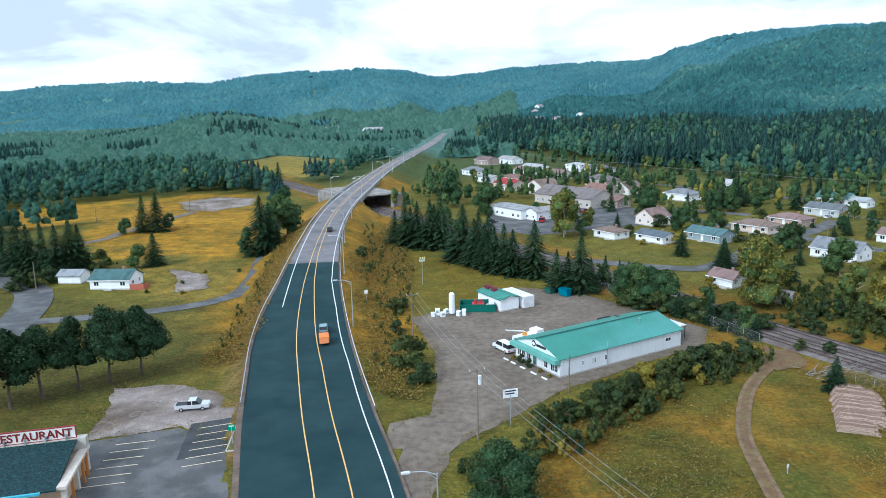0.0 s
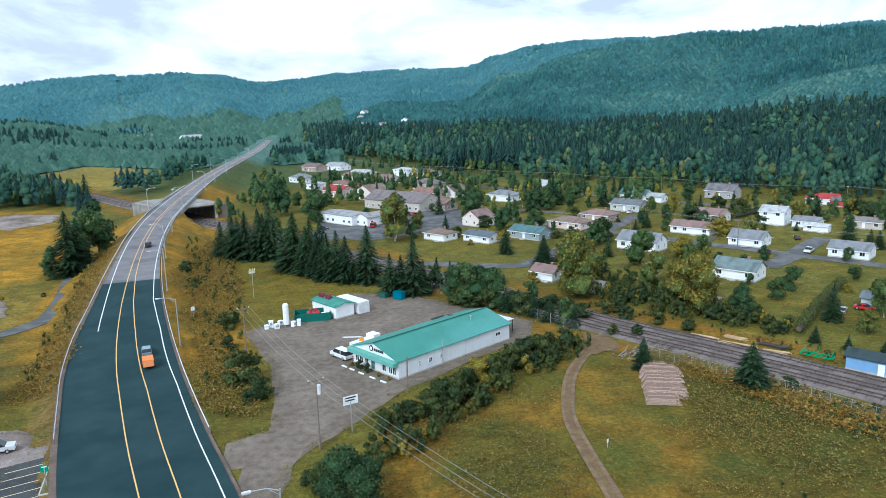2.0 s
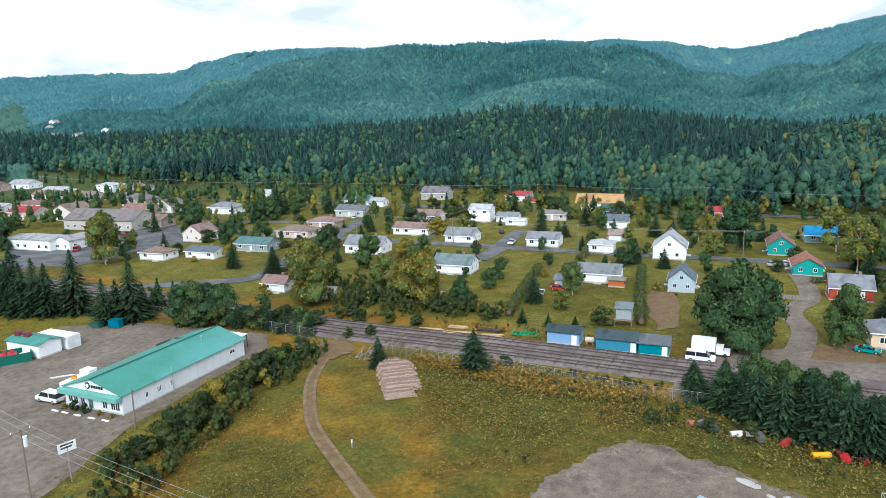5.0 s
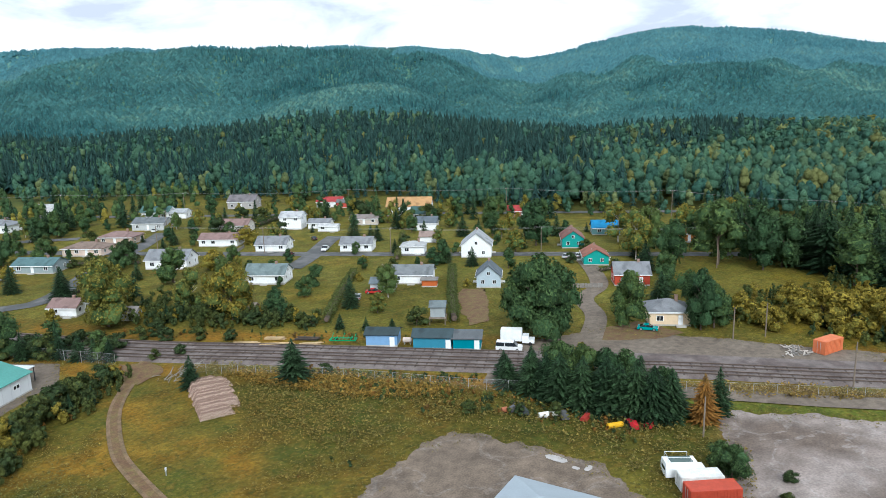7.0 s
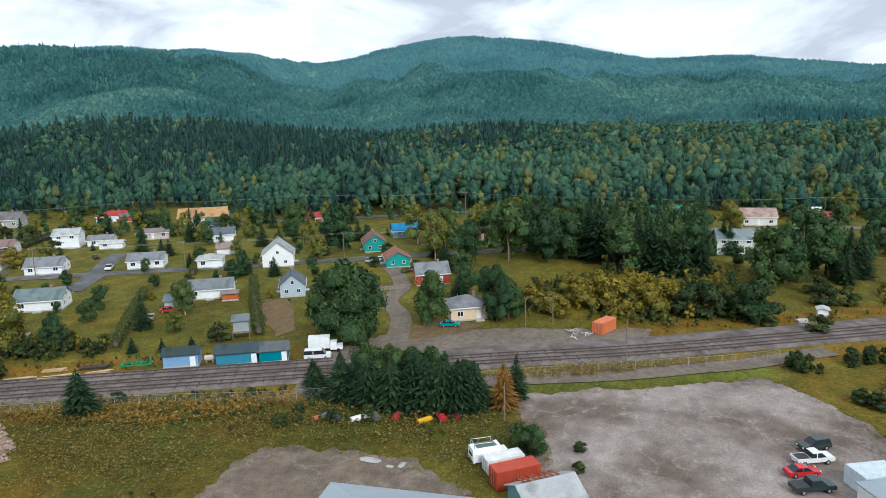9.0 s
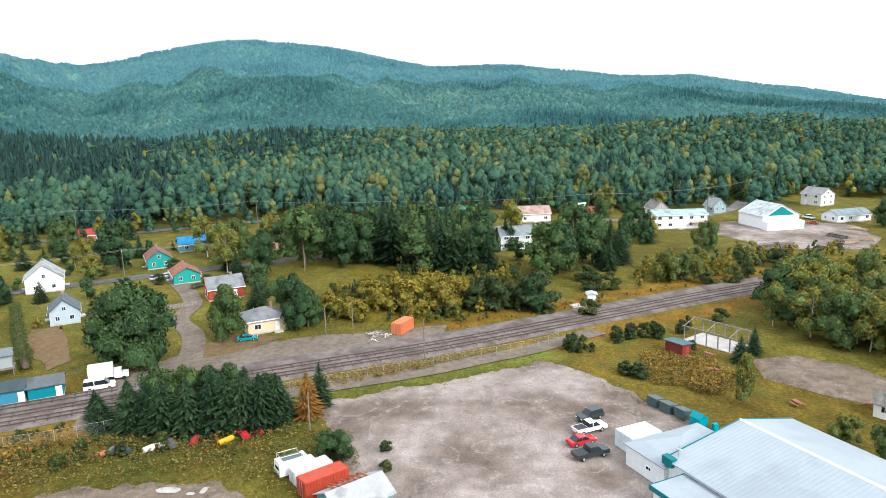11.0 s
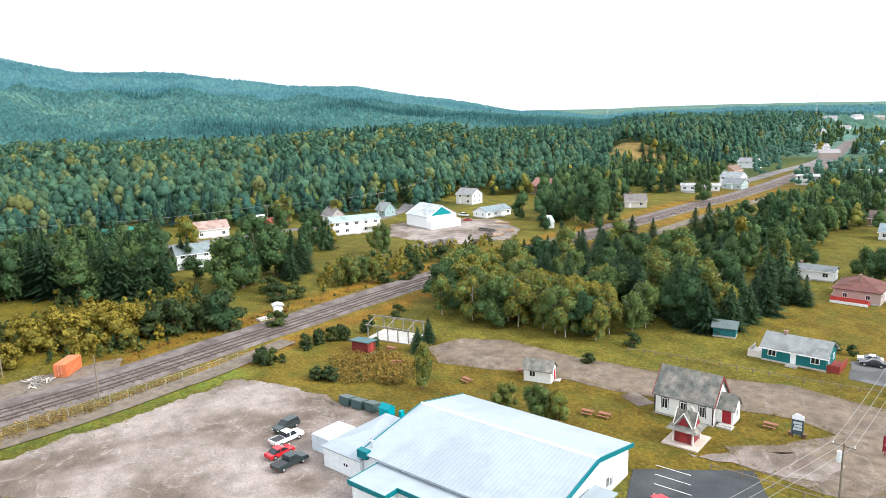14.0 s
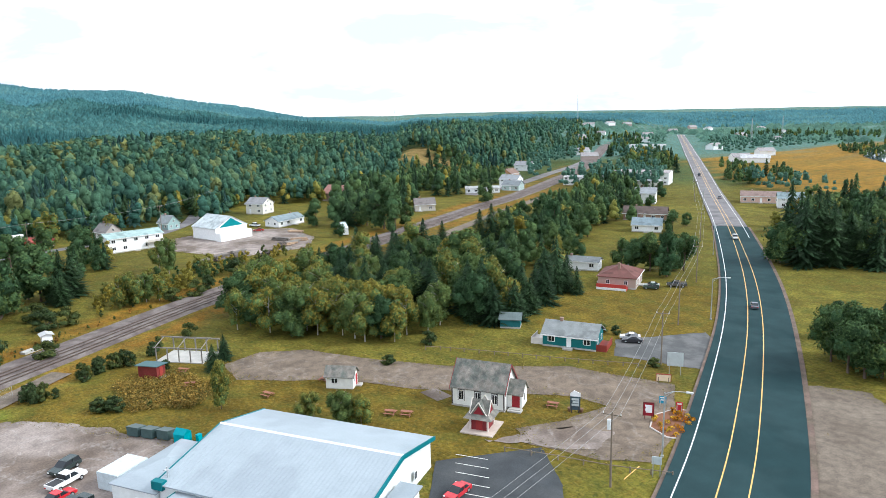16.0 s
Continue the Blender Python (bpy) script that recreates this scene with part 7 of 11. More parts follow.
# ---- chapel and its green ----
OLD_SHINGLE = material("mossy_grey_shingles", (0.23, 0.205, 0.18), 0.95, 0.3, 1.1, 7.0, bump=0.4, second=(0.115, 0.125, 0.112), amount=0.44, patch=0.8, soft=0.3)
CLAP = paint((0.8, 0.8, 0.77), 0.7)
chapel = thing("chapel", "small white wooden chapel with a steep mossy roof", "chapel", 76.9, -76.4, 0, 29)
part("foundation", Shape().box(-4.6, 4.6, -3.3, 3.3, -0.1, 0.3), CONCRETE, chapel)
part("wall", Shape().side([(-3.2, 0.3), (3.2, 0.3), (3.2, 3.5), (0, 7.0), (-3.2, 3.5)], -4.5, 4.5), CLAP, chapel)
part("roof", roof_gable(9.0, 6.4, 3.5, 3.5, 0.35, 0.14), OLD_SHINGLE, chapel)
s = Shape()
for sx in (-4.9, 4.82):
    for sy in (1, -1):
        a = [(sy * 3.6, 2.9), (0, 6.85), (0, 7.2), (sy * 3.6, 3.25)]
        s.side(a if sy > 0 else a[::-1], sx, sx + 0.08)
part("bargeboard", s, paint((0.2, 0.03, 0.03)), chapel, "dark red gable boards")
for sx in (-4.5, 4.5):
    for sy in (-3.2, 3.2):
        part("corner_board", Shape().box(sx - 0.09, sx + 0.09, sy - 0.09, sy + 0.09, 0.3, 3.4), paint((0.06, 0.05, 0.05)), chapel)
for px in (-2.9, 0, 2.9):
    for side in (-1, 1):
        w = window(chapel, px, side * 3.2, 1.1, 0.95, 1.75, 0 if side < 0 else 180)
        part("casing", Shape().box(-0.62, -0.5, -0.05, 0.05, -0.05, 1.05).box(0.5, 0.62, -0.05, 0.05, -0.05, 1.05).box(-0.62, 0.62, -0.05, 0.05, 1.0, 1.07), paint((0.06, 0.06, 0.06)), w)
part("vestibule", Shape().side([(-1.5, 0.3), (1.5, 0.3), (1.5, 2.9), (0, 4.5), (-1.5, 2.9)], -7.0, -4.5), CLAP, chapel)
part("vestibule_roof", Shape().side([(0, 4.5), (1.9, 2.5), (1.9, 2.65), (0, 4.68)], -7.3, -4.6).side([(-1.9, 2.5), (0, 4.5), (0, 4.68), (-1.9, 2.65)], -7.3, -4.6), OLD_SHINGLE, chapel)
door(chapel, -6.0, 1.5, 0.3, 180, (0.3, 0.02, 0.03), 1.3, 2.2)
window(chapel, -6.99, 0, 1.1, 0.7, 1.5, -90)
part("step", Shape().box(-7.2, -4.9, 1.5, 2.9, 0, 0.25).box(-7.0, -5.1, 1.5, 2.5, 0.25, 0.4), CONCRETE, chapel)
kiosk = thing("well_house", "small dark red pavilion with a crossed gable roof", "pavilion", 69.6, -69.4, 0, 29)
part("slab", Shape().box(-2.6, 2.6, -2.8, 2.8, -0.05, 0.2), paint((0.55, 0.46, 0.4)), kiosk)
part("wall", Shape().box(-1.3, 1.3, -1.3, 1.3, 0.2, 2.3), paint((0.2, 0.025, 0.03)), kiosk)
for sx in (-1.4, 1.4):
    for sy in (-1.4, 1.4):
        part("corner_post", Shape().box(sx - 0.12, sx + 0.12, sy - 0.12, sy + 0.12, 0.2, 2.4), paint((0.7, 0.62, 0.58)), kiosk)
part("eave", Shape().add([(-2.3, -2.3, 2.25), (2.3, -2.3, 2.25), (2.3, 2.3, 2.25), (-2.3, 2.3, 2.25), (-1.2, -1.2, 2.95), (1.2, -1.2, 2.95), (1.2, 1.2, 2.95), (-1.2, 1.2, 2.95)], [(3, 2, 1, 0), (4, 5, 6, 7), (0, 1, 5, 4), (1, 2, 6, 5), (2, 3, 7, 6), (3, 0, 4, 7)]), OLD_SHINGLE, kiosk)
part("gable_roof", Shape().side([(-1.3, 2.7), (1.3, 2.7), (0, 4.7)], -1.45, 1.45).add([(-1.3, -1.45, 2.7), (1.3, -1.45, 2.7), (0, -1.45, 4.7), (-1.3, 1.45, 2.7), (1.3, 1.45, 2.7), (0, 1.45, 4.7)], [(0, 1, 2), (5, 4, 3), (1, 4, 5, 2), (0, 2, 5, 3), (0, 3, 4, 1)]), OLD_SHINGLE, kiosk)
for a in range(4):
    part("gable_panel", Shape().add([(-0.85, -1.5, 2.85), (0.85, -1.5, 2.85), (0, -1.5, 4.15), (-0.85, -1.46, 2.85), (0.85, -1.46, 2.85), (0, -1.46, 4.15)], [(0, 1, 2), (5, 4, 3), (1, 4, 5, 2), (0, 2, 5, 3), (0, 3, 4, 1)]), paint((0.24, 0.02, 0.03)), kiosk, m=pose(0, 0, 0, 0, 0, 90 * a))
    part("barge_trim", Shape().tube((-1.3, -1.55, 2.75), (0, -1.55, 4.75), 0.08).tube((1.3, -1.55, 2.75), (0, -1.55, 4.75), 0.08), paint((0.72, 0.66, 0.6)), kiosk, m=pose(0, 0, 0, 0, 0, 90 * a))
part("door", Shape().box(-0.55, 0.55, 1.3, 1.36, 0.25, 2.15), paint((0.28, 0.03, 0.03)), kiosk)
hut = thing("white_hut", "small white hut with a red door and grey roof", "hut", 99.0, -61.8, 0, 43)
part("wall", Shape().side([(-1.5, 0), (1.5, 0), (1.5, 2.4), (0, 3.7), (-1.5, 2.4)], -2.5, 2.5), CLAP, hut)
part("roof", roof_gable(5.0, 3.0, 2.4, 1.3, 0.35, 0.12), OLD_SHINGLE, hut)
window(hut, 0.9, 1.5, 1.0, 1.2, 1.0, 180)
window(hut, -2.5, 0.6, 1.0, 0.7, 1.0, -90)
door(hut, -2.5, -0.7, 0.05, -90, (0.4, 0.02, 0.03), 0.9, 2.0)
part("step", Shape().box(-3.6, -2.6, -1.3, 0.1, 0, 0.2), CONCRETE, hut)
hut = thing("booth", "small dark red booth with a sloping roof", "booth", 127.4, -37.0, 0, 38)
part("wall", Shape().side([(-1.3, 0), (1.3, 0), (1.3, 2.5), (-1.3, 2.2)], -2.0, 2.0), material("red_boards", (0.2, 0.035, 0.03), 0.9, 0.2), hut)
part("roof", Shape().side([(-1.8, 2.15), (1.8, 2.52), (1.8, 2.66), (-1.8, 2.3)], -2.4, 2.4), paint((0.06, 0.12, 0.13)), hut)
door(hut, -2.0, 0, 0.05, -90, (0.35, 0.05, 0.04))
part("step", Shape().box(-3.2, -2.1, -0.8, 0.8, 0, 0.18), CONCRETE, hut)
frame_ = thing("garden_pavilion", "grey roofless timber frame over a concrete pad", "pavilion", 133.4, -45.8, 0, 41)
part("pad", Shape().box(-5.2, 5.2, -3.4, 3.4, -0.05, 0.15), CONCRETE, frame_)
GREYWOOD = material("weathered_timber", (0.24, 0.22, 0.2), 0.9, 0.2)
for px in (-5, -2.5, 0, 2.5, 5):
    for py in (-3.2, 3.2):
        part("post", Shape().box(px - 0.1, px + 0.1, py - 0.1, py + 0.1, 0.15, 2.9), GREYWOOD, frame_)
for py in (-3.2, 3.2):
    part("beam", Shape().box(-5.6, 5.6, py - 0.1, py + 0.1, 2.9, 3.1), GREYWOOD, frame_)
for px in (-5, 0, 5):
    part("rafter", Shape().tube((px, -3.6, 3.05), (px, 0, 4.2), 0.09).tube((px, 3.6, 3.05), (px, 0, 4.2), 0.09), GREYWOOD, frame_)
part("ridge_beam", Shape().box(-5.6, 5.6, -0.09, 0.09, 4.15, 4.35), GREYWOOD, frame_)


def picnic_table(x, y, rot):
    ob = thing("picnic_table", "reddish brown wooden picnic table on the grass", "picnic table", x, y, 0, rot, group="picnic tables on the green")
    wood = paint((0.27, 0.115, 0.075), 0.85, 0.2)
    part("tabletop", Shape().box(-0.95, 0.95, -0.38, 0.38, 0.7, 0.76), wood, ob)
    for sy in (-1, 1):
        part("bench", Shape().box(-0.95, 0.95, sy * 0.72 - 0.14, sy * 0.72 + 0.14, 0.42, 0.47), wood, ob)
    for sx in (-0.7, 0.7):
        part("leg", Shape().tube((sx, -0.75, 0), (sx, -0.25, 0.7), 0.05).tube((sx, 0.75, 0), (sx, 0.25, 0.7), 0.05).box(sx - 0.04, sx + 0.04, -0.8, 0.8, 0.36, 0.42), wood, ob)


for x, y, rot in ((103.5, -49.5, 20), (83.0, -61.4, 35), (81.0, -63.2, 35), (117.4, -40.7, 60), (125.5, -42.2, 40), (67.7, -83.3, 30), (103.2, -60.5, 120)):
    picnic_table(x, y, rot)
bed = thing("flower_bed", "kerbed bed of round orange and yellow flowers", "flower bed", 51.0, -92.6, 0, 0)
outline = [(52.6, -88.6), (49.0, -87.6), (47.4, -88.6), (49.4, -95.4), (51.2, -98.4), (53.8, -97.2), (54.8, -92.4)]
part("soil", Shape().prism([(x - 51.0, y + 92.6) for x, y in outline], 0.0, 0.16), paint((0.2, 0.09, 0.05), 0.95), bed)
kerb = Shape()
for (x0, y0), (x1, y1) in zip(outline, outline[1:] + outline[:1]):
    kerb.tube((x0 - 51, y0 + 92.6, 0.1), (x1 - 51, y1 + 92.6, 0.1), 0.14)
part("kerb", kerb, paint((0.55, 0.5, 0.46)), bed)
r = np.random.default_rng(17)
BLOOM = leaf_material("marigolds", (0.45, 0.16, 0.01), (0.55, 0.27, 0.02), (0.6, 0.4, 0.05), 0.3)
for i in range(34):
    a, b = r.random() * 6.2 - 2.9, r.random() * 8.4 - 4.6
    if inside(outline, np.array([51 + a]), np.array([-92.6 + b]), 0.1)[0] > 0.6:
        at, out = lump_points(60, r, [(0, 0, 0.3, 0.42, 0.32)])
        v, f = cards(at, 0.13, r, out)
        part("flower_clump", crown_mesh("flower_clump", (v, f), BLOOM, float(r.random())), None, bed, m=pose(a, b, 0.15))
structure("light_path", Shape().box(-1, 1, -1, 1, 0, 0.02), GRAVEL_PALE, "pale gravel patch in the grass", "gravel").matrix_basis = pose(84.5, -72, 0.03) @ Matrix.Diagonal((2.5, 1.6, 1, 1))

# ---- houses along the highway and the works ----
HG = "houses along the highway"
teal = house("teal bungalow with a pale grey roof and red porch", 86.5, -109.8, 27, 11, 7, 2.7, 1.9, (0.01, 0.14, 0.15), (0.34, 0.36, 0.36), group=HG)
part("porch", Shape().box(-7.6, -5.5, -2.6, 3.2, 0.0, 0.5).box(-7.6, -7.5, -2.6, 3.2, 0.5, 1.4).box(-7.6, -5.5, 3.1, 3.2, 0.5, 1.4), paint((0.25, 0.04, 0.03)), teal)
part("side_deck", Shape().box(5.5, 8.2, -1.5, 3.0, 0, 0.6).box(8.1, 8.2, -1.5, 3.0, 0.6, 1.4).box(5.5, 8.2, 2.9, 3.0, 0.6, 1.4), paint((0.65, 0.6, 0.56)), teal)
redh = house("beige house with a maroon hipped roof and red deck", 111.0, -157.5, 117, 11, 10, 3.0, 2.6, (0.42, 0.33, 0.29), (0.17, 0.075, 0.065), hip=True, group=HG)
part("veranda", Shape().box(5.5, 8.0, -5.0, 3.0, 0, 0.7).box(7.9, 8.0, -5.0, 3.0, 0.7, 1.6), paint((0.5, 0.06, 0.05)), redh, "red deck with white skirting")
part("skirting", Shape().box(8.0, 8.05, -5.0, 3.0, 0, 0.65), paint(WHITE), redh)
house("small dark teal garden shed", 103.6, -108.4, 40, 4.4, 3.2, 2.2, 1.0, (0.02, 0.14, 0.16), (0.2, 0.25, 0.25), chimney=False, windows=False, name="garden_shed", category="shed", group="")
house("grey-roofed mobile home behind spruces", 131, -164, 27, 12, 5, 2.8, 1.0, WHITE, (0.25, 0.27, 0.28), group=HG)
house("white cottage by the railway", 178, -143, 60, 8, 5, 2.6, 1.2, (0.6, 0.5, 0.47), (0.5, 0.36, 0.33), group=HG)
house("white house with a teal-grey roof by the highway", 156, -233, 30, 11, 8, 2.9, 2.2, WHITE, (0.3, 0.38, 0.42), group=HG)
house("brown house with a long dark roof", 174, -257, 30, 18, 9, 3.0, 2.4, (0.3, 0.2, 0.15), (0.12, 0.09, 0.08), group=HG)
house("white two-storey house with a porch", 204, -299, 30, 10, 9, 5.4, 2.4, WHITE, (0.4, 0.42, 0.44), group=HG)
house("long white warehouse with a dark red band", 260, -374, 25, 34, 16, 7.5, 1.0, WHITE, (0.55, 0.5, 0.5), chimney=False, name="warehouse", category="warehouse", group=HG)
house("low white store beside the warehouse", 284, -346, 25, 22, 14, 5.0, 0.8, WHITE, (0.6, 0.6, 0.6), chimney=False, name="store", category="store", group=HG)
house("white storage hall with a flat roof", 246, -352, 25, 24, 10, 4.6, 0.6, WHITE, (0.5, 0.52, 0.54), chimney=False, name="store", category="store", group=HG)
house("white warehouse far along the highway", 437, -628, 25, 34, 20, 7, 1.0, WHITE, (0.6, 0.6, 0.6), chimney=False, windows=False, name="warehouse", category="warehouse", group=HG)
house("white house at the foot of the sand bank", 310, -308, 20, 12, 9, 5, 2.6, WHITE, (0.4, 0.42, 0.44), group=HG)
house("house with an orange-brown gable", 345, -340, 110, 12, 9, 4.4, 3, (0.5, 0.28, 0.14), (0.3, 0.2, 0.16), group=HG)
house("white house beside the old road", 385, -395, 20, 14, 9, 4.6, 2.6, WHITE, (0.4, 0.4, 0.42), group=HG)
house("grey-green house by the railway", 296, -296, 20, 11, 8, 3.4, 2.4, (0.4, 0.5, 0.48), (0.3, 0.33, 0.35), group=HG)
house("pale house at the forest foot", 268, -208, 60, 10, 8, 3.4, 2.6, (0.6, 0.55, 0.5), (0.28, 0.25, 0.24), group=HG)
house("low white sheds across the railway", 300, -275, 50, 20, 7, 3, 1, WHITE, (0.55, 0.55, 0.55), chimney=False, name="store", category="store", group=HG)
house("white motel-like house east of the highway", 165, -338, 30, 18, 9, 3.4, 2, (0.65, 0.45, 0.38), (0.35, 0.25, 0.22), group=HG)
house("white house with a teal roof east of the highway", 145, -330, 30, 14, 9, 4.6, 2.4, WHITE, (0.3, 0.38, 0.4), group=HG)
house("house hidden in trees with a grey roof", 104, -302, 30, 14, 9, 4, 2.6, (0.4, 0.45, 0.45), (0.3, 0.38, 0.4), group=HG)
house("small white shed in the golden field", 133, -408, 30, 6, 5, 2.8, 1.2, WHITE, (0.6, 0.6, 0.6), chimney=False, windows=False, name="field_shed", category="shed", group=HG)
house("white domed store by the far highway", 285, -560, 30, 22, 12, 4, 2.5, WHITE, (0.7, 0.7, 0.72), chimney=False, windows=False, name="store", category="store", group=HG)
WG = "buildings at the works yard"
motel = house("white two-storey apartment house with a pale green roof", 268.6, -71, -85, 20, 9.5, 5.4, 1.4, WHITE, (0.45, 0.6, 0.58), group=WG, chimney=False)
part("balcony", Shape().box(3.5, 9.5, -6.8, -4.75, 2.6, 2.75).box(3.5, 9.5, -6.8, -6.74, 2.75, 3.6).box(3.6, 3.75, -6.75, -6.6, 0, 2.6).box(9.3, 9.45, -6.75, -6.6, 0, 2.6), paint((0.6, 0.55, 0.5)), motel)
part("outside_stair", Shape().tube((-11.8, -3.0, 0), (-10.2, -1.0, 2.7), 0.16).tube((-11.8, -2.0, 0), (-10.2, 0.0, 2.7), 0.16), paint(DARK), motel)
works = house("large white works shed with a teal gable", 268.5, -105, 15, 15, 15, 5.0, 4.0, WHITE, (0.66, 0.72, 0.74), group=WG, chimney=False, windows=False, name="works_shed", category="shed")
part("gable_panel", Shape().add([(-7.56, -5.6, 5.1), (-7.56, 5.6, 5.1), (-7.56, 0, 8.4), (-7.5, -5.6, 5.1), (-7.5, 5.6, 5.1), (-7.5, 0, 8.4)], [(0, 2, 1), (3, 4, 5), (0, 1, 4, 3), (1, 2, 5, 4), (2, 0, 3, 5)]), paint((0.0, 0.2, 0.22)), works, "teal upper gable")
part("lean_to", Shape().side([(-7.5, 0), (7.5, 0), (7.5, 3.2), (-7.5, 3.2)], -10.5, -7.56), paint(WHITE), works)
house("white farmhouse with a porch at the forest foot", 322, -146, 30, 10, 9, 5.2, 2.6, (0.72, 0.7, 0.64), (0.35, 0.35, 0.36), group=WG)
house("low house with a blue-grey roof by the works", 278, -138, -70, 16, 8, 2.8, 1.8, WHITE, (0.3, 0.37, 0.4), group=WG)
house("old barn with a rusty pink roof", 335, -199, 20, 15, 11, 4.5, 4.0, (0.3, 0.22, 0.18), (0.5, 0.26, 0.22), chimney=False, windows=False, name="barn", category="barn", group=WG)
house("white house with a pink roof in the trees", 289, -17, -80, 13, 9, 3.6, 2.6, (0.72, 0.7, 0.66), (0.55, 0.38, 0.33), group=WG)
house("white house with teal wings in the trees", 232, -8, -80, 11, 9, 5.0, 2.4, (0.7, 0.74, 0.74), (0.3, 0.36, 0.37), group=WG)
house("white roof of a house behind dark trees", 275, 70, -75, 12, 8, 4.6, 2.2, (0.55, 0.55, 0.55), (0.4, 0.42, 0.42), group=WG)
house("green-roofed house among the forest trees", 268, 15, -75, 12, 9, 6.0, 3.2, (0.6, 0.62, 0.6), (0.05, 0.33, 0.25), group=WG)
house("small gabled cottage by the forest road", 300, -70, 20, 8, 7, 3.2, 3.0, (0.4, 0.36, 0.34), (0.3, 0.28, 0.27), group=WG)
house("small teal cottage by the forest road", 305, -96, 20, 7, 6, 3.2, 3.0, (0.3, 0.42, 0.42), (0.4, 0.44, 0.45), group=WG)
house("red shed at the forest edge", 300, -45, -80, 9, 6, 2.6, 1.4, (0.4, 0.06, 0.04), (0.4, 0.1, 0.08), group=WG, chimney=False, windows=False, name="red_shed", category="shed")
mobile = thing("site_trailer", "long white site trailer with a blue-white roof", "trailer", 240.5, -145.5, 0, -26)
part("body", Shape().box(-8.2, 8.2, -1.6, 1.6, 0.5, 3.1), paint(WHITE, 0.5), mobile)
part("roof", Shape().box(-8.3, 8.3, -1.7, 1.7, 3.1, 3.25), paint((0.65, 0.72, 0.75)), mobile)
for px in (-6, -3, 0, 3, 6):
    window(mobile, px, 1.6, 1.4, 1.1, 1.0, 180)
part("axle_block", Shape().box(-3, 3, -1.2, 1.2, 0, 0.5), paint(DARK), mobile)


# ---- timber and vehicles in the works yard ----
STACK_WOOD = material("weathered_timber", (0.16, 0.14, 0.125), 0.9, 0.25, 0.8, 8.0, random=0.35)
FRESH_WOOD = material("fresh_cut_timber", (0.4, 0.28, 0.19), 0.9, 0.2, 0.8, 8.0, random=0.3)


def timber_stack(label, x, y, rot, rows, layers, l, mat, loose=0.0, seed=1):
    """Sawn beams laid in layers on bearers."""
    r = random.Random(seed)
    ob = thing("timber_stack", label, "timber stack", x, y, 0.05, rot, group="timber stacks in the yard")
    beam = Shape().box(-l / 2, l / 2, -0.17, 0.17, 0, 0.3).mesh("beam", mat)
    for sx in (-0.35, 0.35):
        part("bearer", Shape().box(sx * l - 0.12, sx * l + 0.12, -rows * 0.2, rows * 0.2, 0, 0.15), STACK_WOOD, ob)
    for j in range(layers):
        for i in range(rows - (j if loose else 0)):
            part("beam", beam, None, ob, m=pose((r.random() - 0.5) * (0.5 + 2 * loose), (i - (rows - 1) / 2) * 0.39, 0.15 + j * 0.33, 0, 0, (r.random() - 0.5) * (2 + 60 * loose)))


for k, (x, y, rot, rows, layers, l, mat, loose, label) in enumerate((
    (224, -88, -62, 6, 5, 6.5, STACK_WOOD, 0, "tall stack of weathered grey beams"), (226, -95, -62, 5, 5, 6.0, STACK_WOOD, 0, "tall stack of weathered grey beams"), (222, -82, -58, 5, 4, 6.0, STACK_WOOD, 0, "stack of weathered grey beams"),
    (243, -119, 20, 7, 3, 7.0, STACK_WOOD, 0.2, "loose heap of grey timber"), (237, -124, 60, 6, 3, 6.0, FRESH_WOOD, 0.3, "tumbled heap of fresh timber"), (232, -117, 100, 5, 2, 6.0, FRESH_WOOD, 0.5, "scattered fresh boards in the yard"),
    (256, -132, 35, 6, 2, 6.0, FRESH_WOOD, 0.3, "scattered fresh boards in the yard"),
)):
    timber_stack(label, x, y, rot, rows, layers, l, mat, loose, k)
car("pickup", "white pickup parked in the works yard", 283, -126, 20, WHITE)
car("sedan" if "sedan" in BODIES else "pickup", "red car parked in the works yard", 270, -122, 60, RED)
car("pickup", "dark pickup parked by the sheds", 290, -118, 100, DARK)


# ---- timber, junk and sheds by the railway ----
LOG_END = material("cut_log_ends", (0.56, 0.42, 0.34), 0.9, 0.25, 3.0, 20.0)
LOG_BARK = material("log_bark", (0.26, 0.17, 0.13), 0.95, 0.3, 2.0, 14.0)


def log_mesh(name, places, rad_of):
    """Short logs lying along y: bark round the side, pale wood on the sawn ends."""
    s_, ends = Shape(), []
    for x, y, z, rad in places:
        s_.tube((x, y - 0.5, z), (x, y + 0.5, z), rad, rad * rad_of, 7)
        ends += [1, 1] + [0] * 7
    me = s_.mesh(name, LOG_BARK)
    me.materials.append(LOG_END)
    me.polygons.foreach_set("material_index", ends)
    return me


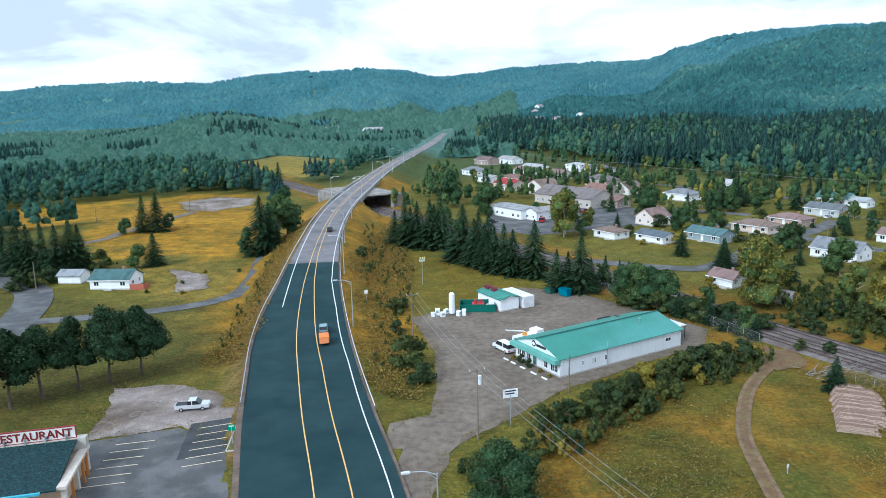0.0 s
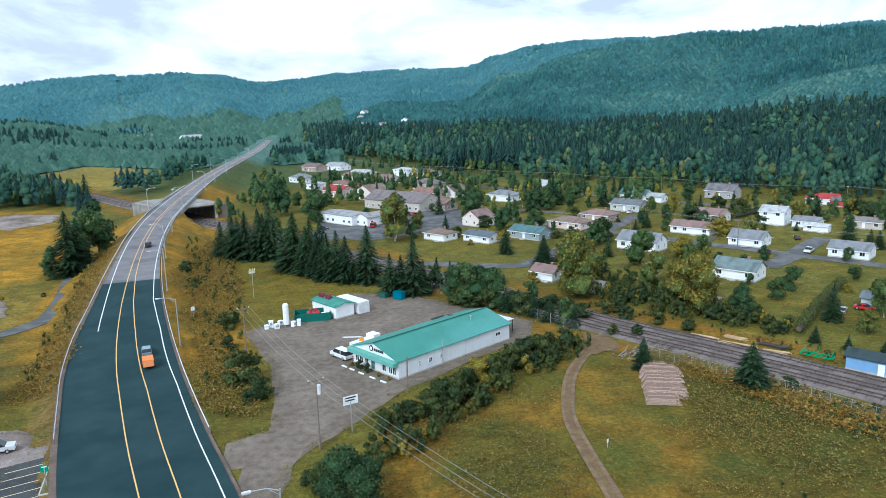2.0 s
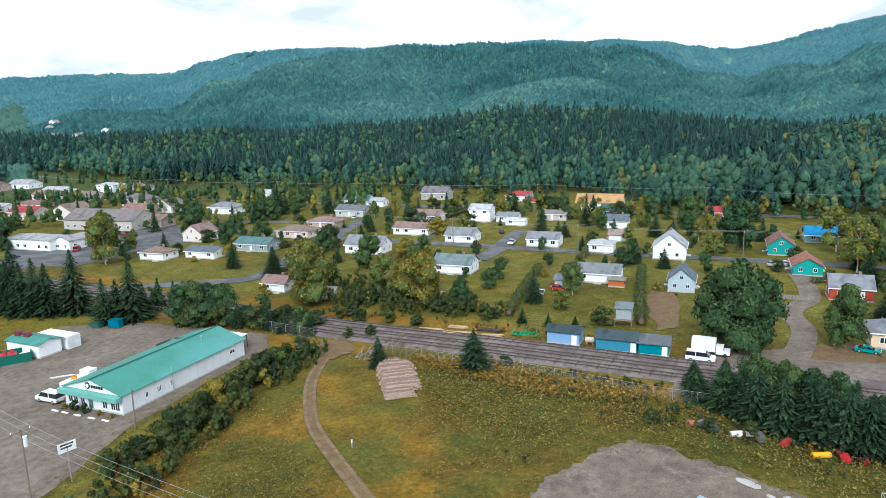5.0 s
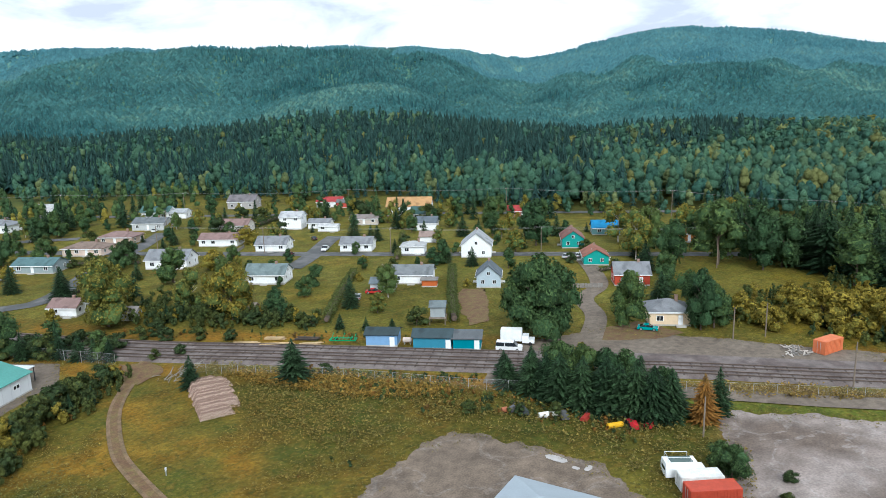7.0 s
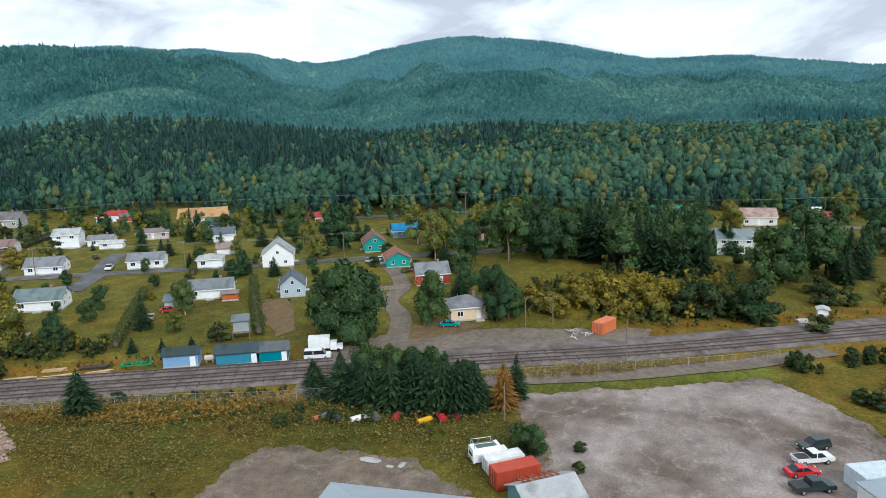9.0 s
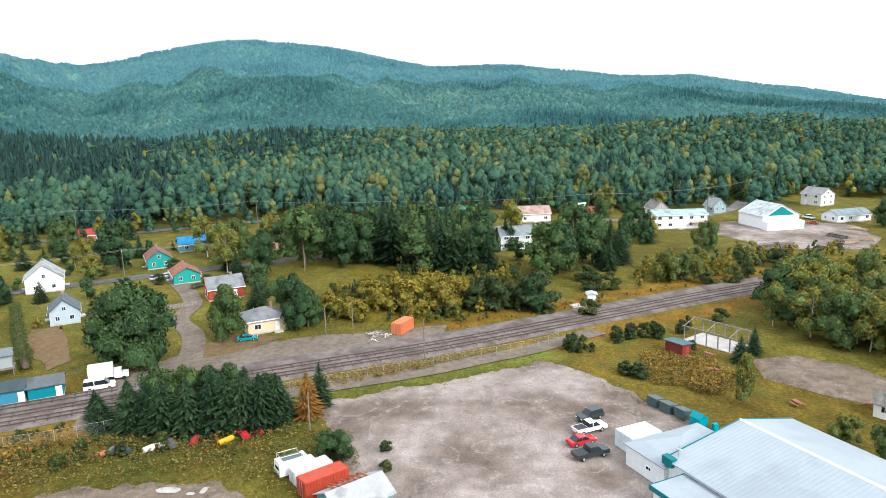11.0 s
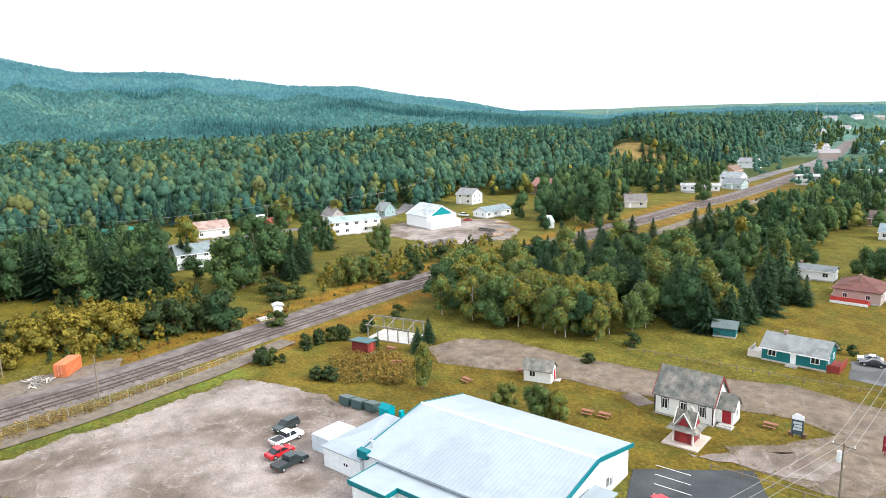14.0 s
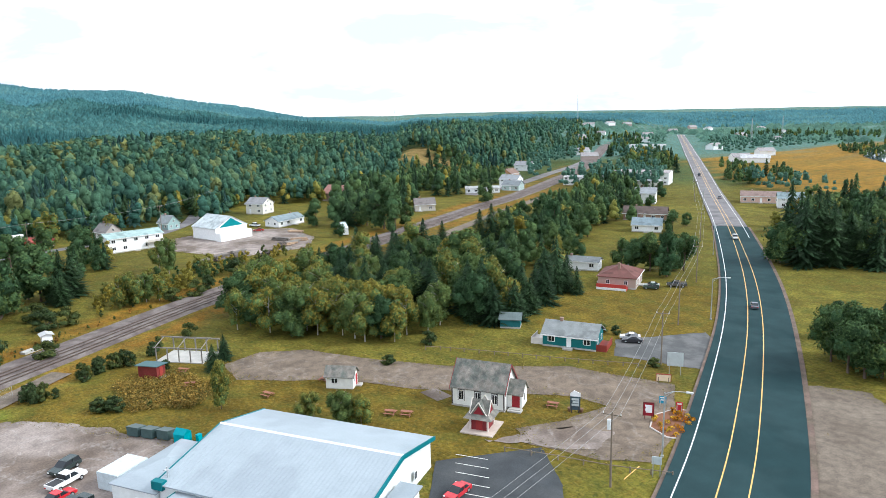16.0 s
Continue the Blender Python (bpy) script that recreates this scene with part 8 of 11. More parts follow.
r = np.random.default_rng(19)
ONE_LOG = [log_mesh("log", [(0, 0, 0, rad)], 0.94) for rad in (0.1, 0.12, 0.135)]
for stack in range(12):
    f = stack / 11
    cx, cy = 58.3 + f * 6.4 + r.normal() * 0.2, 89.9 + f * 13.4
    pile = thing("log_stack", "row of short pinkish pulp logs stacked in the field", "wood pile", cx, cy, 0, -24 + r.normal(), group="pulpwood rows")
    rest = []
    for level in range(int(5.4 + 2 * r.random())):
        for i in range(27 - level - int(r.random() * 3) - (6 if stack in (0, 1, 11) else 0)):
            x, z = -3.5 + level * 0.13 + i * 0.262 + r.normal() * 0.02, 0.12 + level * (0.225 + 0.02 * f) + r.normal() * 0.015
            if stack == 0:
                part("log", ONE_LOG[int(r.integers(0, 3))], None, pile, m=pose(x, r.normal() * 0.06, z, 0, r.random() * 360, r.normal() * 1.5))
            else:
                rest.append((x, r.normal() * 0.07, z, 0.1 + 0.04 * r.random()))
    if rest:
        tagged(part("log_stackful", log_mesh("log_stackful", rest, 0.94), None, pile), kind="stuff")
brush = thing("brush_heap", "heap of bare grey branches and poles", "brush", 64.5, 111.5, 0, 20)
for i in range(70):
    a, b = r.normal(size=2) * (2.6, 1.3), r.random() * 6.28
    part("branch", Shape().tube((a[0], a[1], 0.1 + r.random() * 0.6), (a[0] + 2.4 * math.cos(b * 0.25), a[1] + 1.2 * math.sin(b), 0.2 + r.random() * 1.1), 0.06, 0.02, 5), GREYWOOD, brush)
for i, (x, y, l, w, h, rot) in enumerate(((82.0, 115.4, 5, 1.0, 0.6, -58), (85.0, 109.6, 6.5, 1.2, 0.7, -55), (87.4, 113.0, 4, 1.0, 0.5, -62), (91.2, 107.0, 5, 1.4, 0.8, -58), (89.0, 104.0, 4, 0.8, 0.4, -50))):
    pile = thing("lumber_pile", "pile of pale sawn lumber beside the track" if i != 3 else "dark stack of old sleepers beside the track", "lumber", x, y, 0.1, rot, group="lumber by the railway")
    wood = material("sawn_wood", (0.5, 0.36, 0.2), 0.85, 0.2, random=0.25) if i != 3 else WOOD_DARK
    for k in range(14):
        part("board", Shape().box(-l / 2, l / 2, -0.1, 0.1, 0, 0.12), wood, pile, m=pose(r.normal() * 0.3, -w / 2 + (k % 5) * w / 4, (k // 5) * 0.16, 0, 0, r.normal() * 3))
machine = thing("green_implement", "green-painted farm implement with bars and teeth", "machine", 94.0, 99.4, 0.1, -58)
part("frame", Shape().box(-2.8, 2.8, -0.9, -0.75, 0.5, 0.7).box(-2.8, 2.8, 0.75, 0.9, 0.5, 0.7).box(-2.8, -2.6, -0.75, 0.75, 0.5, 0.7).box(2.6, 2.8, -0.75, 0.75, 0.5, 0.7), paint((0.0, 0.25, 0.1)), machine)
for i in range(7):
    part("tooth", Shape().tube((-2.4 + i * 0.8, -0.8, 0.6), (-2.2 + i * 0.8, 0.8, 1.7 if i % 3 == 0 else 1.0), 0.07), paint((0.0, 0.28, 0.12)), machine)
for sx in (-1.8, 1.8):
    part("wheel", WHEEL, None, machine, m=pose(sx, 1.1, 0.36))
SG = "garages by the railway"
house("light blue garage with a white door by the track", 98.2, 92.0, -59, 6.4, 4.2, 2.6, 0.8, (0.2, 0.36, 0.58), (0.04, 0.06, 0.065), chimney=False, windows=False, name="track_garage", category="garage", group=SG)
house("long blue-green garage with grey shingles", 102.6, 82.4, -59, 7.6, 4.4, 2.6, 1.0, (0.04, 0.22, 0.32), (0.05, 0.075, 0.085), chimney=False, windows=False, name="track_garage", category="garage", group=SG)
house("teal garage with a white door by the track", 106.0, 76.4, -59, 5.4, 4.4, 2.5, 1.0, (0.0, 0.2, 0.26), (0.12, 0.13, 0.14), chimney=False, windows=False, name="track_garage", category="garage", group=SG)
for x, y, rot, dx in ((98.2, 92.0, -59, 2.2), (102.6, 82.4, -59, 3.2), (106.0, 76.4, -59, 2.0)):
    a = Vector((x, y, 0)) + Matrix.Rotation(radians(rot), 3, "Z") @ Vector((dx, -2.16 if x < 100 else -2.26, 0))
    tagged(part("shed_door", Shape().box(-0.5, 0.5, -0.05, 0.04, 0.1, 2.1), paint(WHITE), None, "white plank door of a railway garage", m=pose(a.x, a.y, 0, 0, 0, rot)), category="door", group="garage doors")
oil = thing("oil_tank", "pale horizontal oil tank beside the blue garage", "tank", 100.6, 87.6, 0, -59)
part("shell", Shape().tube((-0.9, 0, 0.9), (0.9, 0, 0.9), 0.55, 0.55, 12), paint((0.6, 0.5, 0.44)), oil)
part("cradle", Shape().box(-0.7, -0.5, -0.4, 0.4, 0, 0.5).box(0.5, 0.7, -0.4, 0.4, 0, 0.5), STEEL, oil)
tower = thing("playhouse_tower", "narrow grey wooden tower shed with a deck", "shed", 115.5, 91.3, 0, -58)
part("wall", Shape().box(-1.6, 1.6, -1.3, 1.3, 1.6, 4.0), paint((0.33, 0.36, 0.37)), tower)
part("roof", roof_gable(3.4, 2.8, 4.0, 1.0, 0.25), shingle((0.16, 0.19, 0.2)), tower)
part("deck", Shape().box(-1.9, 1.9, -2.2, 1.5, 1.45, 1.6), WOOD_POLE, tower)
for sx in (-1.7, 1.7):
    for sy in (-2.0, 1.3):
        part("post", Shape().box(sx - 0.09, sx + 0.09, sy - 0.09, sy + 0.09, 0, 1.45), WOOD_POLE, tower)
house("small white garden shed near the hedge", 78.2, 154.2, -58, 3.6, 3.0, 2.1, 1.0, WHITE, (0.5, 0.45, 0.42), chimney=False, windows=False, name="garden_shed", category="shed", group="")
house("low white caravan-like house", 187, 203, R, 9, 4, 2.6, 0.7, WHITE, (0.7, 0.7, 0.7), chimney=False)
house("tin-roofed blue-green shed streaked with rust", 72.0, 14.6, -48, 7.2, 5.6, 2.4, 1.4, (0.15, 0.32, 0.34), (0.55, 0.56, 0.57), chimney=False, windows=False, name="tin_shed", category="shed", group="")
RUST = material("rust_streaks", (0.26, 0.06, 0.03), 0.9, 0.3)
for i in range(7):
    a = Vector((72.0, 14.6, 0)) + Matrix.Rotation(radians(-48), 3, "Z") @ Vector((-2.6 + i * 0.75, 0, 0))
    tagged(part("rusty_roof_sheet", Shape().side([(0.15, 3.94), (2.2 + 0.7 * (i % 2), 3.42 - 0.35 * (i % 2)), (2.2 + 0.7 * (i % 2), 3.45 - 0.35 * (i % 2)), (0.15, 3.97)], -0.2, 0.2), RUST, None, "rust-red corrugated roof sheet on the tin shed", m=pose(a.x, a.y, 0, 0, 0, -48)), category="roof sheet", group="rusty roof sheets")
grey_roof = thing("tent_roof_shed", "pale grey peaked roof shed in the yard", "shed", 53, 29, 0, -42)
part("wall", Shape().box(-6.2, 6.2, -5.0, 5.0, 0, 2.6), paint((0.5, 0.52, 0.54)), grey_roof)
part("roof", roof_hip(12.4, 10, 2.6, 2.4, 0.4), METAL_ROOF, grey_roof)
house("white box house beside the railway signal hut", 163.5, -25.2, 0, 2.2, 2.0, 2.2, 0.3, WHITE, (0.7, 0.7, 0.7), chimney=False, windows=False, name="signal_hut", category="hut", group="")
slab = thing("concrete_slab", "old pale concrete platform slab beside the track", "slab", 160.2, -22.0, 0, -60)
part("slab_body", Shape().box(-2.5, 2.5, -0.8, 0.8, 0, 0.5), CONCRETE, slab)
for x, y, l, c, lab in ((84.3, 53.7, 0.9, (0.35, 0.12, 0.06), "rusty drum among the weeds"), (88.9, 37.4, 2.4, (0.65, 0.36, 0.01), "yellow tank lying in the weeds"), (86.9, 46.9, 2.2, (0.75, 0.74, 0.7), "white gas cylinder lying in the weeds"), (86.4, 47.6, 2.2, (0.75, 0.74, 0.7), "white gas cylinder lying in the weeds")):
    c_ = thing("junk_tank", lab, "tank", x, y, 0, -35)
    part("shell", Shape().tube((-l / 2, 0, 0.45), (l / 2, 0, 0.45), 0.42, 0.42, 12).tube((l / 2, 0, 0.45), (l / 2 + 0.2, 0, 0.45), 0.42, 0.2, 12), paint(c, 0.6, 0.15), c_)
    part("cradle", Shape().box(-l / 3, -l / 3 + 0.15, -0.3, 0.3, 0, 0.2).box(l / 3 - 0.15, l / 3, -0.3, 0.3, 0, 0.2), WOOD_DARK, c_)
for x, y, w, d, h, c, lab in ((90.4, 35.0, 1.6, 1.2, 0.9, (0.5, 0.02, 0.03), "red machine hood in the weeds"), (91.9, 33.4, 1.5, 1.1, 0.9, (0.45, 0.02, 0.03), "red machine hood in the weeds"), (91.4, 36.0, 1.3, 0.8, 0.7, (0.5, 0.03, 0.04), "red machine hood in the weeds"), (89.0, 42.2, 2.2, 1.0, 0.7, (0.35, 0.04, 0.03), "red scrap implement in the weeds"), (86.0, 51.3, 3.0, 1.1, 0.8, (0.05, 0.06, 0.06), "black scrap machine in the weeds"), (87.6, 45.0, 1.8, 1.2, 1.0, (0.1, 0.1, 0.1), "dark scrap frame in the weeds"), (85.2, 52.9, 1.2, 0.8, 0.9, (0.12, 0.12, 0.13), "grey scrap engine in the weeds")):
    c_ = thing("scrap_machine", lab, "scrap", x, y, 0, r.random() * 90)
    part("hull", Shape().side([(-d / 2, 0.15), (d / 2, 0.15), (d / 2, h * 0.7), (d / 4, h), (-d / 3, h)], -w / 2, w / 2), paint(c, 0.6, 0.2), c_)
    part("bar", Shape().tube((-w / 2, 0, 0.3), (w / 2 + 0.6, 0.2, h + 0.2), 0.06), paint(DARK), c_)
    for sx in (-0.35, 0.35):
        part("wheel", WHEEL, None, c_, m=pose(sx * w, d / 2 + 0.05, 0.3) @ Matrix.Diagonal((0.8, 0.8, 0.8, 1)))
heap = thing("rubble_heap", "heap of broken wood and rubble by the container", "rubble", 137.2, 23.0, 0, 0)
for i in range(40):
    a = r.normal(size=2) * (1.6, 1.2)
    part("debris", Shape().box(-0.6, 0.6, -0.12, 0.12, 0, 0.14), GREYWOOD if i % 2 else paint((0.5, 0.45, 0.4)), heap, m=pose(a[0], a[1], 0.1 + r.random() * 0.9 * math.exp(-(a @ a) / 4), r.normal() * 20, r.normal() * 20, r.random() * 180))
for i, (x, y, l, h) in enumerate(((227, -90, 12, 2.6), (222, -104, 7, 2.2), (231, -114, 8, 2.6), (236, -122, 9, 1.6), (224, -112, 6, 1.4), (243, -128, 8, 1.2))):
    pile = thing("timber_stack", "weathered grey stack of sleepers and timber", "wood pile", x, y, 0, -62 + 20 * (i % 3), group="timber at the works yard")
    for k in range(28):
        part("beam", Shape().box(-l / 4, l / 4, -0.13, 0.13, 0, 0.2), WOOD_DARK if i < 3 else GREYWOOD, pile, m=pose((-1 if k % 2 else 1) * l / 4 + r.normal() * 0.2, -1.3 + ((k // 2) % 7) * 0.42, (k // 14) * h / 3, 0, 0, r.normal() * 4))

# ---- restaurant and its car park ----
rest = thing("restaurant", "restaurant with a dark green shingled roof and roof sign", "restaurant", -57.5, 77.5, 0, 13)
part("wall", Shape().box(-12, 10.8, -4.5, 5.6, 0, 3.2), paint((0.5, 0.36, 0.24), 0.8), rest)
part("roof", Shape().side([(-5.6, 3.1), (4.6, 4.6), (4.6, 4.8), (-5.6, 3.3)], -12.5, 10.6), material("green_shingles", (0.012, 0.036, 0.04), 0.9, 0.5, 2.5, 5.0, bump=0.3), rest)
part("parapet", Shape().box(-12.5, 11.6, 4.6, 5.7, 3.2, 4.9), paint((0.5, 0.46, 0.4)), rest)
part("corner_pier", Shape().box(10.6, 11.7, -5.2, 5.7, 3.0, 3.4).box(10.9, 11.5, -4.9, -4.3, 0, 3.0).box(10.9, 11.5, 0, 0.6, 0, 3.0).box(10.9, 11.5, 4.9, 5.5, 0, 3.0), paint((0.6, 0.52, 0.44)), rest, "pale stone corner with timber posts")
part("timber_post", Shape().box(11.5, 11.8, -3.0, -2.7, 0, 3.2).box(11.5, 11.8, 1.6, 1.9, 0, 3.2).box(11.5, 11.8, 3.4, 3.7, 0, 3.2), paint((0.5, 0.2, 0.05)), rest)
board = part("sign_board", Shape().box(-12.2, 10.4, 4.9, 5.05, 5.0, 6.5), paint((0.75, 0.72, 0.68)), rest, "white roof sign with dark red letters")
part("sign_edge", Shape().box(-12.3, 10.5, 4.86, 5.1, 6.5, 6.62).box(-12.3, 10.5, 4.86, 5.1, 4.88, 5.0).box(10.4, 10.5, 4.86, 5.1, 5.0, 6.5), paint((0.25, 0.03, 0.03)), board)
for i in range(9):
    part("sign_strut", Shape().box(-10 + i * 2.4, -9.85 + i * 2.4, 4.5, 4.9, 4.6, 5.6), STEEL, rest)
text = bpy.data.curves.new("lettering", "FONT")
text.body, text.size, text.extrude, text.offset, text.align_x, text.space_character = "RESTAURANT", 1.5, 0.03, 0.03, "RIGHT", 1.02
tmp = new("lettering_curve", text)
bpy.context.view_layer.update()
text_mesh = bpy.data.meshes.new_from_object(tmp.evaluated_get(bpy.context.evaluated_depsgraph_get()))
bpy.data.objects.remove(tmp)
text_mesh.materials.clear()
text_mesh.materials.append(paint((0.18, 0.02, 0.02)))
part("lettering", text_mesh, None, board, m=pose(10.1, 4.86, 5.25, 90, 0, 0))
part("skylight", Shape().box(2, 9, -5.9, -5.5, 3.0, 3.3), paint((0.1, 0.4, 0.5)), rest)
for i in range(6):
    structure("bay_line", Shape().box(-2.6, 2.6, -0.07, 0.07, 0, 0.012), paint((0.7, 0.58, 0.4)), "pale painted parking bay line", "road marking").matrix_basis = pose(-44.6 + i * 0.15, 92.5 - i * 2.3, 0.085, 0, 0, 12)
    structure("bay_line", Shape().box(-2.6, 2.6, -0.07, 0.07, 0, 0.012), paint((0.7, 0.58, 0.4)), "pale painted parking bay line", "road marking").matrix_basis = pose(-34.4 + i * 0.3, 97.4 - i * 2.3, 0.09, 0, 0, 18)
flat_patch("dark_bays", [(-38.6, 98.2), (-32.2, 100.4), (-30.9, 89.0), (-36.8, 87.0)], ASPHALT_DARK, "newly sealed parking bays", "car park", lift=0.08, ragged=0.05)
flat_patch("grass_island", [(-31.8, 100.6), (-29.2, 101.2), (-28.4, 89.6), (-30.6, 89.2)], material("verge_grass", (0.13, 0.115, 0.035), 0.95, 0.3, 0.6, 3.0, space="World"), "grass strip with a kerb beside the highway", "verge", lift=0.12, ragged=0.05)
kerb = Shape()
for a, b in (((-31.9, 100.6), (-30.7, 89.2)), ((-30.7, 89.2), (-28.4, 89.5))):
    kerb.tube((*a, 0.08), (*b, 0.08), 0.12)
structure("kerb", kerb, CONCRETE, "pale kerb round the grass strip", "kerb")
pool = thing("blue_parking_panel", "blue painted accessible parking panel", "road marking", -38.5, 74.8, 0.065, 12)
part("panel", Shape().box(-3.0, 3.0, -1.4, 1.4, 0, 0.012), paint((0.05, 0.35, 0.5)), pool)
lefth = house("white bungalow with a dark green roof and red deck", -89.5, 186.0, -4, 11, 7.5, 2.8, 2.0, WHITE, (0.08, 0.15, 0.15), group="houses west of the highway")
part("deck", Shape().box(5.5, 9.5, -3.7, -1.0, 0, 0.6).box(5.5, 9.5, -3.7, -3.6, 0.6, 1.5).box(9.4, 9.5, -3.7, -1.0, 0.6, 1.5), paint((0.4, 0.12, 0.08)), lefth)
house("small white garage with a dark door", -104.5, 192.5, -4, 6.5, 5, 2.4, 1.2, WHITE, (0.4, 0.42, 0.44), chimney=False, windows=False, name="garage", category="garage", group="")
for i, (x, y) in enumerate(((-72, 187), (-68, 176), (-78, 178), (-60, 200), (-70, 200))):
    tree("bush", x, y, 1.1, 1.2)
house("white building at the far end of the valley road", -118, 1250, 30, 34, 18, 9, 5, WHITE, (0.6, 0.6, 0.62), chimney=False, group="far buildings")
house("white church-like building far up the valley", -205, 1330, 40, 42, 20, 9, 3, (0.7, 0.68, 0.68), (0.55, 0.55, 0.56), chimney=False, group="far buildings")
for i in range(20):
    a, d = radians(-12 + 24 * r.random()), 820 + 620 * r.random()
    x, y = math.sin(a) * d, math.cos(a) * d
    if abs(x) > 30:
        house("small pale house far up the valley", x, y, 30 + 60 * r.random(), 14, 10, 5, 3, WHITE if i % 3 else (0.5, 0.4, 0.36), (0.45, 0.42, 0.42), chimney=False, windows=False, group="far houses")
for i in range(22):
    a, d = radians(139 + 16 * r.random()), 620 + 900 * r.random()
    x, y = math.sin(a) * d, math.cos(a) * d
    if nearest(ROAD_LINE, x, y)[0][0] > 25:
        house("small pale house far along the plain", x, y, 30 + 60 * r.random(), 15, 10, 4.5, 2.6, WHITE if i % 3 else (0.5, 0.4, 0.36), (0.45, 0.42, 0.42), chimney=False, windows=False, group="far houses")

# The metal-roofed store at the yard's edge.
store = thing("yard_store", "low white store with a pale hipped metal roof", "store", 60.1, 27.0, 0, -82.5)
part("foundation", Shape().box(-11.1, 11.1, -5.1, 5.1, -0.1, 0.25), CONCRETE, store)
part("wall", Shape().box(-11, 11, -5, 5, 0.25, 3.2), paint(WHITE, 0.7, 0.06), store)
part("roof", roof_hip(22, 10, 3.2, 1.8), METAL_ROOF, store)
for px in (-7, -2.5, 2.5, 7):
    window(store, px, -5, 1.2, 1.2, 1.0, 0)
    window(store, px, 5, 1.2, 1.2, 1.0, 180)
door(store, 0, -5, 0.25, 0, WHITE)
for x, y, rx, ry in ((75.8, 39.9, 0.7, 1.7), (75.9, 35.2, 0.9, 0.5), (75.0, 36.6, 0.4, 0.6)):
    flat_patch("puddle", [(x + rx * math.cos(a * 0.7854) * (1 + 0.2 * (a % 2)), y + ry * math.sin(a * 0.7854)) for a in range(8)], paint((0.42, 0.39, 0.37), 0.25), "pale drying puddle on the gravel", "puddle", ragged=0.08)



# ---- hedges, garden fences and more village buildings ----
def hedge(label, points, wide, high, seed, tint=0.3):
    """A clipped hedge along a line, its leaves as one crown."""
    line, r = spline(np.array([(*p, 0) for p in points], float), 1.0), np.random.default_rng(seed)
    n = normals(line)
    k = int(len(line) * 60 * high)
    i = r.integers(0, len(line), k)
    side = r.random(k)
    u, z = (r.random(k) - 0.5) * wide, r.random(k) * high
    u, z = np.where(side < 0.65, np.sign(u) * wide / 2, u), np.where(side >= 0.65, high, z)
    c = np.column_stack([line[i, 0] + n[i, 0] * u + r.normal(size=k) * 0.25, line[i, 1] + n[i, 1] * u + r.normal(size=k) * 0.25, z + 0.1 * r.normal(size=k)])
    mid = line[len(line) // 2]
    ob = thing("hedge", label, "hedge", mid[0], mid[1], 0, group="garden hedges")
    v, f = cards(c - np.array([mid[0], mid[1], 0]), 0.16, r, np.column_stack([n[i] * np.where(side < 0.65, np.sign(u), 0)[:, None], np.where(side >= 0.65, 1.0, 0.2)]))
    part("foliage", crown_mesh("foliage", (v, f), SHRUB, tint), None, ob)
    core = Shape()
    for a, b in zip(line[::2], line[2::2]):
        core.tube((a[0] - mid[0], a[1] - mid[1], high * 0.45), (b[0] - mid[0], b[1] - mid[1], high * 0.45), min(wide, high) * 0.38)
    part("hedge_core", core, BARK, ob)


hedge("tall clipped cedar hedge beside the garden", [(101, 112), (120, 127), (138, 140)], 1.6, 2.2, 1, 0.45)
hedge("tall clipped cedar hedge between two gardens", [(117, 88), (136, 103), (156, 118)], 1.8, 2.6, 2, 0.4)
hedge("row of yellow-green hedge bushes", [(160, 143), (178, 157), (195, 171)], 1.5, 1.8, 3, 0.6)
hedge("dark hedge behind the white houses", [(165, 232), (181, 239), (197, 246)], 2.0, 2.4, 4, 0.1)
hedge("low dark hedge along the street", [(77, 187), (90, 197), (103, 208)], 1.2, 1.2, 5, 0.15)
hedge("clipped hedge round the bungalow", [(96, 236), (104, 222), (112, 212)], 1.4, 1.6, 6, 0.2)
hedge("dark hedge before the teal bungalow", [(178, 82), (186, 80), (192, 84)], 1.2, 1.2, 7, 0.1)
for k, (x, y, rot, l) in enumerate(((123, 187, 36, 9), (130, 192, 36, 9), (137, 197, 36, 9), (144, 202, 36, 9), (156, 84, -58, 8), (160, 77, -58, 8))):
    ob = thing("board_fence", "grey weathered garden board fence", "fence", x, y, 0, rot, group="garden fences")
    for i in range(12):
        part("board", Shape().box(-l / 2 + i * l / 12, -l / 2 + i * l / 12 + l / 14, -0.03, 0.03, 0.05, 1.2 + 0.05 * (i % 3)), GREYWOOD, ob)
    part("rail", Shape().box(-l / 2, l / 2, 0.03, 0.09, 0.4, 0.5).box(-l / 2, l / 2, 0.03, 0.09, 0.95, 1.05), GREYWOOD, ob)
flat_patch("bare_earth", [(117, 84), (122, 82), (145, 99), (142, 104), (134, 100)], DIRT, "bare reddish garden earth", "earth")
flat_patch("worn_yard", [(128, 60), (140, 55), (137, 44), (130, 47), (124, 56)], DIRT, "worn brown yard of the cream house", "yard")
flat_patch("shop_yard", [(8, 264), (22, 252), (46, 262), (66, 276), (92, 290), (88, 306), (72, 312), (50, 308), (28, 290)], ASPHALT_LOT, "grey paved yard by the shop", "yard")
house("white garage behind the green-roofed house", 178, 295, R, 9, 6, 2.6, 1.4, WHITE, (0.5, 0.52, 0.53), chimney=False, name="garage", category="garage")
house("grey carport house with white posts", 154, 276, R, 13, 8, 2.8, 1.8, (0.5, 0.52, 0.53), (0.2, 0.22, 0.23))
house("red and white shed by the wood", 239, 247, R, 8, 6, 3.0, 1.4, (0.5, 0.08, 0.06), (0.2, 0.2, 0.2), chimney=False, windows=False, name="red_shed", category="shed")
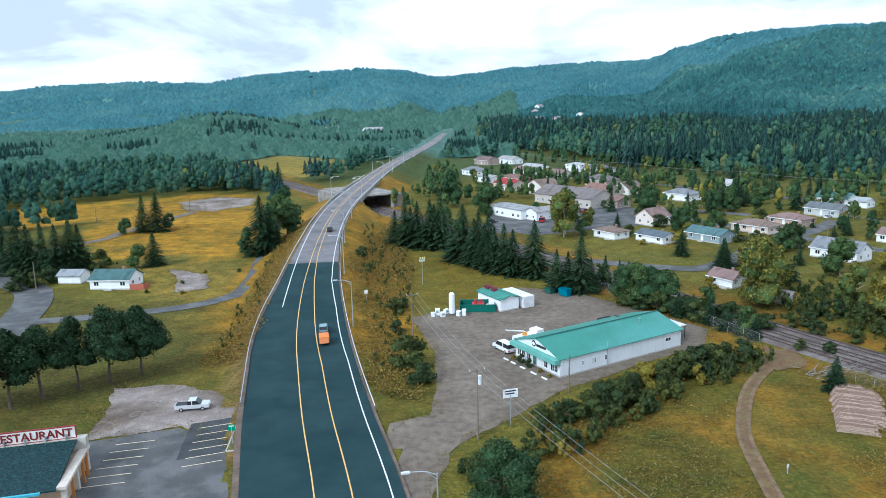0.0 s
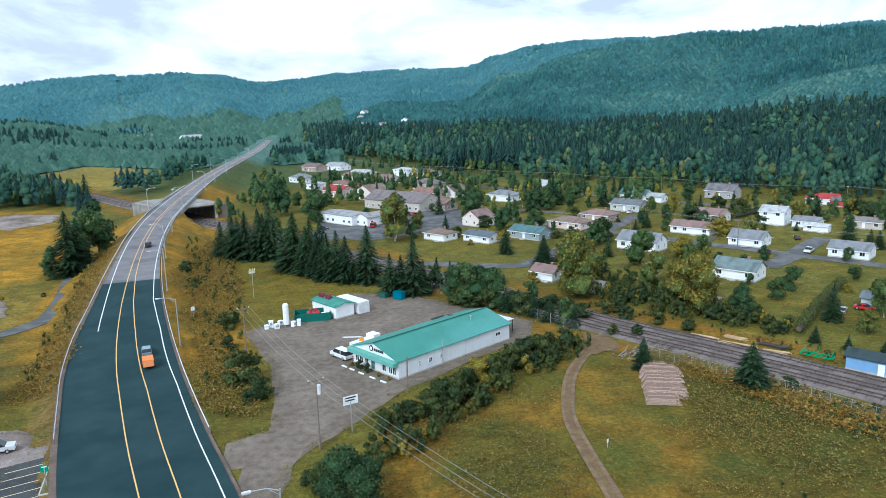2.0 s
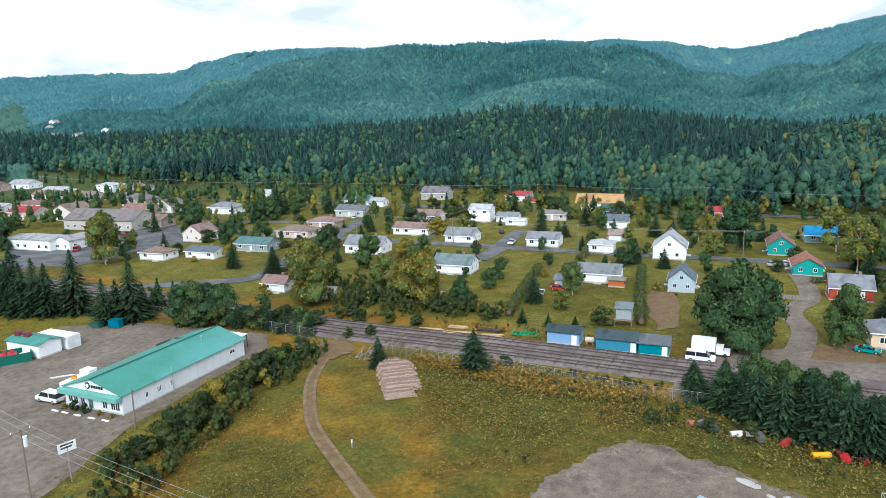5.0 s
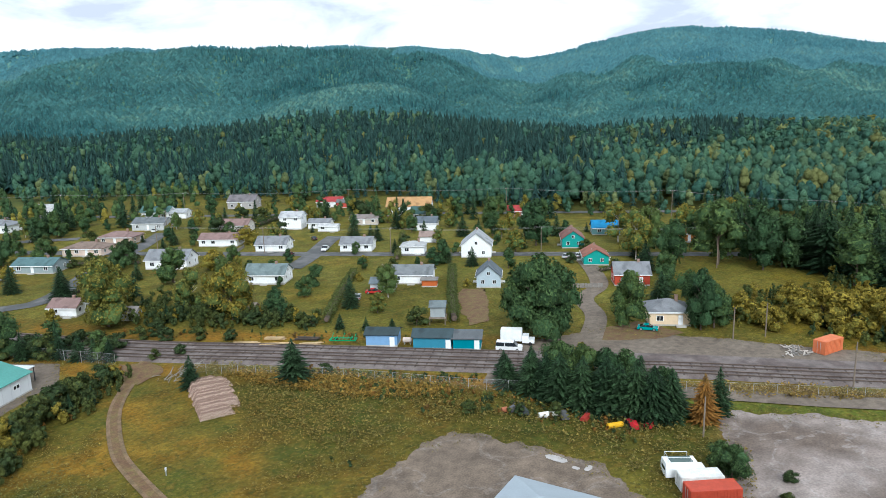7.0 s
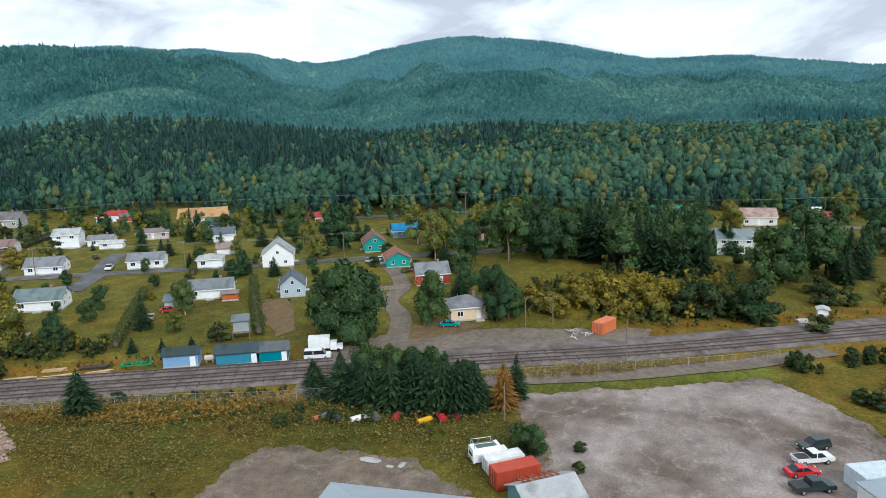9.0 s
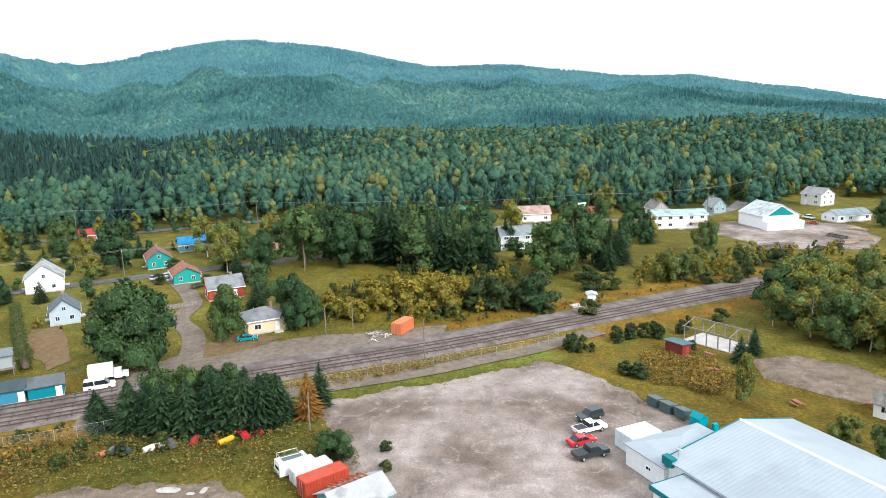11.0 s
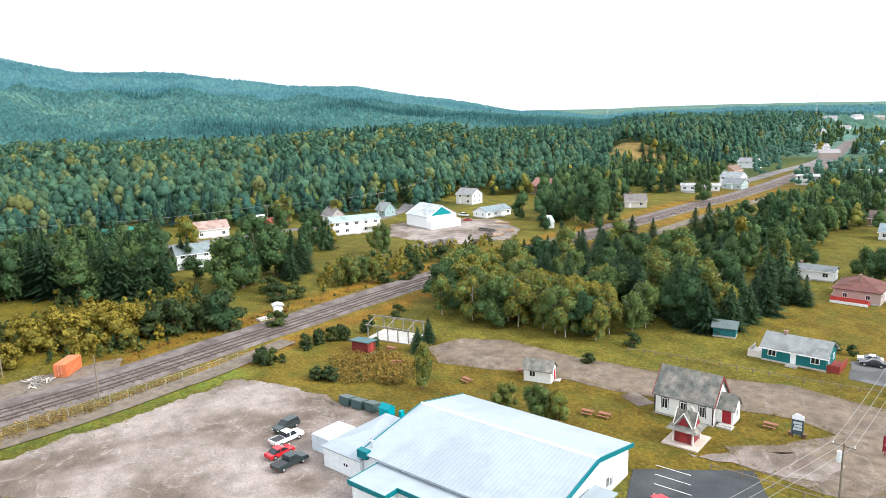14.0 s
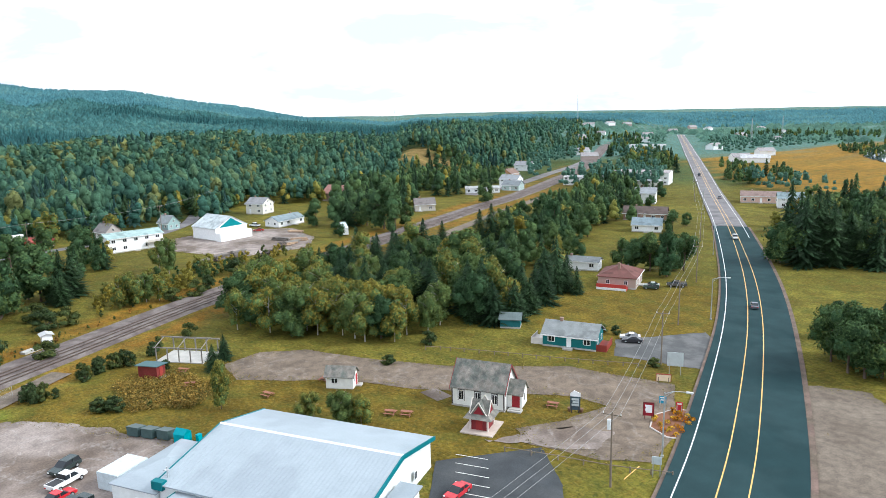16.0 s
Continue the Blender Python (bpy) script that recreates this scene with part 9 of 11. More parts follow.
house("pale brick bungalow with a flat roof", 208, 203, R, 13, 8, 2.9, 1.4, (0.55, 0.48, 0.42), (0.3, 0.26, 0.24))
house("small white bungalow with a grey roof", 191, 212, R, 10, 7, 2.8, 1.6, WHITE, LIGHT_ROOF)
house("white house with a dark green roof", 230, 190, R, 10, 8, 3.0, 3.0, WHITE, (0.06, 0.12, 0.11))
house("white house with a blue-grey roof", 210, 171, R, 9, 8, 3.4, 2.4, WHITE, SLATE)
house("white garage near the tall gabled house", 190, 154, R, 7, 6, 2.6, 1.6, WHITE, (0.4, 0.3, 0.26), chimney=False, windows=False, name="garage", category="garage")
house("small shed with an orange tarpaulin wall", 140, 113.5, R, 4.5, 3, 2.2, 0.5, (0.5, 0.12, 0.03), (0.3, 0.28, 0.26), chimney=False, windows=False, name="garden_shed", category="shed")
house("grey garage beside the garden spruce", 131, 122, R, 7, 5.5, 2.4, 1.2, (0.5, 0.53, 0.55), (0.2, 0.24, 0.26), chimney=False, windows=False, name="garage", category="garage")
house("small tan garden hut", 97, 134, R, 3.2, 2.6, 1.9, 0.9, (0.5, 0.42, 0.32), (0.5, 0.42, 0.34), chimney=False, windows=False, name="garden_shed", category="shed")
house("white bungalow below the wood", 67, 498, R, 18, 9, 3, 1.8, WHITE, (0.55, 0.55, 0.55))
house("pale house far up the village", 56, 567, R, 18, 10, 3.4, 2.4, WHITE, (0.5, 0.48, 0.48))
house("pink-roofed house in the upper village", 74, 444, R, 15, 9, 3.2, 2.2, (0.6, 0.52, 0.48), PINK_ROOF)
house("hipped brown house below the slope", 106, 470, R, 18, 11, 3.2, 2.6, (0.6, 0.58, 0.55), (0.22, 0.2, 0.2), hip=True)
house("salmon bungalow with a brown roof", 45, 423, R, 17, 9, 3, 2, (0.6, 0.4, 0.34), (0.3, 0.18, 0.15), hip=True)
house("brown-roofed bungalow by the workshop", 83, 360, R, 15, 9, 3, 2, (0.5, 0.42, 0.36), (0.26, 0.15, 0.12))
house("white gabled garage by the workshop", 96, 358, R + 90, 10, 10, 3.2, 3, (0.75, 0.7, 0.66), (0.26, 0.2, 0.17), chimney=False)
house("brick garage with two white doors", 78, 316, R, 13, 8, 3, 1.8, (0.33, 0.26, 0.22), (0.24, 0.15, 0.13), chimney=False, name="garage", category="garage")
house("pale-roofed house at the wood's edge", 152, 369, R, 14, 8, 3, 1.8, WHITE, (0.6, 0.6, 0.6))
house("brown-roofed house at the top of the village", 37, 566, R, 18, 10, 3.4, 2.6, (0.4, 0.3, 0.26), (0.2, 0.14, 0.13))
for x, y, kind, h in ((100, 246, "maple", 5), (106, 232, "bush", 3), (122, 210, "bush", 3), (128, 176, "bush", 2.5), (139, 170, "maple", 5), (158, 200, "spruce", 7), (176, 178, "bush", 3), (182, 172, "spruce", 6), (150, 148, "bush", 3), (160, 128, "maple", 6), (166, 118, "spruce", 6), (134, 134, "bush", 2.4), (200, 140, "maple", 6), (205, 150, "spruce", 8), (220, 175, "maple", 7), (216, 186, "golden", 6), (160, 230, "maple", 6), (176, 256, "spruce", 8), (150, 240, "bush", 3), (140, 240, "maple", 6), (118, 258, "bush", 3), (96, 262, "maple", 6), (88, 246, "bush", 2.5), (66, 226, "bush", 2), (64, 252, "spruce", 7), (50, 246, "maple", 6), (178, 238, "bush", 3), (192, 232, "maple", 7), (204, 222, "spruce", 8), (222, 214, "maple", 7), (226, 150, "maple", 7), (216, 130, "maple", 8), (222, 120, "spruce", 8), (196, 118, "bush", 3), (158, 92, "maple", 6), (162, 96, "bush", 3), (152, 62, "maple", 7), (156, 56, "spruce", 8), (150, 40, "spruce", 7), (158, 46, "maple", 8), (164, 58, "maple", 8), (180, 64, "maple", 8), (186, 72, "spruce", 9), (46, 392, "maple", 8), (66, 400, "spruce", 9), (20, 440, "maple", 8), (50, 450, "maple", 7), (82, 420, "spruce", 9), (100, 424, "maple", 8)):
    tree(kind, x, y, h, 1.1)



# ---- single trees ----
KINDS["pine"] = [tree_kind("pine_tree", "broad dark pine with a bare lower trunk", "tree", broadleaf(s, 6500, 0.015, 17, 0.25, 0.38), SPRUCE, t, trunk_shape(s, 0.7, 0.022, 9), BARK) for s, t in ((81, 0.5), (82, 0.75))]
tree("spruce", -16.4, 237.3, 11.8)
tree("spruce", -12.7, 233.8, 16.5)
tree("spruce", -8.4, 231.3, 15.7)
tree("spruce", -4.1, 227.9, 16.6)
tree("spruce", -0.7, 227.5, 18.9)
tree("spruce", 2.8, 213.7, 9.9)
tree("spruce", 6.1, 207.6, 17.7)
tree("spruce", 9.2, 201.0, 14.3)
tree("spruce", 12.0, 197.0, 13.3)
tree("spruce", 14.5, 193.2, 13.0)
tree("spruce", 17.0, 190.9, 14.2)
tree("spruce", 19.2, 188.0, 13.0)
tree("spruce", 24.8, 185.4, 15.9)
tree("spruce", 28.3, 170.1, 10.9)
tree("spruce", 31.1, 169.8, 10.2)
tree("spruce", 34.1, 168.5, 15.3)
tree("spruce", 37.1, 170.9, 8.3)
tree("spruce", -59.4, 225.3, 19.6)
tree("spruce", -57.6, 229.7, 16.2)
tree("spruce", -119.7, 276.3, 14.7)
tree("spruce", -113.7, 275.5, 15.8)
tree("spruce", -89.4, 211.8, 10.6)
tree("spruce", -134.1, 208.9, 19.0)
tree("spruce", -127.1, 204.4, 16.9)
tree("spruce", -123.5, 204.1, 15.2)
tree("spruce", -119.0, 203.6, 16.0)
tree("spruce", -114.6, 203.1, 15.2)
tree("spruce", -112.1, 206.5, 16.3)
tree("spruce", -110.2, 207.8, 14.3)
tree("spruce", -11.0, 238.7, 12.9)
tree("spruce", -2.7, 231.6, 14.6)
tree("spruce", 10.6, 202.4, 16.6)
tree("spruce", 13.5, 200.6, 16.0)
tree("spruce", 51.0, 146.4, 5.7)
tree("spruce", 53.3, 144.1, 5.6)
tree("spruce", 55.4, 140.0, 5.5)
tree("spruce", 57.4, 136.1, 5.4)
tree("spruce", 59.1, 133.4, 4.9)
tree("spruce", 60.7, 130.5, 4.6)
tree("maple", -57.7, 242.5, 16.4)
tree("maple", -56.2, 249.8, 17.5)
tree("maple", -64.2, 225.8, 9.4)
tree("maple", -111.5, 281.8, 6.9)
tree("maple", -124.6, 270.6, 6.7)
tree("maple", -93.2, 208.3, 7.8)
tree("maple", 4.8, 328.1, 17.3)
tree("maple", 19.0, 299.2, 14.7)
tree("maple", 1.5, 265.8, 8.8)
tree("maple", 41.8, 158.5, 9.5)
tree("maple", 44.4, 155.9, 10.5)
tree("maple", 46.9, 153.3, 9.9)
tree("maple", 49.6, 151.7, 9.6)
tree("maple", 6.7, 226.6, 11.3)
tree("pine", -70.1, 105.3, 13.9)
tree("pine", -67.4, 109.6, 13.0)
tree("pine", -63.0, 112.9, 13.4)
tree("pine", -59.0, 115.9, 13.9)
tree("pine", -54.6, 119.0, 13.4)
tree("pine", -74.3, 103.4, 13.2)
tree("birch", 44.2, 247.7, 17.4)
KINDS["big_bush"] = [tree_kind("bush", "big dense dark green shrub by the gravel lot", "shrub", broadleaf(44, 8000, 0.016, 18, 0.36, 0.06), BROADLEAF, 0.25, trunk_shape(44, 0.5, 0.03, 8), BARK)]
tree("big_bush", 6.2, 73.2, 9.0)
tree("bush", -6.6, 119.7, 5.9, pick=1)
tree("bush", -4.3, 111.7, 4.0, pick=0)
tree("bush", -11.2, 153.7, 4.0, pick=1)
tree("bush", -9.5, 158.2, 2.7, pick=0)
tree("bush", -20.6, 190.0, 3.2, pick=1)
tree("bush", -24.6, 204.7, 3.5, pick=0)
tree("bush", 14.2, 96.5, 2.7, pick=1)
tree("bush", 17.5, 96.3, 3.6, pick=0)
tree("bush", 21.0, 97.1, 4.5, pick=1)
tree("bush", 24.6, 99.9, 4.6, pick=0)
tree("bush", 27.3, 101.8, 4.7, pick=1)
tree("bush", 34.1, 106.9, 3.9, pick=0)
tree("bush", 39.3, 111.4, 5.0, pick=1)
tree("bush", 44.9, 116.3, 4.2, pick=0)
tree("bush", 48.8, 116.1, 4.7, pick=1)
tree("bush", 52.9, 118.6, 4.2, pick=0)
tree("bush", 55.4, 119.8, 2.7, pick=1)
tree("bush", 29.6, 103.8, 4.3, pick=0)
tree("bush", 36.7, 109.1, 4.4, pick=1)
tree("bush", 42.1, 113.8, 4.9, pick=0)
tree("bush", 46.7, 115.7, 4.6, pick=1)
tree("bush", -115.6, 183.6, 6.2, pick=0)
tree("bush", -112.6, 186.3, 4.7, pick=1)
tree("bush", -111.3, 192.5, 4.8, pick=0)
tree("bush", -103.8, 207.2, 6.6, pick=1)
tree("bush", -118.2, 214.9, 3.6, pick=0)
tree("bush", -8.0, 128.9, 3.4, pick=1)
tree("bush", -9.7, 139.3, 3.1, pick=0)
tree("bush", 4.0, 80.1, 3.8, pick=1)
tree("bush", 1.9, 82.3, 2.0, pick=0)
tree("bush", 31.8, 107.1, 4.9, pick=2, label="shrub with golden yellow leaves")
tree("bush", 34.2, 110.5, 3.5, pick=2, label="shrub with golden yellow leaves")
tree("maple", 84.0, 281.7, 13.2)
tree("maple", 86.7, 251.1, 7.6)
tree("maple", 5.0, 349.5, 14.0)
tree("maple", 20.0, 305.4, 12.5)
tree("maple", 104.1, 179.4, 9.9)
tree("maple", 97.4, 125.2, 6.1)
tree("spruce", 77.4, 187.7, 9.2)
tree("golden", 79.5, 166.0, 12.8)
tree("golden", 99.4, 143.0, 10.2)
tree("maple", 87.1, 290.5, 12.6)
tree("maple", 85.6, 248.5, 9.2)
tree("maple", 103.2, 177.3, 11.1)
tree("maple", 98.2, 126.0, 7.7)
tree("maple", 123.5, 140.2, 6.4)
tree("maple", 114.4, 134.5, 5.7)
tree("maple", 163.9, 128.0, 7.8)
tree("maple", 229.3, 153.7, 12.1)
tree("maple", 202.4, 117.2, 16.6)
tree("maple", 118.5, 67.3, 18.2, 0.8)
tree("maple", 119.4, 72.2, 15.1, 0.8)
tree("maple", 124.9, 66.7, 15.0, 0.8)
tree("maple", 136.0, 55.5, 12.6, 0.8)
tree("maple", 152.9, 244.5, 7.1)
tree("maple", 183.4, 357.3, 6.4)
tree("maple", 169.1, 356.0, 6.2)
tree("maple", 192.2, 290.4, 9.9)
tree("maple", 223.5, 304.1, 7.7)
tree("maple", 198.8, 200.7, 5.9)
tree("maple", 210.8, 197.7, 6.0)
tree("maple", 239.8, 246.0, 5.6)
tree("maple", 270.2, 190.9, 6.6)
tree("maple", 219.6, 165.2, 5.6)
tree("maple", 155.9, 131.1, 3.4)
tree("maple", 169.7, 235.6, 4.8)
tree("maple", 122.1, 292.7, 11.2)
tree("maple", 113.8, 291.0, 9.8)
tree("maple", 140.5, 309.3, 8.1)
tree("maple", 274.9, 143.5, 7.1)
tree("maple", 168.5, 106.7, 6.5)
tree("maple", 306.6, 144.5, 6.3)
tree("maple", 285.3, 157.0, 6.3)
tree("spruce", 76.2, 185.7, 9.3)
tree("spruce", 113.7, 117.1, 8.1)
tree("spruce", 193.0, 158.7, 7.2)
tree("spruce", 204.8, 182.8, 7.9)
tree("spruce", 100.2, 106.8, 3.5)
tree("spruce", 102.7, 101.3, 3.1)
tree("spruce", 105.8, 96.4, 2.9)
tree("spruce", 74.7, 92.2, 7.8, 1.25, label="dense conical cedar beside the railway fence")
tree("spruce", 123.0, 303.9, 10.3)
tree("spruce", 132.0, 306.0, 10.5)
tree("spruce", 202.1, 80.7, 8.2)
tree("spruce", 301.0, 111.4, 9.2)
tree("spruce", 62.1, 104.7, 6.0)
tree("spruce", 176.3, 178.0, 10.0)
tree("spruce", 191.7, 346.3, 7.9)
tree("golden", 71.9, 153.2, 16.8)
tree("golden", 91.3, 133.1, 13.5)
tree("golden", 190.0, 117.6, 8.1)
tree("golden", 113.6, 108.1, 5.2)
tree("golden", 167.5, 262.7, 7.6)
tree("golden", 213.1, 195.0, 7.1)
tree("golden", 187.9, 148.3, 6.9)
tree("birch", 42.8, 242.5, 16.9)
tree("birch", 88.9, 146.6, 11.7)
tree("birch", 125.1, 115.1, 9.1)
tree("birch", 221.4, 95.8, 14.5)
tree("birch", 224.8, 92.0, 12.6)
tree("bush", 111.1, 93.9, 4.5, pick=1)
tree("bush", 61.8, 143.9, 3.9, pick=0)
tree("bush", 63.2, 139.6, 3.9, pick=1)
tree("bush", 64.5, 135.4, 3.8, pick=0)
tree("bush", 71.2, 137.5, 3.3, pick=1)
tree("bush", 74.6, 137.1, 3.4, pick=0)
tree("bush", 85.9, 131.9, 3.4, pick=1)
tree("bush", 91.6, 126.1, 3.4, pick=0)
tree("bush", 97.5, 116.8, 2.7, pick=1)
tree("bush", 97.9, 113.3, 2.6, pick=0)
tree("bush", 97.1, 120.4, 2.7, pick=1)
tree("bush", 59.1, 143.8, 3.3, pick=0)
tree("bush", 54.6, 142.6, 5.1, pick=1)
tree("bush", 52.7, 147.3, 4.5, pick=0)
tree("bush", 47.4, 149.8, 5.1, pick=1)
tree("bush", 44.7, 152.6, 4.5, pick=0)
tree("bush", 41.9, 155.4, 4.5, pick=1)
tree("bush", 81.6, 121.0, 2.6, pick=0)
tree("bush", 78.3, 127.2, 3.3, pick=1)
tree("bush", 73.7, 131.8, 3.3, pick=0)
tree("bush", 66.0, 123.2, 2.4, pick=1)
tree("bush", 70.4, 121.4, 2.5, pick=0)
tree("bush", 81.1, 58.2, 2.3, pick=1)
tree("bush", 79.7, 89.3, 2.2, pick=0)
tree("bush", 83.2, 56.1, 1.4, pick=1)
tree("spruce", 93.6, 59.2, 5.6, 1.3)
tree("spruce", 93.4, 54.2, 8.2, 1.3)
tree("spruce", 93.2, 51.4, 7.8, 1.3)
tree("spruce", 92.5, 48.4, 8.6, 1.25)
tree("spruce", 92.6, 44.5, 8.8, 1.3)
tree("spruce", 93.8, 41.1, 9.0, 1.25)
tree("spruce", 93.9, 38.9, 8.2, 1.3)
tree("spruce", 94.4, 36.4, 9.2, 1.3)
tree("spruce", 95.0, 34.0, 8.6, 1.3)
tree("spruce", 96.9, 32.0, 7.8, 1.25)
tree("spruce", 98.9, 32.1, 6.7)
tree("spruce", 210.7, 30.4, 19.3)
tree("spruce", 213.9, 34.4, 16.1)
tree("spruce", 216.0, 26.0, 17.8)
tree("spruce", 205.0, 21.2, 16.9)
tree("spruce", 213.6, 18.9, 14.0)
tree("spruce", 228.6, -6.9, 10.7)
tree("spruce", 205.7, -36.1, 13.7)
tree("spruce", 206.5, -38.9, 12.2)
tree("maple", 141.1, 41.8, 13.6, 0.8)
tree("maple", 146.6, 46.2, 11.5, 0.8)
tree("maple", 143.8, 39.9, 9.9, 0.8)
tree("maple", 202.4, 2.2, 16.1)
tree("maple", 195.1, -20.3, 16.4)
tree("maple", 200.5, -16.6, 13.9)
tree("maple", 83.2, 19.2, 5.1)
tree("maple", 84.6, 21.2, 4.6)
tree("maple", 206.6, 14.9, 13.5)
tree("maple", 200.5, 9.7, 13.8)
tree("maple", 214.3, 50.8, 16.6)
tree("maple", 215.6, 45.6, 15.6)
tree("maple", 225.4, 43.9, 13.4)
tree("maple", 193.2, 66.7, 14.8)
tree("maple", 216.4, 81.0, 13.6)
tree("maple", 215.5, 84.8, 11.7)
tree("maple", 243.0, -28.8, 14.5)
tree("maple", 266.1, -41.3, 12.7)
tree("maple", 258.2, -51.7, 13.0)
tree("maple", 203.9, 57.3, 19.6)
tree("maple", 210.5, -28.5, 12.7)
tree("rusty", 98.6, 27.6, 7.6, 1.15)
tree("birch", 207.2, 79.5, 15.9)
tree("birch", 198.2, 79.8, 14.5)
tree("birch", 193.6, -14.9, 12.0)
tree("bush", 158.0, -1.1, 8.4, pick=0)
tree("bush", 159.0, 3.2, 5.9, pick=1)
tree("bush", 159.0, -12.1, 9.5, pick=0)
tree("bush", 160.2, -8.7, 7.1, pick=1)
tree("bush", 130.5, -17.4, 3.2, 0.7, pick=0)
tree("bush", 129.6, -19.1, 3.1, 0.7, pick=1)
tree("bush", 133.3, -26.6, 2.6, 0.7, pick=0)
tree("bush", 137.3, -29.9, 3.2, 0.7, pick=1)
tree("bush", 87.2, 13.4, 1.7, pick=0)
tree("bush", 81.8, 12.4, 1.6, pick=1)
tree("bush", 174.9, -27.1, 5.4, pick=0)
tree("bush", 87.7, 46.6, 2.4, pick=1)
tree("bush", 85.1, 51.2, 1.9, pick=0)
tree("bush", 176.2, -31.9, 4.7, pick=1)
tree("bush", 159.7, 26.3, 7.0, pick=2, label="shrub with golden yellow leaves")
tree("bush", 158.4, 22.0, 8.2, pick=2, label="shrub with golden yellow leaves")
tree("bush", 157.1, 18.0, 8.1, pick=2, label="shrub with golden yellow leaves")
tree("bush", 162.9, 14.8, 8.3, pick=2, label="shrub with golden yellow leaves")
tree("bush", 169.1, 30.9, 5.9, pick=2, label="shrub with golden yellow leaves")
tree("bush", 157.0, 10.4, 7.3, pick=2, label="shrub with golden yellow leaves")
tree("bush", 160.3, 6.9, 7.4, pick=2, label="shrub with golden yellow leaves")
tree("bush", 176.6, 25.0, 5.3, pick=2, label="shrub with golden yellow leaves")
tree("bush", 175.7, 17.7, 5.2, pick=2, label="shrub with golden yellow leaves")
tree("bush", 174.0, 13.3, 5.8, pick=2, label="shrub with golden yellow leaves")
tree("bush", 169.8, 8.9, 5.7, pick=2, label="shrub with golden yellow leaves")
tree("bush", 149.1, 29.5, 5.3, pick=2, label="shrub with golden yellow leaves")
tree("bush", 152.5, 18.0, 4.0, pick=2, label="shrub with golden yellow leaves")
tree("bush", 154.0, 37.3, 6.2, pick=2, label="shrub with golden yellow leaves")
tree("bush", 150.8, 31.8, 5.4, pick=2, label="shrub with golden yellow leaves")
tree("maple", 190.8, -15.5, 15.5)
tree("maple", 193.2, -19.8, 15.8)
tree("maple", 205.5, -30.7, 15.9)
tree("maple", 197.1, 21.5, 16.4)
tree("maple", 209.3, 41.1, 15.4)
tree("maple", 219.8, 51.6, 14.3)
tree("maple", 203.1, 44.7, 15.8)
tree("maple", 222.7, 62.5, 16.1)
tree("maple", 224.7, 69.9, 12.6)
tree("maple", 211.7, -8.2, 7.2)
tree("spruce", 198.7, 14.4, 15.8)
tree("spruce", 197.6, 10.3, 15.0)
tree("spruce", 196.3, 5.4, 13.3)
tree("spruce", 198.6, 0.6, 11.8)
tree("spruce", 200.8, -33.5, 7.9)
tree("spruce", 196.6, -34.5, 9.4)
tree("spruce", 230.5, -5.0, 10.7)
tree("spruce", 195.2, -161.5, 8.3)
tree("birch", 222.5, -67.1, 9.8)
tree("birch", 212.8, -67.2, 12.2)
tree("birch", 183.0, -45.3, 8.9)
tree("birch", 182.2, -48.3, 9.7)
tree("birch", 184.6, -52.2, 8.2)
tree("birch", 183.8, -55.3, 7.4)
tree("bush", 158.0, 1.6, 6.9, pick=0)
tree("bush", 184.6, -26.2, 4.9, pick=1)
tree("bush", 127.8, -17.2, 3.2, 0.7, pick=0)
tree("bush", 134.4, -26.9, 3.2, 0.7, pick=1)
tree("bush", 135.7, -29.6, 3.2, 0.7, pick=0)
tree("bush", 137.0, -32.3, 3.2, 0.7, pick=1)
tree("bush", 138.5, -34.5, 3.2, 0.7, pick=0)
tree("bush", 154.2, -14.2, 3.4, pick=1)
tree("bush", 158.4, -6.4, 4.9, pick=0)
tree("bush", 116.2, -26.9, 2.5, pick=1)
tree("bush", 116.6, -25.1, 2.5, pick=0)
tree("bush", 181.3, -64.5, 4.9, pick=1)
tree("bush", 187.1, -69.9, 4.2, pick=0)
tree("bush", 179.8, -57.5, 4.1, pick=1)
tree("bush", 199.4, -83.3, 5.4, pick=0)
tree("bush", 152.0, -23.3, 4.1, pick=1)
tree("bush", 139.2, -40.4, 3.2, 0.7, pick=0)
tree("maple", 156.2, -11.7, 9.5)
tree("birch", 90.2, -51.4, 4.6, 1.15, label="wispy grey-green willow beside the hall")
tree("golden", 103.7, -41.3, 9.0, 0.5)
tree("golden", 262.5, -7.7, 13.1)
tree("golden", 301.2, -72.1, 10.2)
tree("golden", 300.3, -48.7, 13.9)
tree("golden", 288.5, 77.9, 9.1)
tree("golden", 235.4, 78.3, 13.1)
tree("spruce", 127.0, -51.0, 5.4)
tree("spruce", 122.7, -47.1, 5.3)
tree("birch", 90.2, -49.8, 4.8, 1.15, label="wispy grey-green willow beside the hall")
tree("birch", 83.6, -52.7, 6.7, 1.15, label="wispy grey-green willow beside the hall")
tree("birch", 81.5, -55.0, 6.0, 1.15, label="wispy grey-green willow beside the hall")
tree("bush", 129.7, -16.2, 3.2, 0.7, pick=0)
tree("bush", 128.0, -18.1, 2.8, 0.7, pick=1)
tree("bush", 128.0, -20.8, 2.1, 0.7, pick=0)
tree("bush", 135.4, -26.4, 3.2, 0.7, pick=1)
tree("bush", 136.4, -29.6, 3.2, 0.7, pick=0)
tree("bush", 137.2, -33.2, 3.2, 0.7, pick=1)
tree("bush", 136.0, -35.4, 3.2, 0.7, pick=0)
tree("bush", 142.1, -42.5, 3.2, 0.7, pick=1)
tree("bush", 114.9, -27.4, 2.8, pick=0)
tree("bush", 116.6, -25.4, 2.6, pick=1)
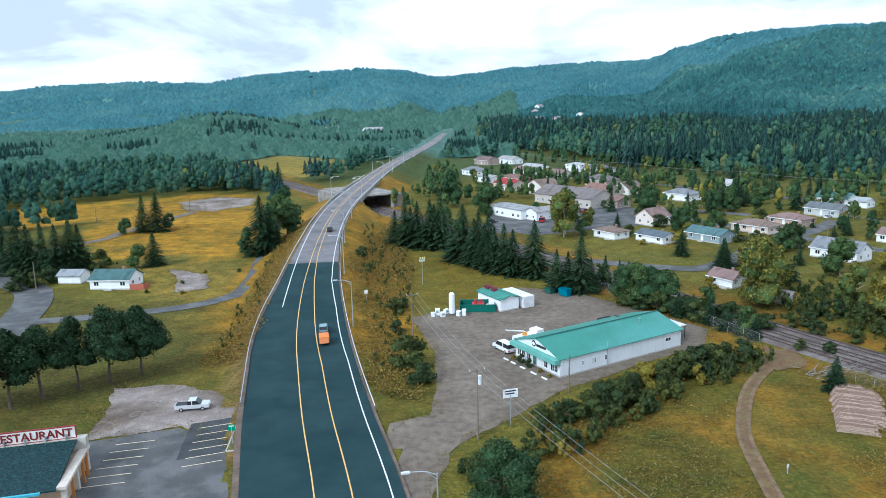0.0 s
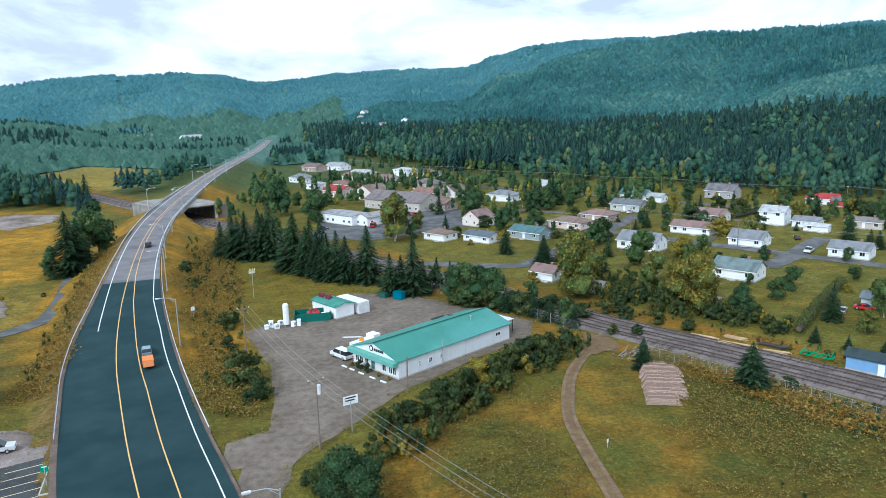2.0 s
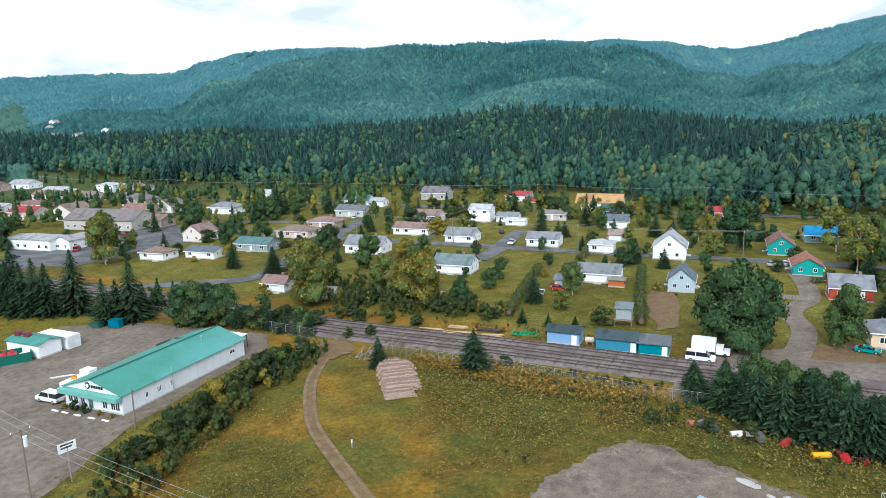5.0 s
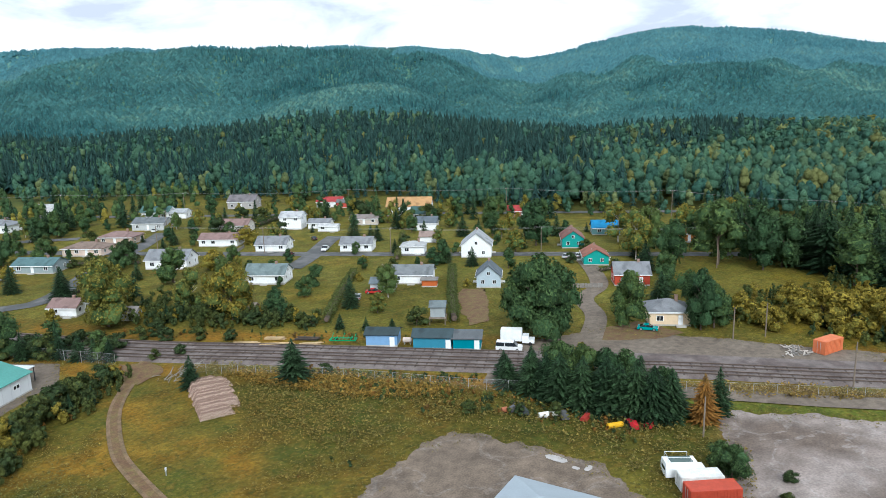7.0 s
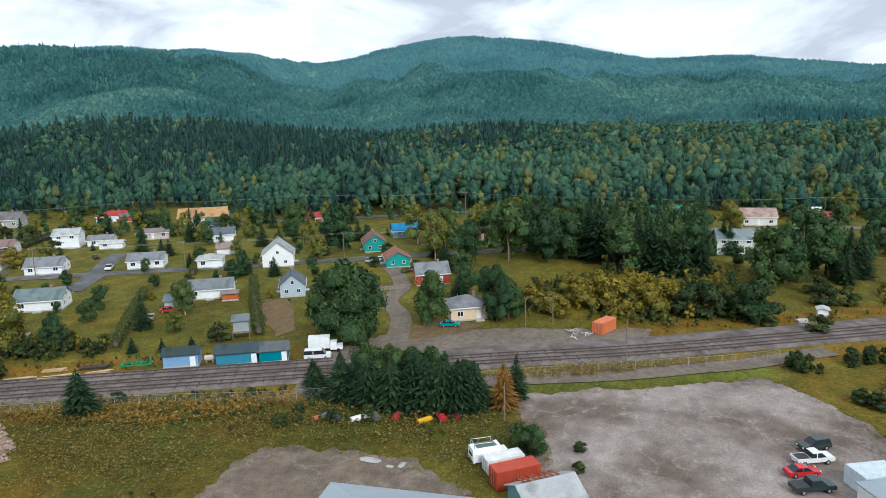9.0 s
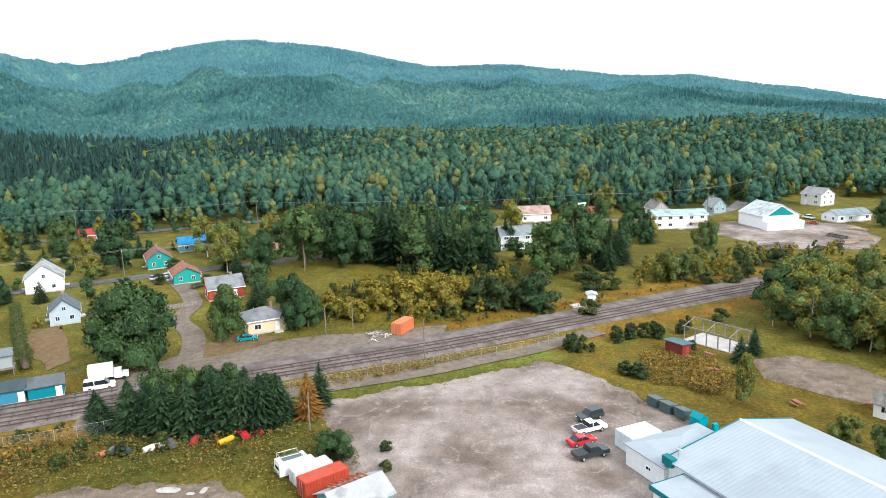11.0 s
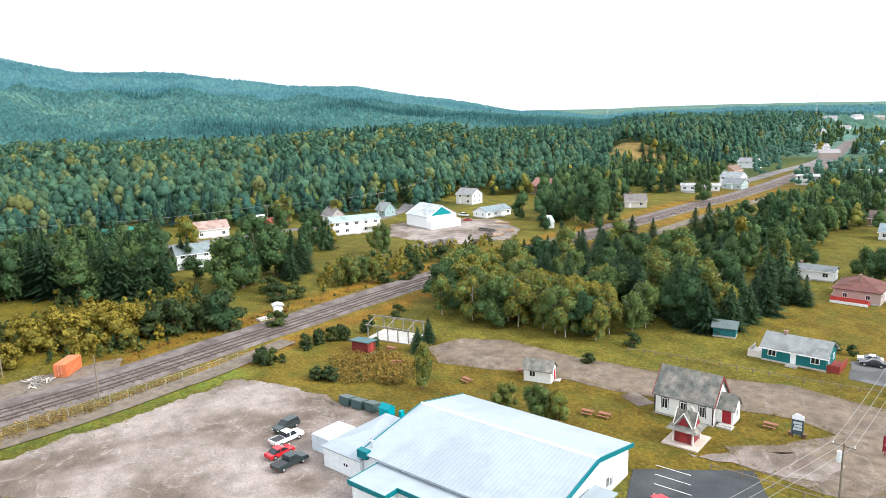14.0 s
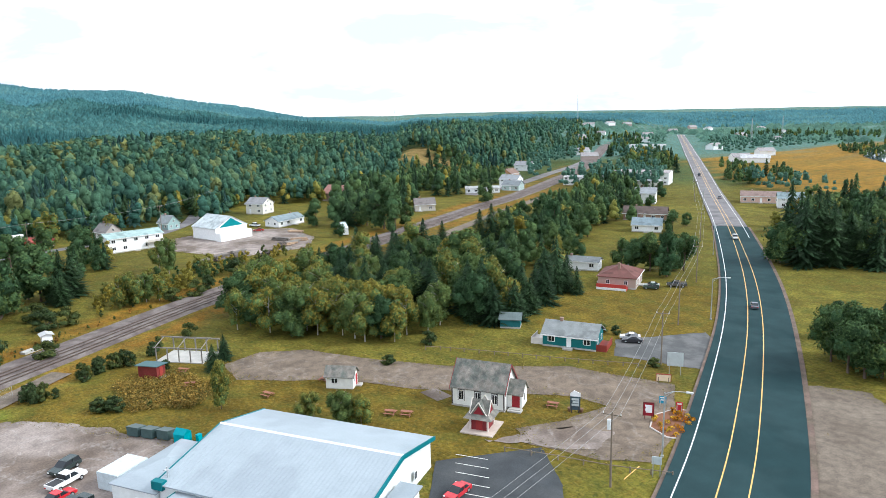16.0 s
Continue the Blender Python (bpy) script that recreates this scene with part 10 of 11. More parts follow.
tree("bush", 106.2, -87.1, 3.1, pick=0)
tree("bush", 86.7, -119.4, 2.3, pick=1)
tree("bush", 84.2, -121.0, 2.2, pick=0)
tree("bush", 102.5, -73.9, 2.0, pick=1)
tree("bush", 102.1, -74.3, 2.0, pick=0)
tree("bush", 67.4, -110.4, 2.0, pick=1)
tree("bush", 128.9, -40.1, 2.3, 0.7, pick=0)
tree("bush", 147.2, -50.8, 3.3, pick=1)
tree("maple", 42.5, -133.7, 13.6)
tree("maple", 47.0, -137.4, 11.5)
tree("maple", 39.5, -133.1, 13.3)
tree("maple", 37.5, -135.2, 12.3)
tree("maple", 51.9, -151.6, 8.4)
tree("maple", 43.0, -146.3, 9.5)
tree("spruce", 86.9, -220.1, 23.3)
tree("spruce", 87.5, -213.9, 20.4)
tree("spruce", 87.0, -225.8, 21.9)
tree("spruce", 81.8, -219.7, 18.7)
tree("spruce", 92.3, -220.5, 15.9)
tree("spruce", 80.1, -227.0, 16.4)
tree("spruce", 75.7, -225.9, 16.1)
tree("spruce", 71.5, -224.9, 15.8)
tree("spruce", 116.2, -140.7, 8.5)
tree("spruce", 112.2, -140.6, 7.6)
tree("spruce", 128.1, -151.5, 6.7)
tree("spruce", 173.0, -166.0, 16.1)
tree("spruce", 168.8, -170.2, 15.0)
tree("spruce", 173.5, -180.4, 12.5)
tree("spruce", 179.8, -166.6, 13.4)
tree("spruce", 150.1, -162.4, 7.5)
tree("maple", 117.8, -172.3, 10.2)
tree("maple", 114.4, -175.8, 11.9)
tree("maple", 106.9, -173.3, 13.9)
tree("maple", 107.5, -182.8, 11.8)
tree("maple", 124.8, -176.1, 8.9)
tree("maple", 93.9, -213.1, 13.1)
tree("maple", 89.8, -211.6, 12.0)
tree("maple", 172.4, -197.3, 15.1)
tree("maple", 176.0, -211.0, 12.4)
tree("maple", 163.3, -206.1, 12.9)
tree("maple", 193.4, -213.3, 14.2)
tree("maple", 176.6, -229.1, 9.4)
tree("maple", 180.8, -245.5, 9.8)
tree("maple", 147.9, -237.8, 8.8)
tree("maple", 151.4, -252.8, 5.8)
tree("maple", 190.3, -283.2, 6.7)
tree("maple", 214.7, -303.1, 7.3)
tree("maple", 210.7, -321.9, 9.0)
tree("maple", 227.1, -162.3, 11.6)
tree("maple", 235.3, -173.9, 9.7)
tree("maple", 236.4, -163.0, 20.2)
tree("maple", 248.0, -161.9, 12.2)
tree("maple", 232.7, -139.1, 9.0)
tree("maple", 264.6, -146.3, 12.4)
tree("maple", 264.0, -245.2, 11.8)

# The grove between the green and the railway, and loose woods by the highway.
def grove(poly, count, kinds, seed, low, high, clear=()):
    """Trees at random in an outline, kept apart from each other."""
    r, p, done = np.random.default_rng(seed), np.array(poly, float), []
    lo, hi = p.min(0), p.max(0)
    for _ in range(count * 30):
        q = lo + (hi - lo) * r.random(2)
        if len(done) >= count:
            break
        if inside(poly, q[:1], q[1:], 0.5)[0] > 0.5 and all(np.hypot(*(q - d)) > 3.2 for d in done):
            done.append(q)
            tree(kinds[int(r.integers(0, len(kinds)))], q[0], q[1], low + (high - low) * r.random(), 0.9 + 0.3 * r.random())


def thicket(name, label, poly, count, firs, seed, low, high, gold=0.1, tone=0.6, gap=9, clear=False):
    """A wood too dense to count, of broad trees and a share of spruces."""
    r, p = np.random.default_rng(seed), np.array(poly, float)
    q = p.min(0) + (p.max(0) - p.min(0)) * r.random((count * 4, 2))
    q = q[inside(poly, q[:, 0], q[:, 1], 2) > 0.5][:count]
    q = q[nearest(ROAD_COARSE, q[:, 0], q[:, 1])[0] > 13]
    q = q[nearest(RAIL_LINE, q[:, 0], q[:, 1])[0] > np.where((q[:, 1] < -120) & (q[:, 1] > -340), 27, gap)]
    if clear:
        for hx, hy, hw in HOUSES:
            q = q[np.hypot(q[:, 0] - hx, q[:, 1] - hy) > hw / 2 + 2]
    q = np.column_stack([q, land(q[:, 0], q[:, 1])])
    h, fir = low + (high - low) * r.random(len(q)), r.random(len(q)) < firs
    t = np.where(r.random(len(q)) < gold, 0.85 + 0.1 * r.random(len(q)), 0.1 + tone * r.random(len(q)))
    scatter(name, label, "wood", q[~fir], h[~fir], t[~fir], LOW_BROAD if math.hypot(*p.mean(0)) > 320 else MID_BROAD, BROADLEAF if high > 6 else SHRUB)
    if fir.any():
        scatter(name + "_spruces", "dark spruces among the " + label, "wood", q[fir], h[fir] * 1.1, t[fir], MID_SPRUCE, SPRUCE)


grove([(143, -60), (128, -70), (115, -78), (109, -90), (122, -96), (145, -84), (172, -96), (176, -86), (156, -62)], 54, ["birch", "birch", "golden", "birch", "birch", "maple"], 3, 8, 12.5)
grove([(118, -94), (109, -92), (104, -119), (118, -122), (146, -143), (165, -136), (184, -128), (176, -98), (145, -86)], 62, ["spruce", "spruce", "spruce", "maple", "birch"], 4, 9, 15)
for x, y, kind, high, wide in ((97, 62, "spruce", 5.0, 1.2), (97, 56.5, "spruce", 6.6, 1.2), (99, 52.5, "maple", 8.0, 1.0), (96.5, 50.5, "maple", 9.0, 0.9), (99, 48, "golden", 8.6, 0.75), (96.2, 46.5, "maple", 9.4, 0.9),
                               (97.5, 43, "maple", 9.0, 0.95), (100, 41, "maple", 8.4, 0.9), (98.5, 37.5, "spruce", 8.4, 1.2), (99.5, 34.5, "maple", 7.0, 0.9), (102.5, 26.6, "spruce", 7.6, 0.75)):
    tree(kind, x, y, high, wide)
thicket("roadside_wood", "green trees of a small wood", [(128, -150), (156, -146), (168, -160), (196, -190), (206, -212), (180, -225), (160, -190), (140, -180)], 80, 0.25, 5, 7, 12, 0.08)
thicket("roadside_wood", "green trees of a small wood", [(180, -230), (212, -225), (246, -296), (280, -380), (230, -330)], 100, 0.33, 6, 7, 12, 0.08)
thicket("roadside_wood", "green trees of a small wood", [(125, -265), (100, -245), (60, -215), (75, -290), (110, -320)], 80, 0.33, 7, 8, 14, 0.08)
thicket("roadside_wood", "green trees of a small wood", [(42, -175), (52, -165), (36, -140), (22, -140), (20, -170)], 25, 0.33, 8, 5, 9, 0.08)
thicket("roadside_wood", "green trees of a small wood", [(214, 44), (240, 45), (262, 20), (250, 0), (212, 3), (211, 8), (216, 26)], 66, 0.3, 9, 10, 16, 0.1)
thicket("roadside_wood", "green trees of a small wood", [(147, 34), (158, 42), (172, 43), (186, 26), (208, 28), (209, 2), (196, -10), (160, -12), (146, 12)], 360, 0.22, 10, 1.5, 3.8, 0.17, 0.75)
thicket("roadside_wood", "green trees of a small wood", [(190, -42), (215, -70), (206, -84), (176, -58)], 28, 0.00, 11, 2.5, 7, 0.30)
thicket("roadside_wood", "green trees of a small wood", [(20, 330), (70, 350), (110, 350), (120, 400), (60, 460), (20, 450)], 54, 0.25, 12, 6, 11, 0.08)
thicket("roadside_wood", "green trees of a small wood", [(130, 270), (200, 310), (190, 350), (120, 350)], 41, 0.33, 13, 7, 11, 0.08)
thicket("roadside_wood", "green trees of a small wood", [(-25, 330), (0, 300), (15, 340), (10, 400), (-15, 430)], 35, 0.00, 14, 4, 10, 0.08)
thicket("roadside_wood", "green trees of a small wood", [(-95, 455), (-75, 410), (-150, 420), (-165, 440), (-130, 470)], 41, 0.33, 15, 8, 14, 0.08)
thicket("roadside_wood", "green trees of a small wood", [(185, 270), (215, 260), (290, 130), (270, 120), (200, 220)], 48, 0.25, 16, 6, 10, 0.30)
thicket("roadside_wood", "green trees of a small wood", [(240, 60), (262, 90), (275, 50), (255, 20)], 25, 0.50, 18, 9, 14, 0.08)
thicket("roadside_wood", "green trees of a small wood", [(95, 455), (130, 400), (165, 345), (150, 330), (85, 430)], 35, 0.33, 19, 7, 11, 0.08)

thicket("roadside_wood", "green trees of a small wood", [(278, -485), (216, -476), (179, -399), (200, -395), (219, -400), (262, -470)], 60, 0.2, 21, 6, 11, 0.15)
thicket("roadside_wood", "green trees of a small wood", [(135, -283), (95, -250), (70, -215), (60, -240), (84, -290), (120, -330)], 60, 0.5, 22, 9, 17, 0.08)
thicket("roadside_wood", "green trees of a small wood", [(257, -354), (165, -240), (185, -215), (256, -310), (290, -380)], 80, 0.35, 23, 7, 12, 0.12)
thicket("roadside_wood", "green trees of a small wood", [(301, -749), (273, -796), (223, -658), (235, -650), (290, -720)], 50, 0.2, 24, 6, 10, 0.1)
thicket("roadside_wood", "green trees of a small wood", [(516, -927), (328, -951), (370, -1069), (560, -1010)], 110, 0.2, 25, 8, 12, 0.1)
thicket("roadside_wood", "green trees of a small wood", [(420, -560), (520, -740), (620, -860), (700, -820), (560, -640), (450, -520)], 160, 0.3, 26, 8, 14, 0.1)

W = "green trees of a small wood"
thicket("hedgerow", "overgrown green hedgerow beside the gravel lot", [(9, 86), (13, 83), (34, 100), (55, 113), (60, 121), (55, 122), (30, 107.5), (11, 92)], 130, 0.06, 43, 1.6, 3.9, 0.08, 0.5)
thicket("embankment_brush", "rank brush on the road embankment", [(-21, 262), (-9, 205), (-9, 150), (-4, 112), (-10, 104), (-13, 120), (-17, 150), (-25, 200), (-32, 250)], 170, 0.02, 44, 0.7, 2.0, 0.2, 0.6)
thicket("embankment_brush", "rank brush on the road embankment", [(-42, 118), (-47, 150), (-52, 200), (-58, 250), (-50, 240), (-44, 170), (-37, 122)], 80, 0.02, 45, 0.6, 1.7, 0.15, 0.6)
thicket("rail_bushes", "dark bushes between the railway and the gardens", [(73, 152), (95, 110), (103, 116), (94, 138), (84, 160)], 150, 0.08, 31, 1.6, 4.2, 0.06, 0.4)
thicket("rail_trees", "green trees between the fence and the railway", [(39, 176), (47, 160), (53, 148), (61, 132), (64, 134), (57, 150), (50, 164), (43, 180)], 46, 0.3, 32, 4, 8.5, 0.06, 0.5, 4.5)
thicket("garden_wood", "green trees between the upper gardens", [(70, 300), (100, 268), (128, 300), (170, 330), (150, 372), (100, 380), (75, 340)], 70, 0.2, 33, 5, 9, 0.08, 0.5, 9, True)
thicket("garden_wood", "green trees between the upper gardens", [(60, 390), (120, 360), (140, 395), (100, 450), (60, 480), (30, 500), (28, 450)], 70, 0.2, 34, 5, 9, 0.08, 0.5, 9, True)
for poly, count, seed, low, high in (([(-10, 360), (6, 356), (10, 420), (10, 520), (-8, 520)], 45, 51, 5, 9), ([(62, 640), (230, 640), (162, 404), (127, 471), (75, 550)], 130, 52, 6, 10), ([(177, 437), (330, 400), (253, 271), (226, 297), (236, 328), (204, 342), (190, 385), (165, 365)], 140, 53, 6, 10),
                                    ([(94, 211), (116, 222), (92, 172), (80, 178)], 12, 54, 6, 9), ([(69, 170), (88, 170), (94, 150), (104, 143), (100, 132), (85, 140)], 50, 55, 2, 5)):
    thicket("garden_wood", "dark green trees round the village houses", poly, count, 0.15, seed, low, high, 0.06, 0.4, 9, True)
thicket("barn_wood", "dark trees round the old barn", [(251, -146), (240, -172), (262, -198), (300, -228), (350, -246), (358, -210), (330, -186), (300, -180), (275, -160)], 130, 0.35, 35, 8, 15, 0.06, 0.4, 9, True)
thicket("barn_wood", "dark trees round the old barn", [(306, -238), (298, -266), (330, -320), (380, -350), (430, -345), (380, -270)], 110, 0.3, 36, 8, 14, 0.08, 0.5, 9, True)
thicket("forest_foot_wood", "mixed trees at the foot of the wooded slope", [(346, -169), (329, -188), (328, -229), (337, -283), (375, -315), (372, -258), (380, -200)], 120, 0.25, 40, 7, 13, 0.12, 0.5, 9, True)
thicket("forest_foot_wood", "mixed trees at the foot of the wooded slope", [(300, -20), (322, -60), (330, -110), (345, -150), (370, -140), (350, -60), (330, -10)], 110, 0.2, 41, 7, 13, 0.14, 0.5, 9, True)
thicket("forest_foot_wood", "mixed trees at the foot of the wooded slope", [(232, -36), (262, -50), (256, -62), (236, -52), (222, -44)], 22, 0.2, 42, 5, 9, 0.2, 0.5, 9, True)
thicket("roadside_wood", W, [(150, -178), (176, -188), (205, -225), (232, -290), (262, -350), (250, -372), (200, -300), (168, -246)], 90, 0.35, 37, 5, 11, 0.12, 0.6, 9, True)
thicket("roadside_wood", W, [(300, -420), (350, -470), (430, -590), (420, -620), (330, -520), (280, -440)], 120, 0.3, 38, 6, 11, 0.12, 0.6, 9, True)
thicket("meadow_brush", "yellow-green brush beside the railway", [(176, -40), (196, -74), (216, -112), (226, -104), (214, -78), (200, -44), (188, -30)], 90, 0.0, 39, 1.5, 4.5, 0.4, 0.7, 8)

for k, (x, y) in enumerate(((112.1, -103.7), (107.6, -106.5), (106.5, -112.4), (107.9, -118.8), (111.3, -127), (113.1, -121.5), (114.4, -115.2), (118.0, -131), (119.3, -112.4), (116.7, -138), (122.1, -148), (124, -141), (117, -125), (121, -119))):
    tree("spruce", x, y, 8.5 + 2.6 * ((k * 5) % 7) / 7, 1.05)

# Weeds and tall grass that stand out of the meadows.
r = np.random.default_rng(90)
TUFTS = [cards(np.column_stack([r.normal(size=(7, 2)) * 0.5, 0.2 + 0.6 * r.random(7)]), 0.2, r, np.tile((0.0, 0.0, 1.2), (7, 1))) for _ in range(4)]
spot = []
for poly, count in (
    ([(8, 78), (26, 108), (58, 121), (43, 94), (36, 62), (20, 60)], 5200),
    ([(41, 70), (60, 92), (70, 100), (92, 64), (86, 52), (73, 57), (54, 60)], 3200),
    ([(-153, 295), (-162, 368), (-106, 394), (-76, 284), (-65, 221), (-112, 231)], 4500),
    ([(141, 8), (146, 33), (185, 44), (200, 20), (170, -12)], 1500),
    ([(113, -29), (130, -30), (130, -40), (114, -47), (106, -38)], 1500),
    ([(-22, 270), (-8, 200), (-12, 150), (-6, 120), (-4, 105), (-16, 112), (-22, 150), (-30, 200)], 7500),
    ([(-44, 118), (-47, 150), (-52, 200), (-56, 240), (-48, 230), (-42, 170), (-38, 125)], 4200),
    ([(66, 134), (88, 104), (96, 86), (92, 70), (66, 116)], 900),
):
    p = np.array(poly, float)
    q = p.min(0) + (p.max(0) - p.min(0)) * r.random((count * 2, 2))
    q = q[inside(poly, q[:, 0], q[:, 1], 2) > 0.5][:count]
    q = q[(nearest(ROAD_COARSE, q[:, 0], q[:, 1])[0] > np.interp(q[:, 1], [90, 149, 250], [11, 10, 8])) & (nearest(RAIL_LINE, q[:, 0], q[:, 1])[0] > 7.5)]
    spot.append(q)
q = np.concatenate(spot)
q = q[soft_noise(q[:, 0], q[:, 1], 8, 51) + 0.3 * r.random(len(q)) > 0.58]
q = q[inside([(47, 55), (60, 60), (73, 57), (80, 48), (84, 36), (60, 30)], q[:, 0], q[:, 1], 1) < 0.5]
track = spline(np.array([(37, 66, 0), (40, 84, 0), (42.5, 93, 0), (49, 106, 0), (57, 116, 0), (64.5, 124, 0)], float), 4.0)
q = q[nearest(track, q[:, 0], q[:, 1])[0] > 2.4]
q = np.column_stack([q, land(q[:, 0], q[:, 1])])
WEED = leaf_material("weeds", (0.15, 0.155, 0.05), (0.26, 0.19, 0.05), (0.36, 0.22, 0.045), 0.3, 0.25)
scatter("meadow_weeds", "golden and rusty weeds standing in the meadows", "weeds", q, 0.3 + 0.5 * r.random(len(q)), np.clip(soft_noise(q[:, 0], q[:, 1], 15, 52) * 0.9 + 0.3 * (r.random(len(q)) - 0.3), 0, 1), TUFTS, WEED)

r = np.random.default_rng(98)
for poly, count, tone, label in (([(113, -29), (128, -31), (128, -39), (116, -46), (107, -38)], 900, 0.8, "golden weeds standing in the grass of the green"), ([(70, 104), (76, 98), (88, 67), (85, 63), (76, 76), (68, 96)], 1500, 0.9, "rusty tall weeds along the railway fence"), ([(107, 36), (113.5, 22), (119.5, 11), (127, -3), (129.5, -2), (122, 12), (116, 23.5), (110, 36)], 700, 0.75, "golden weeds beside the railway"),
                                 ([(62, 100), (70, 112), (78, 96), (90, 66), (91, 46), (96, 30), (92, 20), (84, 17), (74, 20), (79, 34), (79, 46), (76, 58), (62, 61), (58, 80)], 1700, 0.4, "rank green weeds round the scrap at the yard's edge"),
                                 ([(-22, 270), (-8, 200), (-12, 150), (-6, 120), (-4, 105), (-13, 112), (-18, 150), (-28, 200)], 3800, 0.75, "golden weeds on the road embankment"), ([(-44, 118), (-47, 150), (-52, 200), (-56, 240), (-48, 230), (-42, 170), (-38, 125)], 1500, 0.75, "golden weeds on the road embankment")):
    p = np.array(poly, float)
    q = p.min(0) + (p.max(0) - p.min(0)) * r.random((count * 4, 2))
    q = q[inside(poly, q[:, 0], q[:, 1], 1.5) > 0.5][:count]
    q = np.column_stack([q, land(q[:, 0], q[:, 1])])
    scatter("tall_weeds", label, "weeds", q, 0.6 + 0.6 * r.random(len(q)), np.clip(tone + 0.4 * (r.random(len(q)) - 0.6), 0, 1), TUFTS, WEED)

# The transmission masts and the pond on the plain.
for az, d, h in ((124.8, 1800, 60), (139.5, 1500, 55), (152.5, 900, 30), (154.5, 1000, 30)):
    x, y = math.sin(radians(az)) * d, math.cos(radians(az)) * d
    mast = thing("lattice_mast", "thin lattice mast on the horizon", "mast", x, y, ground_z(x, y), 0)
    for a in range(3):
        part("leg", Shape().tube((1.6 * math.cos(a * 2.1), 1.6 * math.sin(a * 2.1), 0), (0.3 * math.cos(a * 2.1), 0.3 * math.sin(a * 2.1), h), 0.22, 0.15, 4), STEEL, mast)
water = bpy.data.materials.new("pond_water")
water.use_nodes = True
water.node_tree.nodes["Principled BSDF"].inputs["Base Color"].default_value = (0.12, 0.15, 0.17, 1)
water.node_tree.nodes["Principled BSDF"].inputs["Roughness"].default_value = 0.05
flat_patch("water", [(263, -715), (240, -660), (205, -610), (170, -640), (200, -760), (255, -800)], water, "still pond reflecting the pale sky", "pond", lift=0.1, ragged=2.0)

# Grass that creeps over the edges of the lots.
r = np.random.default_rng(91)
rim = []
for poly in EDGES:
    p = np.array(poly, float)
    for a, b in zip(p, np.roll(p, -1, 0)):
        k = int(np.hypot(*(b - a)) * 5.5)
        rim.append(a + (b - a) * r.random((k, 1)) + r.normal(size=(k, 2)) * (0.6 + 1.1 * r.random((k, 1))))
q = np.concatenate(rim)
q = q[(nearest(ROAD_COARSE, q[:, 0], q[:, 1])[0] > 11) & (nearest(RAIL_LINE, q[:, 0], q[:, 1])[0] > 7.5)]
q = np.column_stack([q, land(q[:, 0], q[:, 1])])
scatter("edge_grass", "grass creeping over the edges of the lots", "grass", q, 0.22 + 0.4 * r.random(len(q)), 0.6 * r.random(len(q)), TUFTS, WEED)

# Trees between the last houses and the wooded slope, and shrubs in the gardens.
p = spots(4, 112, 250, 480, lambda d: 6.6, 92)
r_, az_ = np.hypot(p[:, 0], p[:, 1]), np.degrees(np.arctan2(p[:, 0], p[:, 1]))
edge_ = np.interp(az_, EDGE_AZ, EDGE_R)
keep = (r_ < edge_ + 4) & (r_ > edge_ - 62 + 44 * soft_noise(p[:, 0], p[:, 1], 25, 93))
keep &= nearest(ROAD_COARSE, p[:, 0], p[:, 1])[0] > 30
for street in ([(300, 100), (262, 165), (225, 228), (180, 300), (110, 420), (60, 520)], [(340, -120), (312, -105), (290, -80), (285, -40), (270, 10), (275, 60)]):
    keep &= nearest(spline(np.array(street, float), 8.0), p[:, 0], p[:, 1])[0] > 6
for hx, hy, hw in HOUSES:
    keep &= (np.hypot(p[:, 0] - hx, p[:, 1] - hy) > hw / 2 + 3) & (np.hypot(p[:, 0] - hx * 0.955, p[:, 1] - hy * 0.955) > hw / 2 + 2)
p = p[keep]
p = np.column_stack([p, land(p[:, 0], p[:, 1])])
r = np.random.default_rng(94)
fir = r.random(len(p)) < 0.25
tint = np.where(r.random(len(p)) < 0.12, 0.86, 0.1 + 0.6 * r.random(len(p)))
scatter("village_edge_wood", "mixed green trees behind the last houses", "wood", p[~fir], 6 + 8 * r.random((~fir).sum()), tint[~fir], LOW_BROAD, HAZED_FOREST_LEAF)
scatter("village_edge_spruces", "dark spruces behind the last houses", "wood", p[fir], 7 + 8 * r.random(fir.sum()), tint[fir], LOW_SPRUCE, HAZED_FOREST_SPRUCE)
for hx, hy, hw in HOUSES:
    if hx > 20 and hy > 60 and math.hypot(hx, hy) < 330 and hw > 7:
        a = r.random() * 6.28
        x, y = hx + (hw / 2 + 2.5) * math.cos(a), hy + (hw / 2 + 2.5) * math.sin(a)
        if all(math.hypot(x - b[0], y - b[1]) > b[2] / 2 + 1.5 for b in HOUSES):
            tree(("bush", "bush", "maple", "spruce")[int(r.integers(0, 4))], x, y, 2.2 + 3.2 * r.random())

